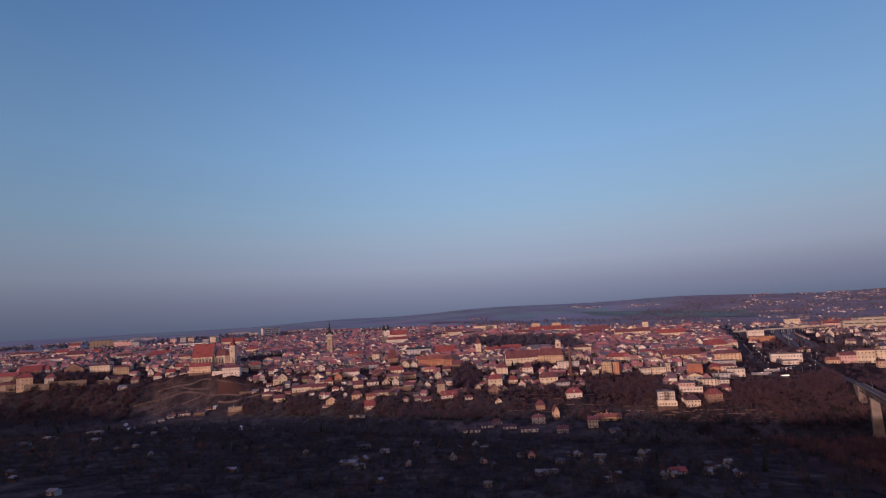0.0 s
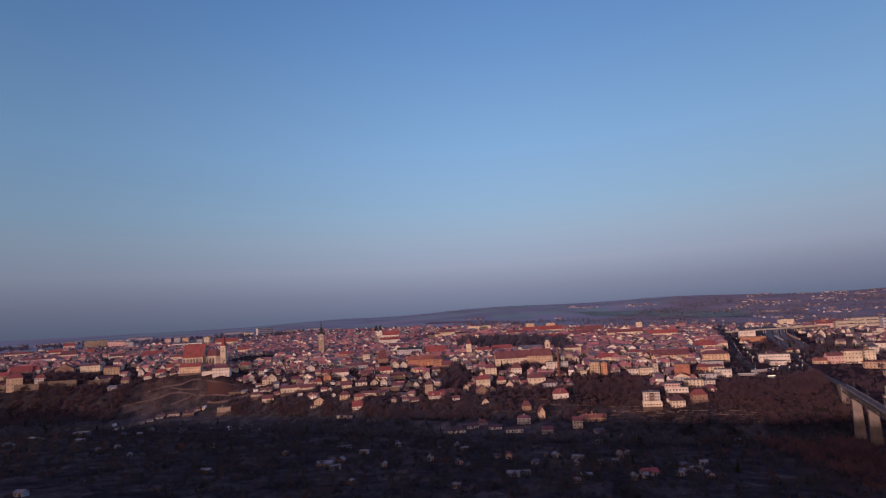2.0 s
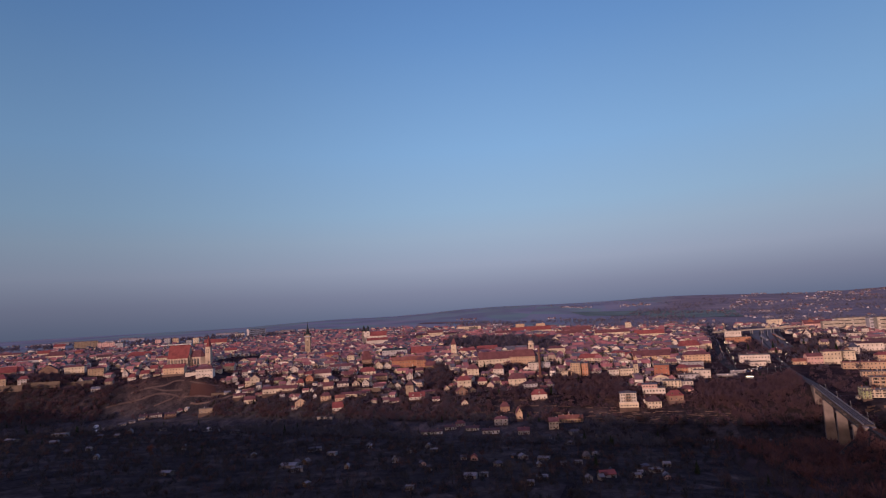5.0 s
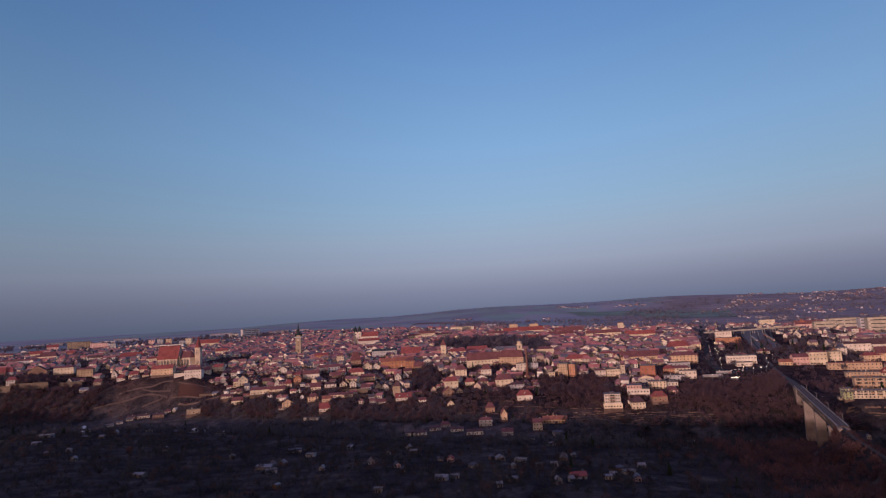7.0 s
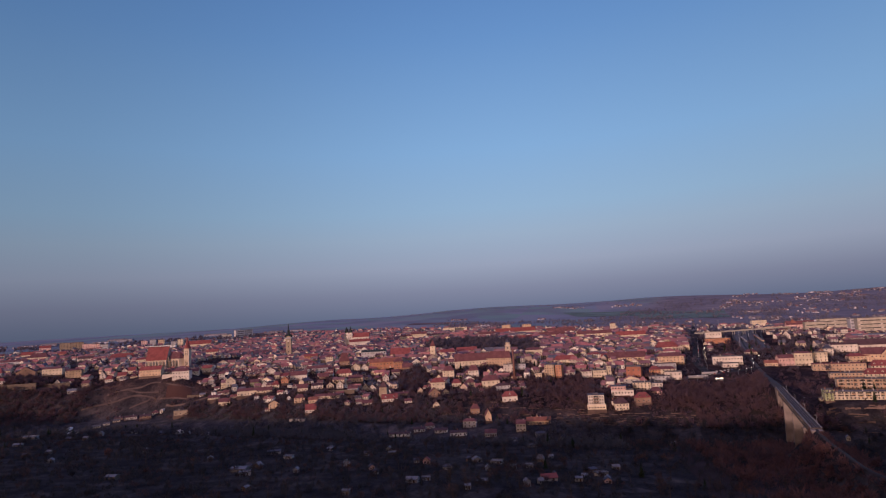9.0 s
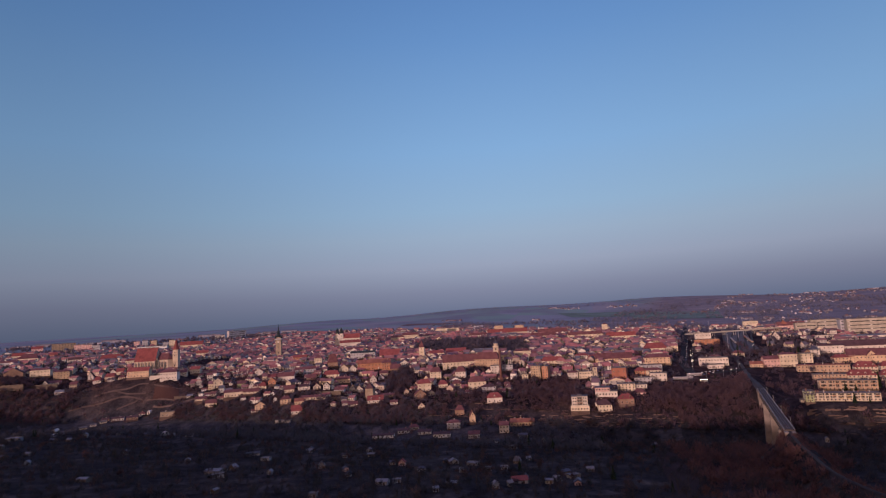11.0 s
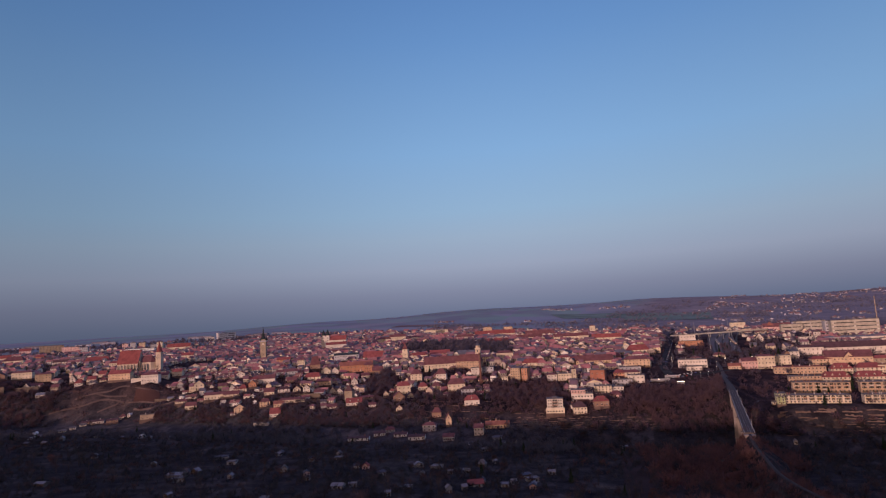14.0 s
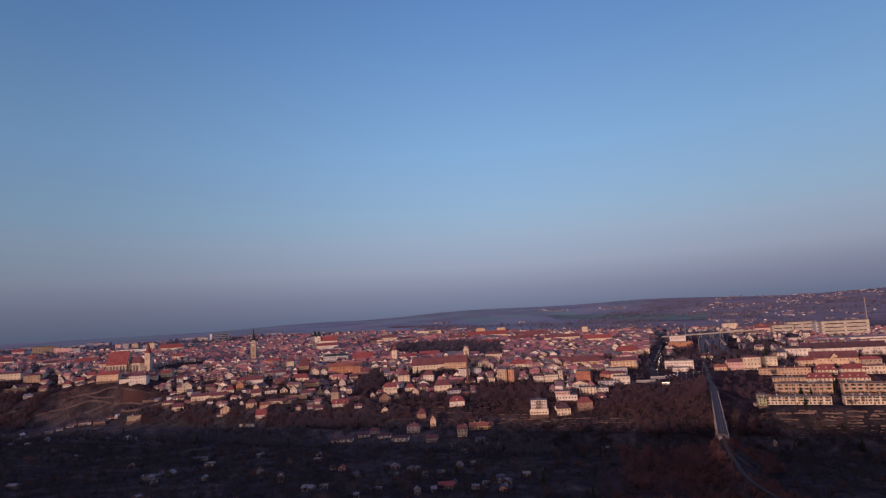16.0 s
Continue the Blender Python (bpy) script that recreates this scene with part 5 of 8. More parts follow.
house(648, 797, 12.3, 11, 10.2, 6.5, "gable", -12, PLASTER["yellow"], TILE["brown"], 2, 3, z=45.8,
      label="ochre-yellow two-storey house with a brown tiled gable roof")
house(619, 807, 26.6, 11, 7.7, 3.8, "hip", -10, PLASTER["yellow"], TILE["red"], 2, 6, chimneys=2, z=46.7,
      label="ochre-yellow two-storey house with a red tiled hipped roof")
house(687, 784, 25.3, 11, 8.9, 3.7, "hip", -19, PLASTER["stone"], TILE["red"], 2, 5, chimneys=2, z=44.6,
      label="bare stone two-storey house with a red tiled hipped roof")
house(737, 913, 115.5, 20, 11.1, 7.8, "long", -17, PLASTER["white"], TILE["dark"], 2, 16, side=3, chimneys=2, plinth=4, name="town_building", category="building",
      label="white two-storey block with a dark brown tiled ridge roof")
house(665, 905, 34.4, 11, 11.2, 2.6, "long", -19, PLASTER["white"], TILE["dark"], 2, 6, chimneys=2, plinth=6, z=51.4, name="town_building", category="building",
      label="white two-storey block with a dark brown tiled ridge roof")
house(628, 885, 12.1, 11, 10.4, 5.5, "tent", -15, PLASTER["white"], TILE["slate"], 3, 2, chimneys=0,
      label="white three-storey house with a slate-grey pointed roof")
house(619, 889, 10.7, 9, 6.0, 4.6, "gable", -11, PLASTER["brown"], TILE["dark"], 2, 2,
      label="brown two-storey house with a dark brown tiled gable roof")
house(885, 1117, 145.1, 40, 6.3, 1.1, "flat", -19, PLASTER["white"], TILE["pale"], 1, 1, side=0, chimneys=2, plinth=4, ww=138, wh=1.9, z=53.1, name="hall", category="building", door=False,
      label="white single-storey block with a pale sheet-metal roof")
house(947, 1214, 84.9, 20, 30.2, 1.2, "flat", -18, PLASTER["concrete"], TILE["flat"], 4, 1, side=0, chimneys=2, plinth=6, ww=81, wh=1.9, z=56.4, name="apartment_building", category="apartment building", door=False,
      label="concrete four-storey block with a flat grey roof")
house(944, 1283, 26.2, 20, 27.0, 1.2, "flat", -15, PLASTER["grey"], TILE["flat"], 4, 1, side=0, chimneys=2, ww=25, wh=1.9, z=56.8, name="apartment_building", category="apartment building", door=False,
      label="grey four-storey block with a flat grey roof")
house(947, 1362, 61.4, 18, 23.5, 1.3, "flat", -12, PLASTER["concrete"], TILE["flat"], 3, 1, side=0, chimneys=2, plinth=4, ww=58, wh=1.9, z=59.6, name="apartment_building", category="apartment building", door=False,
      label="concrete three-storey block with a flat grey roof")
house(898, 1352, 43.7, 18, 18.1, 1.3, "flat", -18, PLASTER["concrete"], TILE["flat"], 2, 1, side=0, chimneys=2, plinth=4, ww=41, wh=1.9, z=60.2, name="hall", category="building", door=False,
      label="concrete two-storey block with a flat grey roof")
house(826, 1144, 10.7, 9, 15.4, 1.1, "flat", -24, PLASTER["white"], TILE["flat"], 3, 2, side=0, z=54.5, name="apartment_building", category="apartment building",
      label="white three-storey house with a flat grey roof")
house(800, 1130, 30.4, 11, 8.7, 1.1, "flat", -15, PLASTER["white"], TILE["flat"], 2, 5, side=0, chimneys=2, z=54.5, name="hall", category="building",
      label="white two-storey block with a flat grey roof")
house(862, 1004, 24.7, 11, 11.5, 1.0, "flat", -24, PLASTER["white"], TILE["flat"], 2, 5, chimneys=2, plinth=6, z=50.3,
      label="white two-storey house with a flat grey roof")
house(429, 627, 12.7, 10, 1.8, 0.6, "flat", -21, PLASTER["white"], TILE["pale"], 1, 3, z=32.5,
      label="white single-storey house with a pale sheet-metal roof")
house(442, 604, 6.5, 6, 2.3, 0.6, "flat", -17, PLASTER["cream"], TILE["flat"], 1, 2, z=33.7,
      label="cream single-storey house with a flat grey roof")


# ---- landmarks ----
def gothic_church():
    """Parish church: tall nave under a steep red roof, lower choir, slim tower with a spire."""
    root = new("parish_church")
    root.matrix_basis = pose(-461, 1051, height(-461, 1051))
    g = 76 - height(-461, 1051)
    stone, red = PLASTER["ashlar"], TILE["red"]
    nave = wall_shell("long", 37, 22, 17 + g, 22, 8).mesh("wall", [stone])
    part("wall", nave, root, "tall nave wall of pale stone")
    part("roof", roof_shell("long", 37, 22, 17 + g, 22, 0.6).mesh("roof", [red]), root, "steep red tiled nave roof")
    arch = Shell()
    arch.add([(-0.9, -0.06, 0), (0.9, -0.06, 0), (0.9, -0.06, 7.5), (0.45, -0.06, 9), (0, -0.06, 9.7), (-0.45, -0.06, 9), (-0.9, -0.06, 7.5)], [tuple(range(7))], 1)
    for sx in (-1, 1):
        arch.box(sx * 1.0 - 0.12, sx * 1.0 + 0.12, -0.14, 0.05, 0, 8.6)
    arch.box(-1.1, 1.1, -0.2, 0.05, -0.25, 0)
    arch = arch.mesh("gothic_window", [stone, M_GLASS])
    prop = Shell().box(-0.7, 0.7, -2.6, 0, -8, 8).box(-0.6, 0.6, -1.6, 0, 8, 13.5)
    prop.add([(-0.6, -1.6, 13.5), (0.6, -1.6, 13.5), (0.6, 0, 15.6), (-0.6, 0, 15.6)], [(0, 1, 2, 3)])
    prop = prop.mesh("buttress", [stone])
    for i in range(7):
        part("buttress", prop, root, "", pose(-17.8 + i * 5.95, -11, g))
        if i < 6:
            part("window", arch, root, "tall pointed window", pose(-14.8 + i * 5.95, -11, g + 4.5))
    # choir, east of the nave, with a five-sided end
    choir = Shell()
    ring = [(0, -8), (18, -8), (24, -3.5), (24, 3.5), (18, 8), (0, 8)]
    n_r = len(ring)
    lo, hi = [(x, y, -8) for x, y in ring], [(x, y, 17 + g) for x, y in ring]
    choir.add(lo + hi, [(i, (i + 1) % n_r, n_r + (i + 1) % n_r, n_r + i) for i in range(n_r)] + [tuple(range(n_r, 2 * n_r))])
    part("choir", choir.mesh("choir", [stone]), root, "lower choir wall with pointed windows", pose(21, 2, 0))
    cover = Shell()
    cover.add([(x * 1.03 - 0.3, y * 1.06, 16.9 + g) for x, y in ring] + [(0, 0, 28.5 + g), (17, 0, 28.5 + g)],
              [(0, 1, 7, 6), (1, 2, 7), (2, 3, 7), (3, 4, 7), (4, 5, 6, 7), (5, 0, 6), tuple(reversed(range(6)))])
    part("choir_roof", cover.mesh("choir_roof", [TILE["brown"]]), root, "brown tiled choir roof", pose(21, 2, 0))
    for i in range(3):
        part("window", arch, root, "tall pointed window", pose(25 + i * 5.2, -6.0, g + 4.5))
        part("buttress", prop, root, "", pose(22.4 + i * 5.2, -6, g))
    part("gable_wall", Shell().box(18.5, 21.5, -9, 10, -8, 20 + g).mesh("gable_wall", [PLASTER["stone"]]), root)
    tower = Shell().box(-4.6, 4.6, -4.6, 4.6, -8, 33 + g).box(-4.9, 4.9, -4.9, 4.9, 20 + g, 20.6 + g).box(-5, 5, -5, 5, 33 + g, 33.7 + g)
    t = part("tower", tower.mesh("tower", [stone]), root, "square bell tower of pale stone", pose(52, -1, 0))
    part("spire", Shell().ring(8, [(5.6, 33.7 + g), (3.8, 39 + g), (0.2, 54 + g)], 0, True, None, math.pi / 8).mesh("spire", [red]), t, "pointed red spire")
    for z in (24, 28.5):
        for sx in (-1.6, 1.6):
            part("window", WINDOW, t, "", pose(sx, -4.6, z + g) @ Matrix.Diagonal((1.2, 1, 2.8, 1)))
            part("window", WINDOW, t, "", pose(-4.6, sx, z + g, 0, 0, -90) @ Matrix.Diagonal((1.2, 1, 2.8, 1)))
    return tagged(root, "pale gothic church with steep red roof and spired tower", "church")


def town_hall_tower():
    root = new("town_hall_tower")
    x, y = -260, 1172
    root.matrix_basis = pose(x, y, height(x, y), 0, 0, 6)
    g = 114 - height(x, y)
    part("shaft", Shell().box(-5.2, 5.2, -5.2, 5.2, -4, g).box(-5.5, 5.5, -5.5, 5.5, g - 14, g - 13.4).mesh("shaft", [PLASTER["stone"]]), root, "square stone shaft")
    part("gallery", Shell().box(-7, 7, -7, 7, g, g + 1.2).box(-7, 7, -7, -6.7, g + 1.2, g + 2.4).box(-7, 7, 6.7, 7, g + 1.2, g + 2.4)
         .box(-7, -6.7, -6.7, 6.7, g + 1.2, g + 2.4).box(6.7, 7, -6.7, 6.7, g + 1.2, g + 2.4).mesh("gallery", [PLASTER["grey"]]), root, "overhanging gallery")
    part("lantern", Shell().box(-4.2, 4.2, -4.2, 4.2, g + 1.2, g + 5).mesh("lantern", [PLASTER["stone"]]), root)
    top = part("spire", Shell().ring(8, [(5.4, g + 5), (4.4, g + 8), (2.6, g + 10.6), (2.5, g + 11.4), (2.5, g + 14), (3.0, g + 14.5), (1.4, g + 18), (0.9, g + 19.8), (1.2, g + 20.6), (0.12, g + 31)], 0, True, None, math.pi / 8)
               .mesh("spire", [TILE["copper"]]), root, "stepped green copper spire")
    turret = Shell().ring(6, [(1.1, 0), (1.1, 2.6), (1.4, 2.8), (0.1, 6.8)]).mesh("turret", [TILE["copper"]])
    for sx in (-1, 1):
        for sy in (-1, 1):
            part("turret", turret, top, "", pose(sx * 5.4, sy * 5.4, g + 2.4))
    for z in (8, 16, 26):
        part("window", WINDOW, root, "", pose(0, -5.2, g - z) @ Matrix.Diagonal((1.3, 1, 2.6, 1)))
    part("clock_face", Shell().ring(20, [(1.9, 0), (1.9, 0.15)], 0, True, Matrix.Translation((0, -5.2, g - 4.5)) @ Matrix.Rotation(math.pi / 2, 4, "X")).mesh("clock_face", [PLASTER["white"]]), root, "round pale clock face")
    return tagged(root, "slender stone town hall tower with a green copper spire", "tower")


def twin_church():
    root = new("abbey_church")
    x, y = -150, 1302
    root.matrix_basis = pose(x, y, height(x, y))
    g = 97 - height(x, y)
    white = PLASTER["white"]
    part("front", Shell().box(-21, -3, -7, 7, -3, 17 + g).mesh("front", [white]), root, "white twin-towered front")
    part("nave", wall_shell("long", 37, 14, 9 + g, 9, 3).mesh("nave", [white]), root, "", pose(15.5, 0, 0))
    part("nave_roof", roof_shell("long", 37, 14, 9 + g, 9, 0.5).mesh("nave_roof", [TILE["red"]]), root, "red tiled nave roof", pose(15.5, 0, 0))
    tower = Shell().box(-3, 3, -3, 3, 0, 2.6).box(-3.3, 3.3, -3.3, 3.3, 2.2, 2.6).mesh("tower", [white])
    helm = Shell().ring(8, [(4.4, 0), (4.2, 2.6), (2.8, 4.8), (2.5, 6.2), (3.0, 6.8), (0.2, 13.0)], 0, True, None, math.pi / 8).mesh("helm", [TILE["copper"]])
    for sx in (-16.5, -7.5):
        t = part("tower", tower, root, "", pose(sx, -2, 17 + g))
        part("helm", helm, t, "dark copper helm", pose(0, 0, 2.6))
        for z in (-3, -9):
            part("window", WINDOW, t, "", pose(0, -5, z) @ Matrix.Diagonal((1.6, 1, 2.6, 1)))
    for i in range(5):
        part("window", WINDOW, root, "", pose(2 + i * 6.6, -7, 4.5 + g) @ Matrix.Diagonal((1.8, 1, 4, 1)))
    return tagged(root, "white church with two dark copper helms and a red roof", "church")


def square_tower(x, y, w, z_eave, z_tip, wall, tile, label, name="tower", rows=3):
    root = new(name)
    h = height(x, y)
    root.matrix_basis = pose(x, y, h, 0, 0, -8)
    part("shaft", Shell().box(-w / 2, w / 2, -w / 2, w / 2, -5, z_eave - h).box(-w / 2 - 0.25, w / 2 + 0.25, -w / 2 - 0.25, w / 2 + 0.25, z_eave - h - 0.5, z_eave - h).mesh("shaft", [wall]), root)
    part("roof", roof_shell("tent", w, w, z_eave - h, z_tip - z_eave, 0.5).mesh("roof", [tile]), root)
    for i in range(rows):
        part("window", WINDOW, root, "", pose(0, -w / 2, (z_eave - h) * (i + 0.6) / rows) @ Matrix.Diagonal((1.1, 1, 1.8, 1)))
        part("window", WINDOW, root, "", pose(-w / 2, 0, (z_eave - h) * (i + 0.6) / rows, 0, 0, -90) @ Matrix.Diagonal((1.1, 1, 1.8, 1)))
    return tagged(root, label, "tower")


def stack(x, y, z_top, r0, r1, mat, label):
    root = new("factory_chimney")
    h = height(x, y)
    root.matrix_basis = pose(x, y, h)
    part("shaft", Shell().ring(14, [(r0, -3), (r1, z_top - h)]).mesh("shaft", [mat], True), root)
    part("crown", Shell().ring(14, [(r1 + 0.1, z_top - h - 2.2), (r1 + 0.45, z_top - h - 1.4), (r1 + 0.45, z_top - h + 0.3)]).mesh("crown", [mat]), root)
    part("plinth", Shell().box(-r0 - 0.8, r0 + 0.8, -r0 - 0.8, r0 + 0.8, -3, 5).mesh("plinth", [mat]), root)
    return tagged(root, label, "chimney")


gothic_church()
town_hall_tower()
twin_church()
square_tower(-28, 821, 11, 48, 56, PLASTER["stone"], TILE["dark"], "square stone defence tower with a pointed tiled roof", "defence_tower", 2)
square_tower(34, 1053, 9.5, 89, 100, PLASTER["cream"], TILE["brown"], "cream town tower with a pointed brown roof")


def domed_tower(x, y, w, z_eave, label):
    """Baroque church tower: square shaft with cornices, a bell-shaped copper helm and a lantern."""
    root = new("church_tower")
    h = height(x, y)
    g = z_eave - h
    root.matrix_basis = pose(x, y, h, 0, 0, -10)
    a = w / 2
    part("shaft", Shell().box(-a, a, -a, a, -5, g).mesh("shaft", [PLASTER["ashlar"]]), root)
    for z in (g - 10, g - 0.9):
        part("cornice", Shell().box(-a - 0.6, a + 0.6, -a - 0.6, a + 0.6, z, z + 0.9).mesh("cornice", [PLASTER["cream"]]), root, "cream moulded cornice")
    part("gallery", Shell().ring(8, [(a * 0.86, g), (a * 0.86, g + 3.6), (a * 1.0, g + 3.7), (a * 1.0, g + 4.2)], 0, True, None, math.pi / 8).mesh("gallery", [PLASTER["ashlar"]]), root, "eight-sided top storey")
    helm = part("helm", Shell().ring(8, [(a * 1.0, g + 4.2), (a * 0.86, g + 5.6), (a * 0.45, g + 6.9), (a * 0.3, g + 7.3), (a * 0.3, g + 8.6), (0.1, g + 10.4)], 0, True, None, math.pi / 8).mesh("helm", [TILE["slate"]]), root, "low grey domed helm with a lantern")
    part("finial", Shell().ring(6, [(0.12, g + 10.3), (0.06, g + 12)]).mesh("finial", [M_METAL]), helm)
    for z in (g - 4.5, g - 13):
        for k in (0, 1):
            m = pose(0, -a, z) if k == 0 else pose(-a, 0, z, 0, 0, -90)
            part("window", WINDOW, root, "tall sound window", m @ Matrix.Diagonal((1.8, 1, 3.4, 1)))
    return tagged(root, label, "church tower")


domed_tower(160, 957, 8.4, 88, "pale stone baroque tower with cream cornices and a grey dome")
M_BRICK = varied("red_brickwork", [(0, (0.15, 0.078, 0.066)), (1, (0.20, 0.100, 0.082))], constant=False, scale=1.5)
stack(157, 846, 87, 1.9, 1.4, M_BRICK, "tall round brick factory chimney among roofs")
stack(1012, 1235, 131, 1.3, 0.7, PLASTER["stone"], "tall slim chimney behind the long factory")
house(284, 816, 5.2, 5.2, 14, 1.5, "tent", 0, PLASTER["cream"], TILE["brown"], 3, 1, 1, name="stair_tower", category="tower", label="round-looking cream stair tower beside a villa", door=False)


# ---- railway viaduct ----
def viaduct():
    """Steel girder deck on three tall stone piers, with a single track; local y runs along the deck, northwards."""
    root = new("railway_viaduct")
    a, b = Vector((321, 416, 48.6)), Vector((401.5, 607, 49.3))
    way = b - a
    n_len = way.to_2d().length
    root.matrix_basis = pose(a.x, a.y, a.z, 0, 0, math.degrees(math.atan2(way.y, way.x)) - 90)
    steel, stone = M_GIRDER, M_PIER
    part("deck", Shell().box(-3.3, 3.3, 0, n_len, -0.9, -0.1).mesh("deck", [M_DECK]), root, "grey deck slab with walkways")
    part("ballast", Shell().box(-1.9, 1.9, 0, n_len, -0.1, 0.3).mesh("ballast", [M_BALLAST]), root, "brown track ballast")
    for sx in (-0.75, 0.75):
        part("rail", Shell().box(sx - 0.05, sx + 0.05, 0, n_len, 0.3, 0.48).mesh("rail", [M_RAIL]), root)
    post = Shell().box(-0.06, 0.06, -0.06, 0.06, -0.1, 1.15).mesh("railing_post", [M_METAL])
    for sx in (-1, 1):
        part("railing", Shell().box(sx * 3.2 - 0.05, sx * 3.2 + 0.05, 0, n_len, 1.02, 1.14).box(sx * 3.2 - 0.04, sx * 3.2 + 0.04, 0, n_len, 0.5, 0.58).mesh("railing", [M_METAL]), root, "grey tubular railing")
        part("kerb", Shell().box(sx * 3.25 - 0.2, sx * 3.25 + 0.2, 0, n_len, -0.1, 0.3).mesh("kerb", [M_PIER]), root, "pale edge beam of the deck")
        for i in range(int(n_len / 9) + 1):
            part("railing_post", post, root, "", pose(sx * 3.2, min(n_len - 0.1, 0.1 + i * 9.0), 0))
        # truss girder: two chords, posts and diagonals
        g = Shell().box(sx * 2.2 - 0.3, sx * 2.2 + 0.3, 0, n_len, -1.6, -0.9).box(sx * 2.2 - 0.3, sx * 2.2 + 0.3, 0, n_len, -6.3, -5.6)
        n_bay = 30
        for k in range(n_bay):
            y0, y1 = n_len * k / n_bay, n_len * (k + 1) / n_bay
            g.box(sx * 2.2 - 0.16, sx * 2.2 + 0.16, y0, y0 + 0.35, -5.6, -1.6)
            za, zb = (-5.6, -1.6) if k % 2 else (-1.6, -5.6)
            g.add([(sx * 2.2 - 0.14, y0, za), (sx * 2.2 + 0.14, y0, za), (sx * 2.2 + 0.14, y0 + 0.45, za), (sx * 2.2 - 0.14, y0 + 0.45, za),
                   (sx * 2.2 - 0.14, y1 - 0.45, zb), (sx * 2.2 + 0.14, y1 - 0.45, zb), (sx * 2.2 + 0.14, y1, zb), (sx * 2.2 - 0.14, y1, zb)],
                  [(0, 1, 5, 4), (1, 2, 6, 5), (2, 3, 7, 6), (3, 0, 4, 7)])
        part("girder", g.mesh("girder", [steel]), root, "dark steel lattice girder")
    brace = Shell().box(-1.9, 1.9, -0.12, 0.12, -5.8, -5.5).box(-1.9, 1.9, -0.12, 0.12, -1.5, -1.2).mesh("cross_brace", [steel])
    for i in range(1, int(n_len / 14)):
        part("cross_brace", brace, root, "", pose(0, i * 14.0, 0))
    for y_at in (558, 503, 449):
        f_at = (y_at - a.y) / way.y
        q = a + way * f_at
        foot = height(q.x, q.y) - q.z - 4
        pier = Shell()
        top = -6.3
        v = []
        for gx, gy, z in ((4.4, 2.5, foot), (3.4, 1.7, top - 1.8), (3.8, 2.1, top - 1.8), (3.8, 2.1, top)):
            v += [(-gx, -gy, z), (gx, -gy, z), (gx, gy, z), (-gx, gy, z)]
        f = [(k * 4 + i, k * 4 + (i + 1) % 4, k * 4 + 4 + (i + 1) % 4, k * 4 + 4 + i) for k in range(3) for i in range(4)] + [(12, 13, 14, 15)]
        pier.add(v, f)
        for k in range(1, 5):
            z = foot + (top - 1.8 - foot) * k / 5
            w = 4.4 - (k / 5)
            pier.box(-w - 0.12, w + 0.12, -2.5 + 0.16 * k - 0.12, 2.5 - 0.16 * k + 0.12, z, z + 0.35)
        part("pier", pier.mesh("pier", [stone]), root, "tall tapered pier of pale stone", pose(0, n_len * f_at, 0))
    for y0, y1, deep in ((-4, 3, 26), (n_len - 7, n_len + 12, 24)):
        part("abutment", Shell().box(-3.3, 3.3, y0, y1, -deep, -0.9).box(-3.6, 3.6, y0 - 0.2, y1, -1.7, -1.0).mesh("abutment", [stone]), root, "pale stone abutment")
    signal = Shell().box(-0.09, 0.09, -0.09, 0.09, -0.5, 6.5).box(-1.2, 0, -0.05, 0.05, 6.2, 6.3).mesh("signal_mast", [M_METAL])
    for y_at in (14, 66, 118, 170):
        part("mast", signal, root, "", pose(2.8, y_at, 0))
    return tagged(root, "railway viaduct with lattice girders on tall pale piers", "viaduct")


M_GIRDER = varied("girder_paint", [(0, (0.060, 0.056, 0.060)), (1, (0.085, 0.078, 0.080))], constant=False, scale=0.6)
M_DECK = varied("deck_concrete", [(0, (0.090, 0.074, 0.068)), (1, (0.125, 0.102, 0.092))], constant=False, scale=0.6)
M_PIER = varied("viaduct_masonry", [(0, (0.20, 0.165, 0.145)), (1, (0.27, 0.222, 0.195))], constant=False, scale=0.6)
M_BALLAST = varied("ballast", [(0, (0.062, 0.047, 0.042)), (1, (0.09, 0.068, 0.06))], constant=False, scale=3)
M_OLD_BALLAST = varied("weathered_ballast", [(0, (0.034, 0.027, 0.026)), (1, (0.048, 0.038, 0.036))], constant=False, scale=3)
M_YARD = varied("yard_gravel", [(0, (0.105, 0.088, 0.088)), (1, (0.14, 0.116, 0.112))], constant=False, scale=0.4)
M_RAIL, n_, l_, b_ = material("rail_steel", 0.5, 0.3)
b_.inputs["Base Color"].default_value = (0.16, 0.115, 0.095, 1)
viaduct()


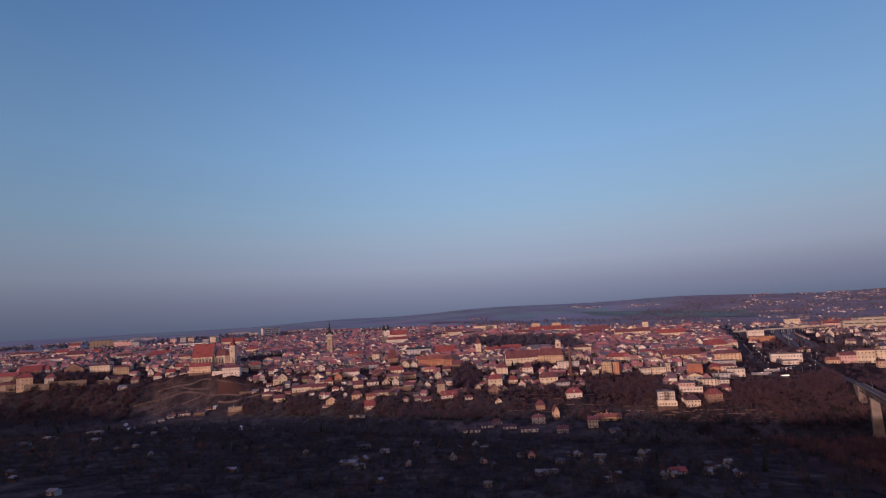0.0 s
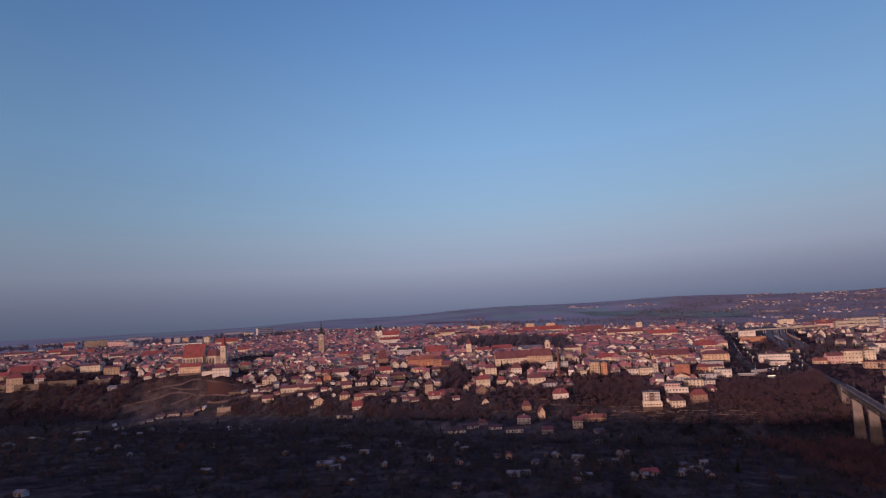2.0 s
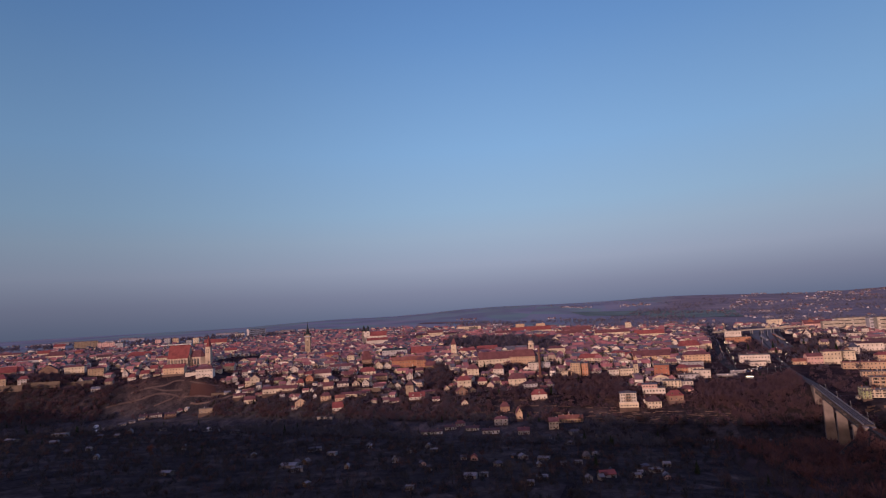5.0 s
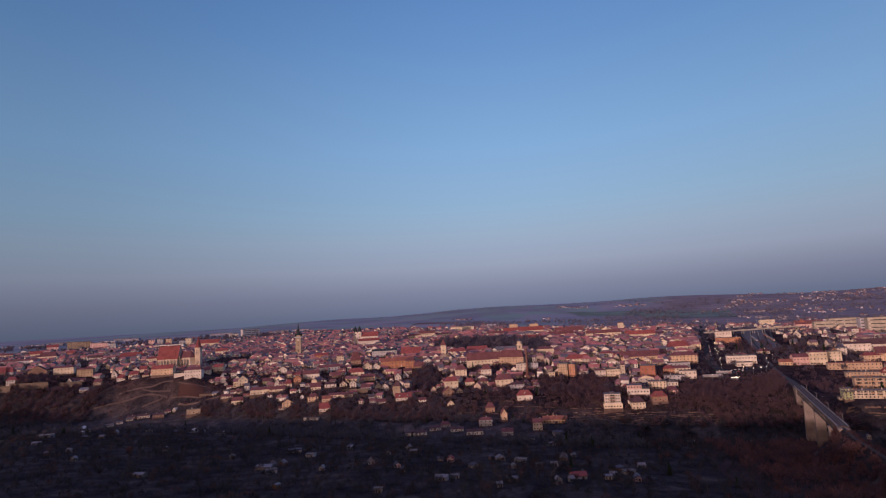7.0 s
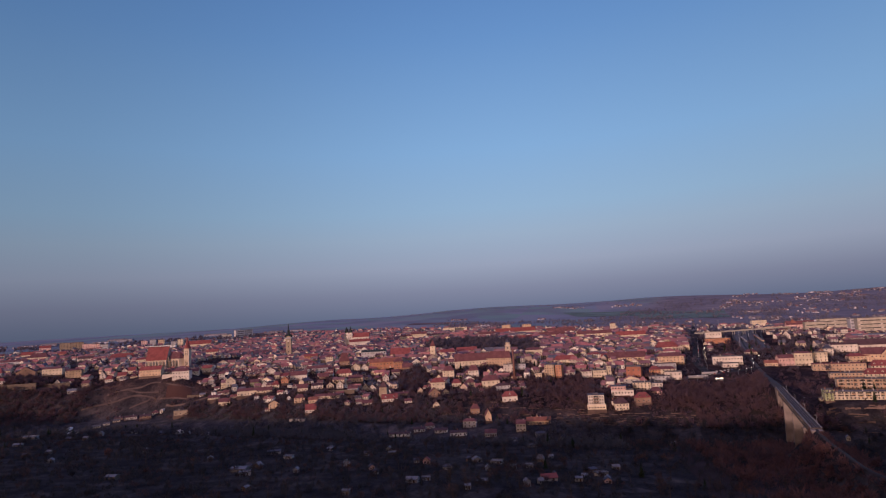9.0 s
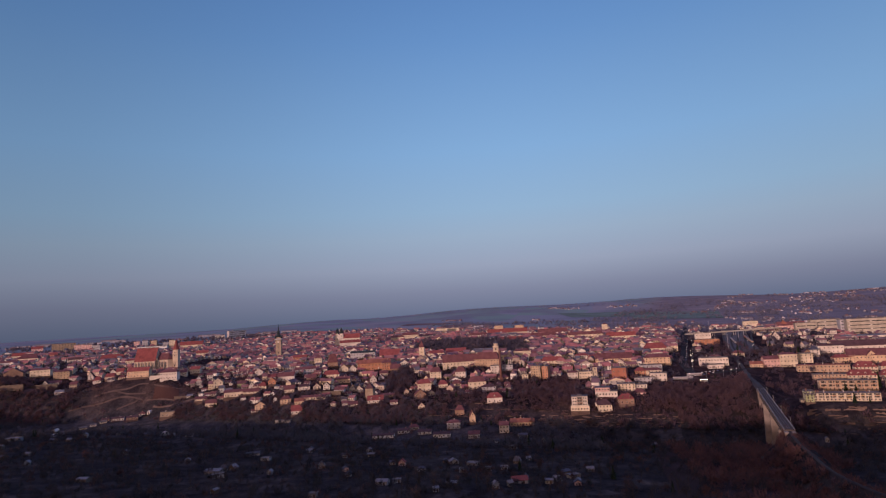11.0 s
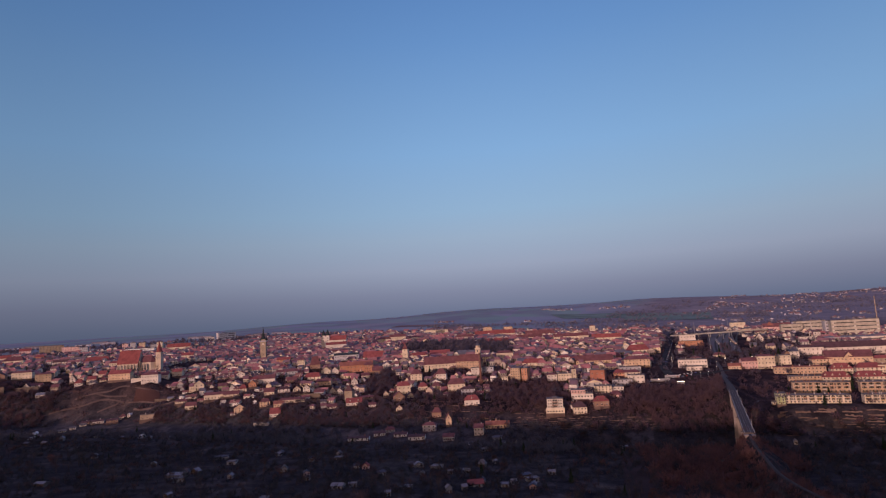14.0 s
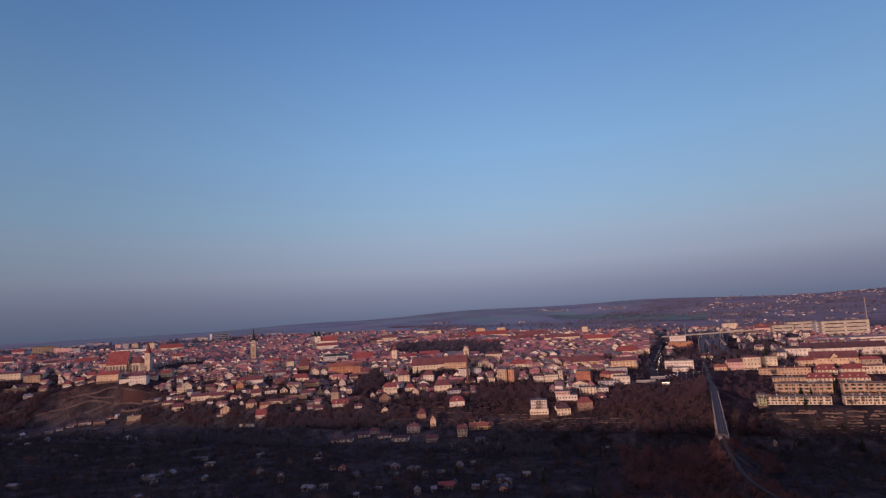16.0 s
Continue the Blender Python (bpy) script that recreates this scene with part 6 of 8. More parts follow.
def strip(name, points, w, lift, mat, label, category, z_of=None, kind="structure", skirt=9.0):
    """A road, path or embankment along a smooth line of plan points, lying on the ground."""
    line, verts, faces = [], [], []
    pts = [Vector(p) for p in points]
    for i in range(len(pts) - 1):
        p0, p1, p2, p3 = pts[max(0, i - 1)], pts[i], pts[i + 1], pts[min(len(pts) - 1, i + 2)]
        for k in range(8):
            t = k / 8
            line.append(0.5 * ((2 * p1) + (p2 - p0) * t + (2 * p0 - 5 * p1 + 4 * p2 - p3) * t * t + (3 * p1 - p0 - 3 * p2 + p3) * t ** 3))
    line.append(pts[-1])
    for i, p in enumerate(line):
        d = (line[min(i + 1, len(line) - 1)] - line[max(i - 1, 0)]).to_2d().normalized()
        side = Vector((-d.y, d.x))
        for sx in (-1, -0.5, 0.5, 1):
            q = p.to_2d() + side * sx * w / 2
            z = (z_of(q.x, q.y) if z_of else height(q.x, q.y)) + lift
            if abs(sx) == 1:
                z -= max(0.6, lift + 0.6) if not z_of else skirt
                q += side * sx * (0.8 if not z_of else skirt)
            verts.append((q.x, q.y, z))
    for i in range(len(line) - 1):
        for k in range(3):
            faces.append((i * 4 + k, i * 4 + k + 1, i * 4 + 5 + k, i * 4 + 4 + k)[::-1])
    return tagged(new(name, mesh(name, verts, faces, [mat])), label, category, kind=kind)


M_PATH = varied("trodden_path", [(0, (0.090, 0.062, 0.053)), (1, (0.130, 0.090, 0.075))], constant=False, scale=0.3)
SOUTH_LINE = [(321, 416), (307, 381), (297, 350), (290, 328), (286, 308), (285, 283), (287, 250), (294, 215)]
NORTH_LINE = [(401.5, 607), (415, 640), (428, 672), (446, 720), (470, 775)]


def rail_level(x, y):
    """Level of the line north of the viaduct: a bank that meets the rising ground."""
    return max(height(x, y), 48.9 - max(0, y - 613) * 0.02)


strip("railway_embankment", SOUTH_LINE, 4, -0.7, M_GROUND, "grassy railway bank beyond the viaduct", "railway bank", z_of=lambda x, y: 48.0, skirt=18.0)
strip("railway_line", SOUTH_LINE, 1.4, 0.0, M_OLD_BALLAST, "ballasted single railway track", "railway", z_of=lambda x, y: 48.0, skirt=0.5)
strip("railway_line", NORTH_LINE + [(510, 880), (560, 1000), (620, 1150), (700, 1330), (820, 1560)], 6, 0.35, M_BALLAST, "ballasted railway line leading to the station", "railway", z_of=rail_level, skirt=1.2)
strip("station_yard", [(575, 985), (608, 1060), (655, 1170), (708, 1290), (770, 1425)], 78, 0.15, M_YARD, "pale gravelled station yard under the tracks", "station yard")
for k in range(4):
    strip("station_track", [(560 + k * 12, 985 + k * 4), (600 + k * 13, 1080), (650 + k * 14, 1190), (705 + k * 14, 1300), (770 + k * 14, 1420)], 4.5, 0.4, M_OLD_BALLAST, "parallel ballasted station track", "railway")
strip("street", [(405, 780), (420, 850), (452, 930), (505, 1060), (575, 1240), (640, 1400), (720, 1600)], 16, 0.4, M_ASPHALT, "dark asphalt street that runs through the town", "road")
strip("street", [(300, 765), (350, 770), (405, 780), (455, 785), (520, 800), (600, 790)], 10, 0.4, M_ASPHALT, "asphalt street along the station forecourt", "road")
strip("path", [(-518, 921), (-506, 924), (-476, 926), (-460, 929), (-443, 932), (-430, 932)], 2.0, 0.3, M_PATH, "pale footpath climbing across the grassy church hill", "path")
strip("path", [(-487, 937), (-471, 940), (-453, 941), (-435, 942), (-419, 947), (-405, 947)], 2.0, 0.3, M_PATH, "pale track winding up to the church", "path")
strip("path", [(-457, 941), (-436, 936), (-417, 935), (-399, 935)], 1.4, 0.3, M_PATH, "trodden footpath winding below the church", "path")
strip("path", [(-394, 943), (-365, 930), (-343, 931)], 1.2, 0.3, M_PATH, "trodden footpath along a hillside terrace", "path")
strip("path", [(-430, 932), (-410, 929), (-384, 922), (-340, 905)], 1.4, 0.3, M_PATH, "trodden footpath across the open hillside", "path")
strip("path", [(-440, 918), (-425, 923), (-415, 926), (-411, 931)], 1.8, 0.3, M_PATH, "pale track climbing from the lower houses", "path")
strip("path", [(-379, 912), (-345, 897), (-332, 897), (-319, 896), (-301, 896)], 2.0, 0.3, M_PATH, "pale track between the hillside gardens", "path")
strip("road", [(-620, 830), (-520, 850), (-440, 872), (-380, 866), (-300, 852), (-230, 838), (-160, 800), (-60, 770)], 6, 0.3, M_ASPHALT, "narrow road along the valley floor", "road")


def coach(x, y, turn, mat, label):
    """A passenger coach standing in the station: body, roof, window band, bogies."""
    root = new("train_coach")
    root.matrix_basis = pose(x, y, height(x, y) + 0.55, 0, 0, turn)
    part("body", Shell().box(-12, 12, -1.45, 1.45, 1.0, 3.3).mesh("body", [mat]), root)
    part("roof", Shell().add([(-12.1, -1.5, 3.3), (12.1, -1.5, 3.3), (12.1, -0.8, 3.95), (-12.1, -0.8, 3.95), (-12.1, 0.8, 3.95), (12.1, 0.8, 3.95), (12.1, 1.5, 3.3), (-12.1, 1.5, 3.3)],
                             [(0, 1, 2, 3), (3, 2, 5, 4), (4, 5, 6, 7), (0, 3, 4, 7), (1, 6, 5, 2)]).mesh("roof", [TILE["pale"]]), root, "rounded grey roof")
    for sy in (-1.48, 1.48):
        part("window_band", Shell().box(-11, 11, sy - 0.03, sy + 0.03, 2.1, 2.9).mesh("window_band", [M_GLASS]), root, "dark band of windows")
    for sx in (-8, 8):
        part("bogie", Shell().box(sx - 1.6, sx + 1.6, -1.1, 1.1, 0.0, 1.0).mesh("bogie", [M_ASPHALT]), root)
    return tagged(root, label, "train coach", "train standing in the station")


for i in range(6):
    coach(656 + i * 9.4, 1120 + i * 24.2, 68.1, PLASTER["yellow"] if i < 4 else PLASTER["rust"], "yellow passenger coach on a station track" if i < 4 else "red passenger coach on a station track")
for i in range(4):
    coach(627 + i * 9.4, 1125 + i * 24.2, 68.1, PLASTER["grey"], "grey goods coach on a station track")


def overpass():
    root = new("road_overpass")
    a, b = Vector((600, 1286, 71.5)), Vector((830, 1332, 68.5))
    way = b - a
    n_len = way.length
    root.matrix_basis = pose(a.x, a.y, a.z, 0, 0, math.degrees(math.atan2(way.y, way.x)))
    part("deck", Shell().box(0, n_len, -6, 6, -1.3, 0).mesh("deck", [PLASTER["concrete"]]), root)
    for sy in (-6, 6):
        part("parapet", Shell().box(0, n_len, sy - 0.2, sy + 0.2, 0, 1.1).mesh("parapet", [PLASTER["concrete"]]), root)
    for i in range(9):
        for sy in (-3.2, 3.2):
            part("pillar", Shell().ring(10, [(0.55, -18), (0.55, -1.3)], 0, True, Matrix.Translation((n_len * (i + 0.5) / 9, sy, 0))).mesh("pillar", [PLASTER["concrete"]]), root)
    return tagged(root, "pale concrete road bridge over the station tracks", "bridge")


overpass()


def mast(x, y, h, label="tall slim grey light mast beside the tracks", mat=None):
    root = new("light_mast")
    root.matrix_basis = pose(x, y, height(x, y))
    part("pole", Shell().ring(8, [(0.45, -1), (0.22, h)]).mesh("pole", [mat or M_METAL]), root)
    part("head", Shell().box(-1.6, 1.6, -0.4, 0.4, h, h + 0.8).mesh("head", [mat or M_METAL]), root)
    return tagged(root, label, "light mast", group="tall light masts")


for x, y, h in ((640, 1262, 34), (560, 1010, 30), (735, 1310, 38), (690, 1240, 32), (770, 1340, 34)):
    mast(x, y, h)
mast(-585, 838, 34, "tall slim dark grey pole standing in the valley", M_GIRDER)


def wooden_pole(x, y, h):
    root = new("wooden_pole")
    root.matrix_basis = pose(x, y, height(x, y))
    part("post", Shell().ring(7, [(0.20, -1), (0.13, h)]).mesh("post", [M_BARK]), root)
    part("crossarm", Shell().box(-0.9, 0.9, -0.07, 0.07, h - 0.8, h - 0.62).mesh("crossarm", [M_BARK]), root)
    return tagged(root, "slim wooden line pole among garden plots", "pole", "wooden line poles")


for x, y, h in ((-107, 404, 12), (-40, 520, 10), (95, 470, 10), (196, 420, 10), (250, 520, 10)):
    wooden_pole(x, y, h)


def tower_crane(x, y, h, jib):
    """A slim lattice crane: mast of four legs with braces, jib and counter-jib."""
    root = new("tower_crane")
    root.matrix_basis = pose(x, y, height(x, y), 0, 0, 12)
    m = Shell()
    for sx in (-0.8, 0.8):
        for sy in (-0.8, 0.8):
            m.box(sx - 0.16, sx + 0.16, sy - 0.16, sy + 0.16, -1, h)
    for k in range(int(h / 2.5)):
        m.box(-0.8, 0.8, -0.88, -0.72, k * 2.5, k * 2.5 + 0.2)
        m.box(-0.88, -0.72, -0.8, 0.8, k * 2.5, k * 2.5 + 0.2)
    part("mast", m.mesh("mast", [TILE["red"]]), root)
    part("jib", Shell().box(-jib * 0.3, jib, -0.5, -0.3, h, h + 0.35).box(-jib * 0.3, jib, 0.3, 0.5, h, h + 0.35).box(-jib * 0.3, jib * 0.9, -0.12, 0.12, h + 1.1, h + 1.35).mesh("jib", [TILE["red"]]), root)
    part("counterweight", Shell().box(-jib * 0.3, -jib * 0.2, -0.6, 0.6, h - 1.6, h).mesh("counterweight", [PLASTER["grey"]]), root)
    return tagged(root, "red lattice tower crane behind the roofs", "crane")


tower_crane(-90, 1420, 34, 16)

M_LAMP, n_, l_, b_ = material("lit_lamp", 0.4)
b_.inputs["Base Color"].default_value = (0.9, 0.8, 0.6, 1)
b_.inputs["Emission Color"].default_value = (1.0, 0.78, 0.50, 1)
b_.inputs["Emission Strength"].default_value = 7


def street_lamp(x, y):
    root = new("street_lamp")
    root.matrix_basis = pose(x, y, height(x, y))
    part("pole", Shell().ring(6, [(0.14, -0.5), (0.09, 7)]).mesh("pole", [M_METAL]), root)
    part("arm", Shell().box(-0.06, 0.06, -1.4, 0, 6.9, 7.05).mesh("arm", [M_METAL]), root)
    part("lamp_head", Shell().box(-0.28, 0.28, -1.75, -1.15, 6.70, 6.90).mesh("lamp_head", [M_LAMP]), root, "glowing lamp head")
    return tagged(root, "lit street lamp with a glowing head", "street lamp", group="lit street lamps")


for i in range(5):
    street_lamp(378 + i * 17, 752 + (i % 2) * 14 + i * 3)
for i in range(6):
    street_lamp(412 + i * 13, 800 + i * 33)
street_lamp(455, 768)
for i in range(5):
    street_lamp(430 + i * 31, 842 + i * 76)
for x, y in ((436, 764), (470, 792), (486, 826), (512, 858), (530, 905), (548, 948), (603, 1015), (640, 1105), (535, 799), (558, 871)):
    street_lamp(x, y)


def bus_shelter(x, y, w, lit=False):
    root = new("bus_shelter")
    root.matrix_basis = pose(x, y, height(x, y), 0, 0, -14)
    part("roof", Shell().box(-w / 2, w / 2, -2, 2, 3.2, 3.6).mesh("roof", [PLASTER["white"]]), root, "flat white roof")
    part("fascia", Shell().box(-w / 2, w / 2, -2.12, -2.0, 3.22, 3.5).mesh("fascia", [M_LAMP if lit else PLASTER["white"]]), root, "lit sign band" if lit else "")
    for i in range(5):
        sx = -w / 2 + 0.3 + (w - 0.6) * i / 4
        part("post", Shell().box(sx - 0.1, sx + 0.1, -1.8, -1.6, -1, 3.2).mesh("post", [M_METAL]), root)
    part("back_wall", Shell().box(-w / 2, w / 2, 1.8, 2, -1, 3.2).mesh("back_wall", [PLASTER["grey"]]), root)
    return tagged(root, "long flat-roofed bus shelter" + (" with a lit sign band" if lit else " with white roof"), "bus shelter")


bus_shelter(402, 744, 9, True)
bus_shelter(384, 764, 24)
bus_shelter(404, 776, 18)


def parked_car(x, y, turn, mat):
    root = new("car")
    root.matrix_basis = pose(x, y, height(x, y) + 0.42, 0, 0, turn)
    body = Shell().box(-2.1, 2.1, -0.85, 0.85, 0.2, 0.85)
    part("body", body.mesh("body", [mat]), root)
    part("cabin", Shell().add([(-1.3, -0.8, 0.85), (1.1, -0.8, 0.85), (1.1, 0.8, 0.85), (-1.3, 0.8, 0.85), (-0.9, -0.65, 1.4), (0.6, -0.65, 1.4), (0.6, 0.65, 1.4), (-0.9, 0.65, 1.4)],
                              [(4, 5, 6, 7), (0, 1, 5, 4), (1, 2, 6, 5), (2, 3, 7, 6), (3, 0, 4, 7)]).mesh("cabin", [M_GLASS]), root, "dark glazed cabin")
    wheel = Shell().ring(10, [(0.32, -0.1), (0.32, 0.1)], 0, True, Matrix.Rotation(math.pi / 2, 4, "X")).mesh("wheel", [M_ASPHALT])
    for sx in (-1.3, 1.3):
        for sy in (-0.82, 0.82):
            part("wheel", wheel, root, "", pose(sx, sy, 0.32))
    return tagged(root, "small car parked on the forecourt", "car", group="parked cars")


CAR_PAINT = varied("car_paint", steps((0.6, 0.6, 0.6), (0.05, 0.05, 0.06), (0.35, 0.05, 0.04), (0.08, 0.12, 0.3), (0.7, 0.68, 0.62)), rough=0.35, dirt=0.1)
for i in range(10):
    parked_car(372 + i * 6.5, 768 + i * 1.4, 76, CAR_PAINT)


def villa_with_loggia():
    """White three-storey villa: flat roof, brown loggia in the middle bay, wider ground-floor terrace."""
    x, y, z = 233, 684, 25.3
    root = new("villa")
    root.matrix_basis = pose(x, y, z, 0, 0, -12) @ Matrix.Diagonal((0.94, 0.94, 0.84, 1))
    white = PLASTER["white"]
    part("wall", Shell().box(-9.5, 9.5, -6, 6, 5.5, 18.5).mesh("wall", [white]), root)
    part("terrace", Shell().box(-11, 11, -9.5, 6, 0, 5.5).box(-11, 11, -9.5, -9.2, 5.5, 6.4).mesh("terrace", [PLASTER["cream"]]), root, "wider cream ground floor with a terrace")
    part("plinth", Shell().box(-11.2, 11.2, -9.8, 6, -9, 0).mesh("plinth", [M_STONE]), root, "rough brown retaining wall")
    part("roof", Shell().box(-10.1, 10.1, -6.6, 6.6, 18.5, 18.9).box(-3, 3, -2, 3, 18.9, 20.6).mesh("roof", [TILE["flat"]]), root, "flat grey roof")
    part("loggia", Shell().box(-3.4, 3.4, -6.5, -6.0, 7.0, 7.5).box(-3.4, 3.4, -7.2, -6.0, 9.6, 10.0).box(-3.4, 3.4, -7.2, -7.0, 10.0, 11.0).box(-3.4, 3.4, -7.2, -6.0, 13.6, 14.0)
         .box(-3.4, 3.4, -7.2, -7.0, 14.0, 15.0).box(-3.4, -3.1, -7.2, -6.0, 7.0, 17.5).box(3.1, 3.4, -7.2, -6.0, 7.0, 17.5).mesh("loggia", [PLASTER["brown"]]), root, "brown timber loggia")
    for r in range(3):
        for c in (-7.4, -4.8, 4.8, 7.4):
            part("window", WINDOW, root, "", pose(c, -6, 8.0 + r * 4.1) @ Matrix.Diagonal((1.5, 1, 2.0, 1)))
        for c in (-3, 1.5):
            part("window", WINDOW, root, "", pose(9.5, c, 8.0 + r * 4.1, 0, 0, 90) @ Matrix.Diagonal((1.4, 1, 2.0, 1)))
        part("window", WINDOW, root, "", pose(0, -6, 8.2 + r * 4.1) @ Matrix.Diagonal((5.6, 1, 2.4, 1)))
    for c in range(6):
        part("window", WINDOW, root, "", pose(-8.6 + c * 3.4, -9.5, 2.6) @ Matrix.Diagonal((1.9, 1, 2.0, 1)))
    return tagged(root, "white three-storey hillside villa with a brown timber loggia", "villa")


def terrace_block():
    """White two-storey block with a pink upper floor and a dark panel for the shaded arcade below."""
    root = new("hillside_block")
    root.matrix_basis = pose(269, 703, 33.5, 0, 0, -14)
    part("wall", Shell().box(-12.5, 12.5, -6, 6, -4, 8.5).mesh("wall", [PLASTER["white"]]), root)
    part("upper_floor", Shell().box(-12.5, 4, -6.1, 5.6, 8.5, 13).mesh("upper_floor", [PLASTER["pink"]]), root, "pink upper floor")
    part("roof", Shell().box(-13, 4.5, -6.6, 6, 13, 13.4).mesh("roof", [TILE["flat"]]), root, "flat grey roof")
    part("roof_terrace", Shell().box(4, 12.8, -6.3, 6.3, 8.5, 8.9).box(4, 12.8, -6.3, -6.1, 8.9, 9.8).mesh("roof_terrace", [TILE["flat"]]), root)
    # no opening here: a thin panel carries the arcade's shade as colour
    part("arcade", Shell().box(-10, 8, -6.08, -5.9, -1.0, 2.4).mesh("arcade", [TILE["dark"]]), root, "dark panel for the shaded arcade opening")
    for c in range(7):
        part("window", WINDOW, root, "", pose(-10.6 + c * 3.5, -6, 5.6) @ Matrix.Diagonal((1.7, 1, 1.8, 1)))
    for c in range(5):
        part("window", WINDOW, root, "", pose(-10.6 + c * 3.3, -6.1, 10.8) @ Matrix.Diagonal((1.7, 1, 1.7, 1)))
    for c in (-3, 2):
        part("window", WINDOW, root, "", pose(12.5, c, 5.6, 0, 0, 90) @ Matrix.Diagonal((1.5, 1, 1.8, 1)))
    return tagged(root, "white hillside block with a pink upper floor and flat roof", "building")


villa_with_loggia()
terrace_block()



for i in range(14):
    parked_car(430 + i * 11.5, 868 + i * 28, 68, CAR_PAINT)
for i in range(8):
    parked_car(408 + i * 5.4, 786 + i * 0.6, 80, CAR_PAINT)


# ---- the rest of the town ----
TAKEN = [(o.matrix_basis.translation.x, o.matrix_basis.translation.y) for o in scene.objects if o.parent is None and o.type == "EMPTY"]
GRID = {}
for p in TAKEN:
    GRID.setdefault((int(p[0] // 40), int(p[1] // 40)), []).append((*p, 9.0))


def clear(x, y, near=13.0, yard=30.0):
    """True where no building stands close by and no front yard, on the south side, is built over; landmarks keep deeper yards."""
    gx, gy = int(x // 40), int(y // 40)
    for i in (-1, 0, 1):
        for j in (-1, 0, 1):
            for px, py, more in GRID.get((gx + i, gy + j), ()):
                if abs(px - x) < near and -near < py - y < yard + more:
                    return False
    return True


def park(x, y):
    return (x - 125) ** 2 / 115 ** 2 + (y - 1205) ** 2 / 118 ** 2 < 1 or (x - 203) ** 2 / 32 ** 2 + (y - 1120) ** 2 / 75 ** 2 < 1


def wooded(x, y):
    """Slopes, parks and open ground without houses."""
    u = (y - toe(x)) / 1.077
    if u < 20 or (-520 < x < -330 and u < 66) or (x < -480 and u < 95):
        return True
    if 285 < x < 480 and u < 125 or 325 < x < 480 and u < 238:
        return True
    if 790 < y < 1700 and abs(x - 418 - (y - 850) * 0.41) < 13:
        return True
    if 140 < x < 245 and u < 110 and y < 790:
        return True
    if park(x, y) or (x + 385) ** 2 / 46 ** 2 + (y - 1130) ** 2 / 70 ** 2 < 1:
        return True
    if (x - 8) ** 2 / 26 ** 2 + (y - 905) ** 2 / 65 ** 2 < 1:
        return True
    if -45 < x < 285 and u < 92:
        return True
    if 165 < x < 262 and 735 < y < 838:
        return True
    if 560 < x < 640 and 905 < y < 1010 or (x - 700) ** 2 / 60 ** 2 + (y - 1090) ** 2 / 50 ** 2 < 1:
        return True
    if 480 < x < 580 and 560 < y < 570:
        return True
    rail = 470 + (y - 770) * 0.42
    if 640 < y < 1500 and rail - 60 + max(0, 900 - y) * 0.2 < x < rail + 45:
        return True
    if x > 440 and u < 60:
        return True
    return False


def station(x, y):
    """The station yard with its fan of tracks."""
    return 975 < y < 1435 and abs(x - 608 - (y - 1060) * 0.445) < 48


def reserved(x, y):
    """Ground kept free of the small houses: the flats on the terraces, the station yard and forecourt."""
    return 55 < x < 190 and 893 < y < 936 or station(x, y) or x > 415 and y < 905 or 430 < x < 640 and 905 <= y < 1000 and x < 600


def plots(u0, u1, row, pitch, seed):
    """House plots in uneven rows that follow the valley's line."""
    rng = random.Random(seed)
    u = u0
    while u < u1:
        wide = max(0.0, u - 200) * 0.85
        x = -1150.0 - wide
        while x < 1250 + wide * 0.4:
            x += pitch * rng.uniform(0.75, 1.35)
            y = toe(x) + (u + rng.uniform(-0.3, 0.3) * row + 14 * math.sin(x * 0.012 + u * 0.01)) * 1.077
            yield x, y, u, rng
        u += row


KIND = []
for w, d, hw, hr, kind, cols, rows, dormers in ((10, 8, 3.3, 3.8, "long", 3, 1, 0), (12.5, 9, 3.8, 4.2, "long", 4, 1, 1), (8, 9, 3.6, 4.4, "gable", 2, 1, 0), (10.5, 9, 4.8, 3.8, "hip", 3, 2, 0),
                                                (16, 9, 4.8, 4.4, "long", 5, 2, 2), (6.8, 7.5, 3.0, 3.6, "gable", 2, 1, 0), (12, 10, 6.2, 4.0, "hip", 4, 2, 0), (9, 7, 2.8, 3.2, "long", 2, 1, 0)):
    KIND.append(house(0, -2000, w, d, hw, hr, kind, 0, None, None, rows, cols, 1, "fw", 1, dormers, "", "house", "house", "close-set old town houses", door=False))
WORDS = {"long": "ridge roof", "gable": "gable to the street", "hip": "hipped roof"}


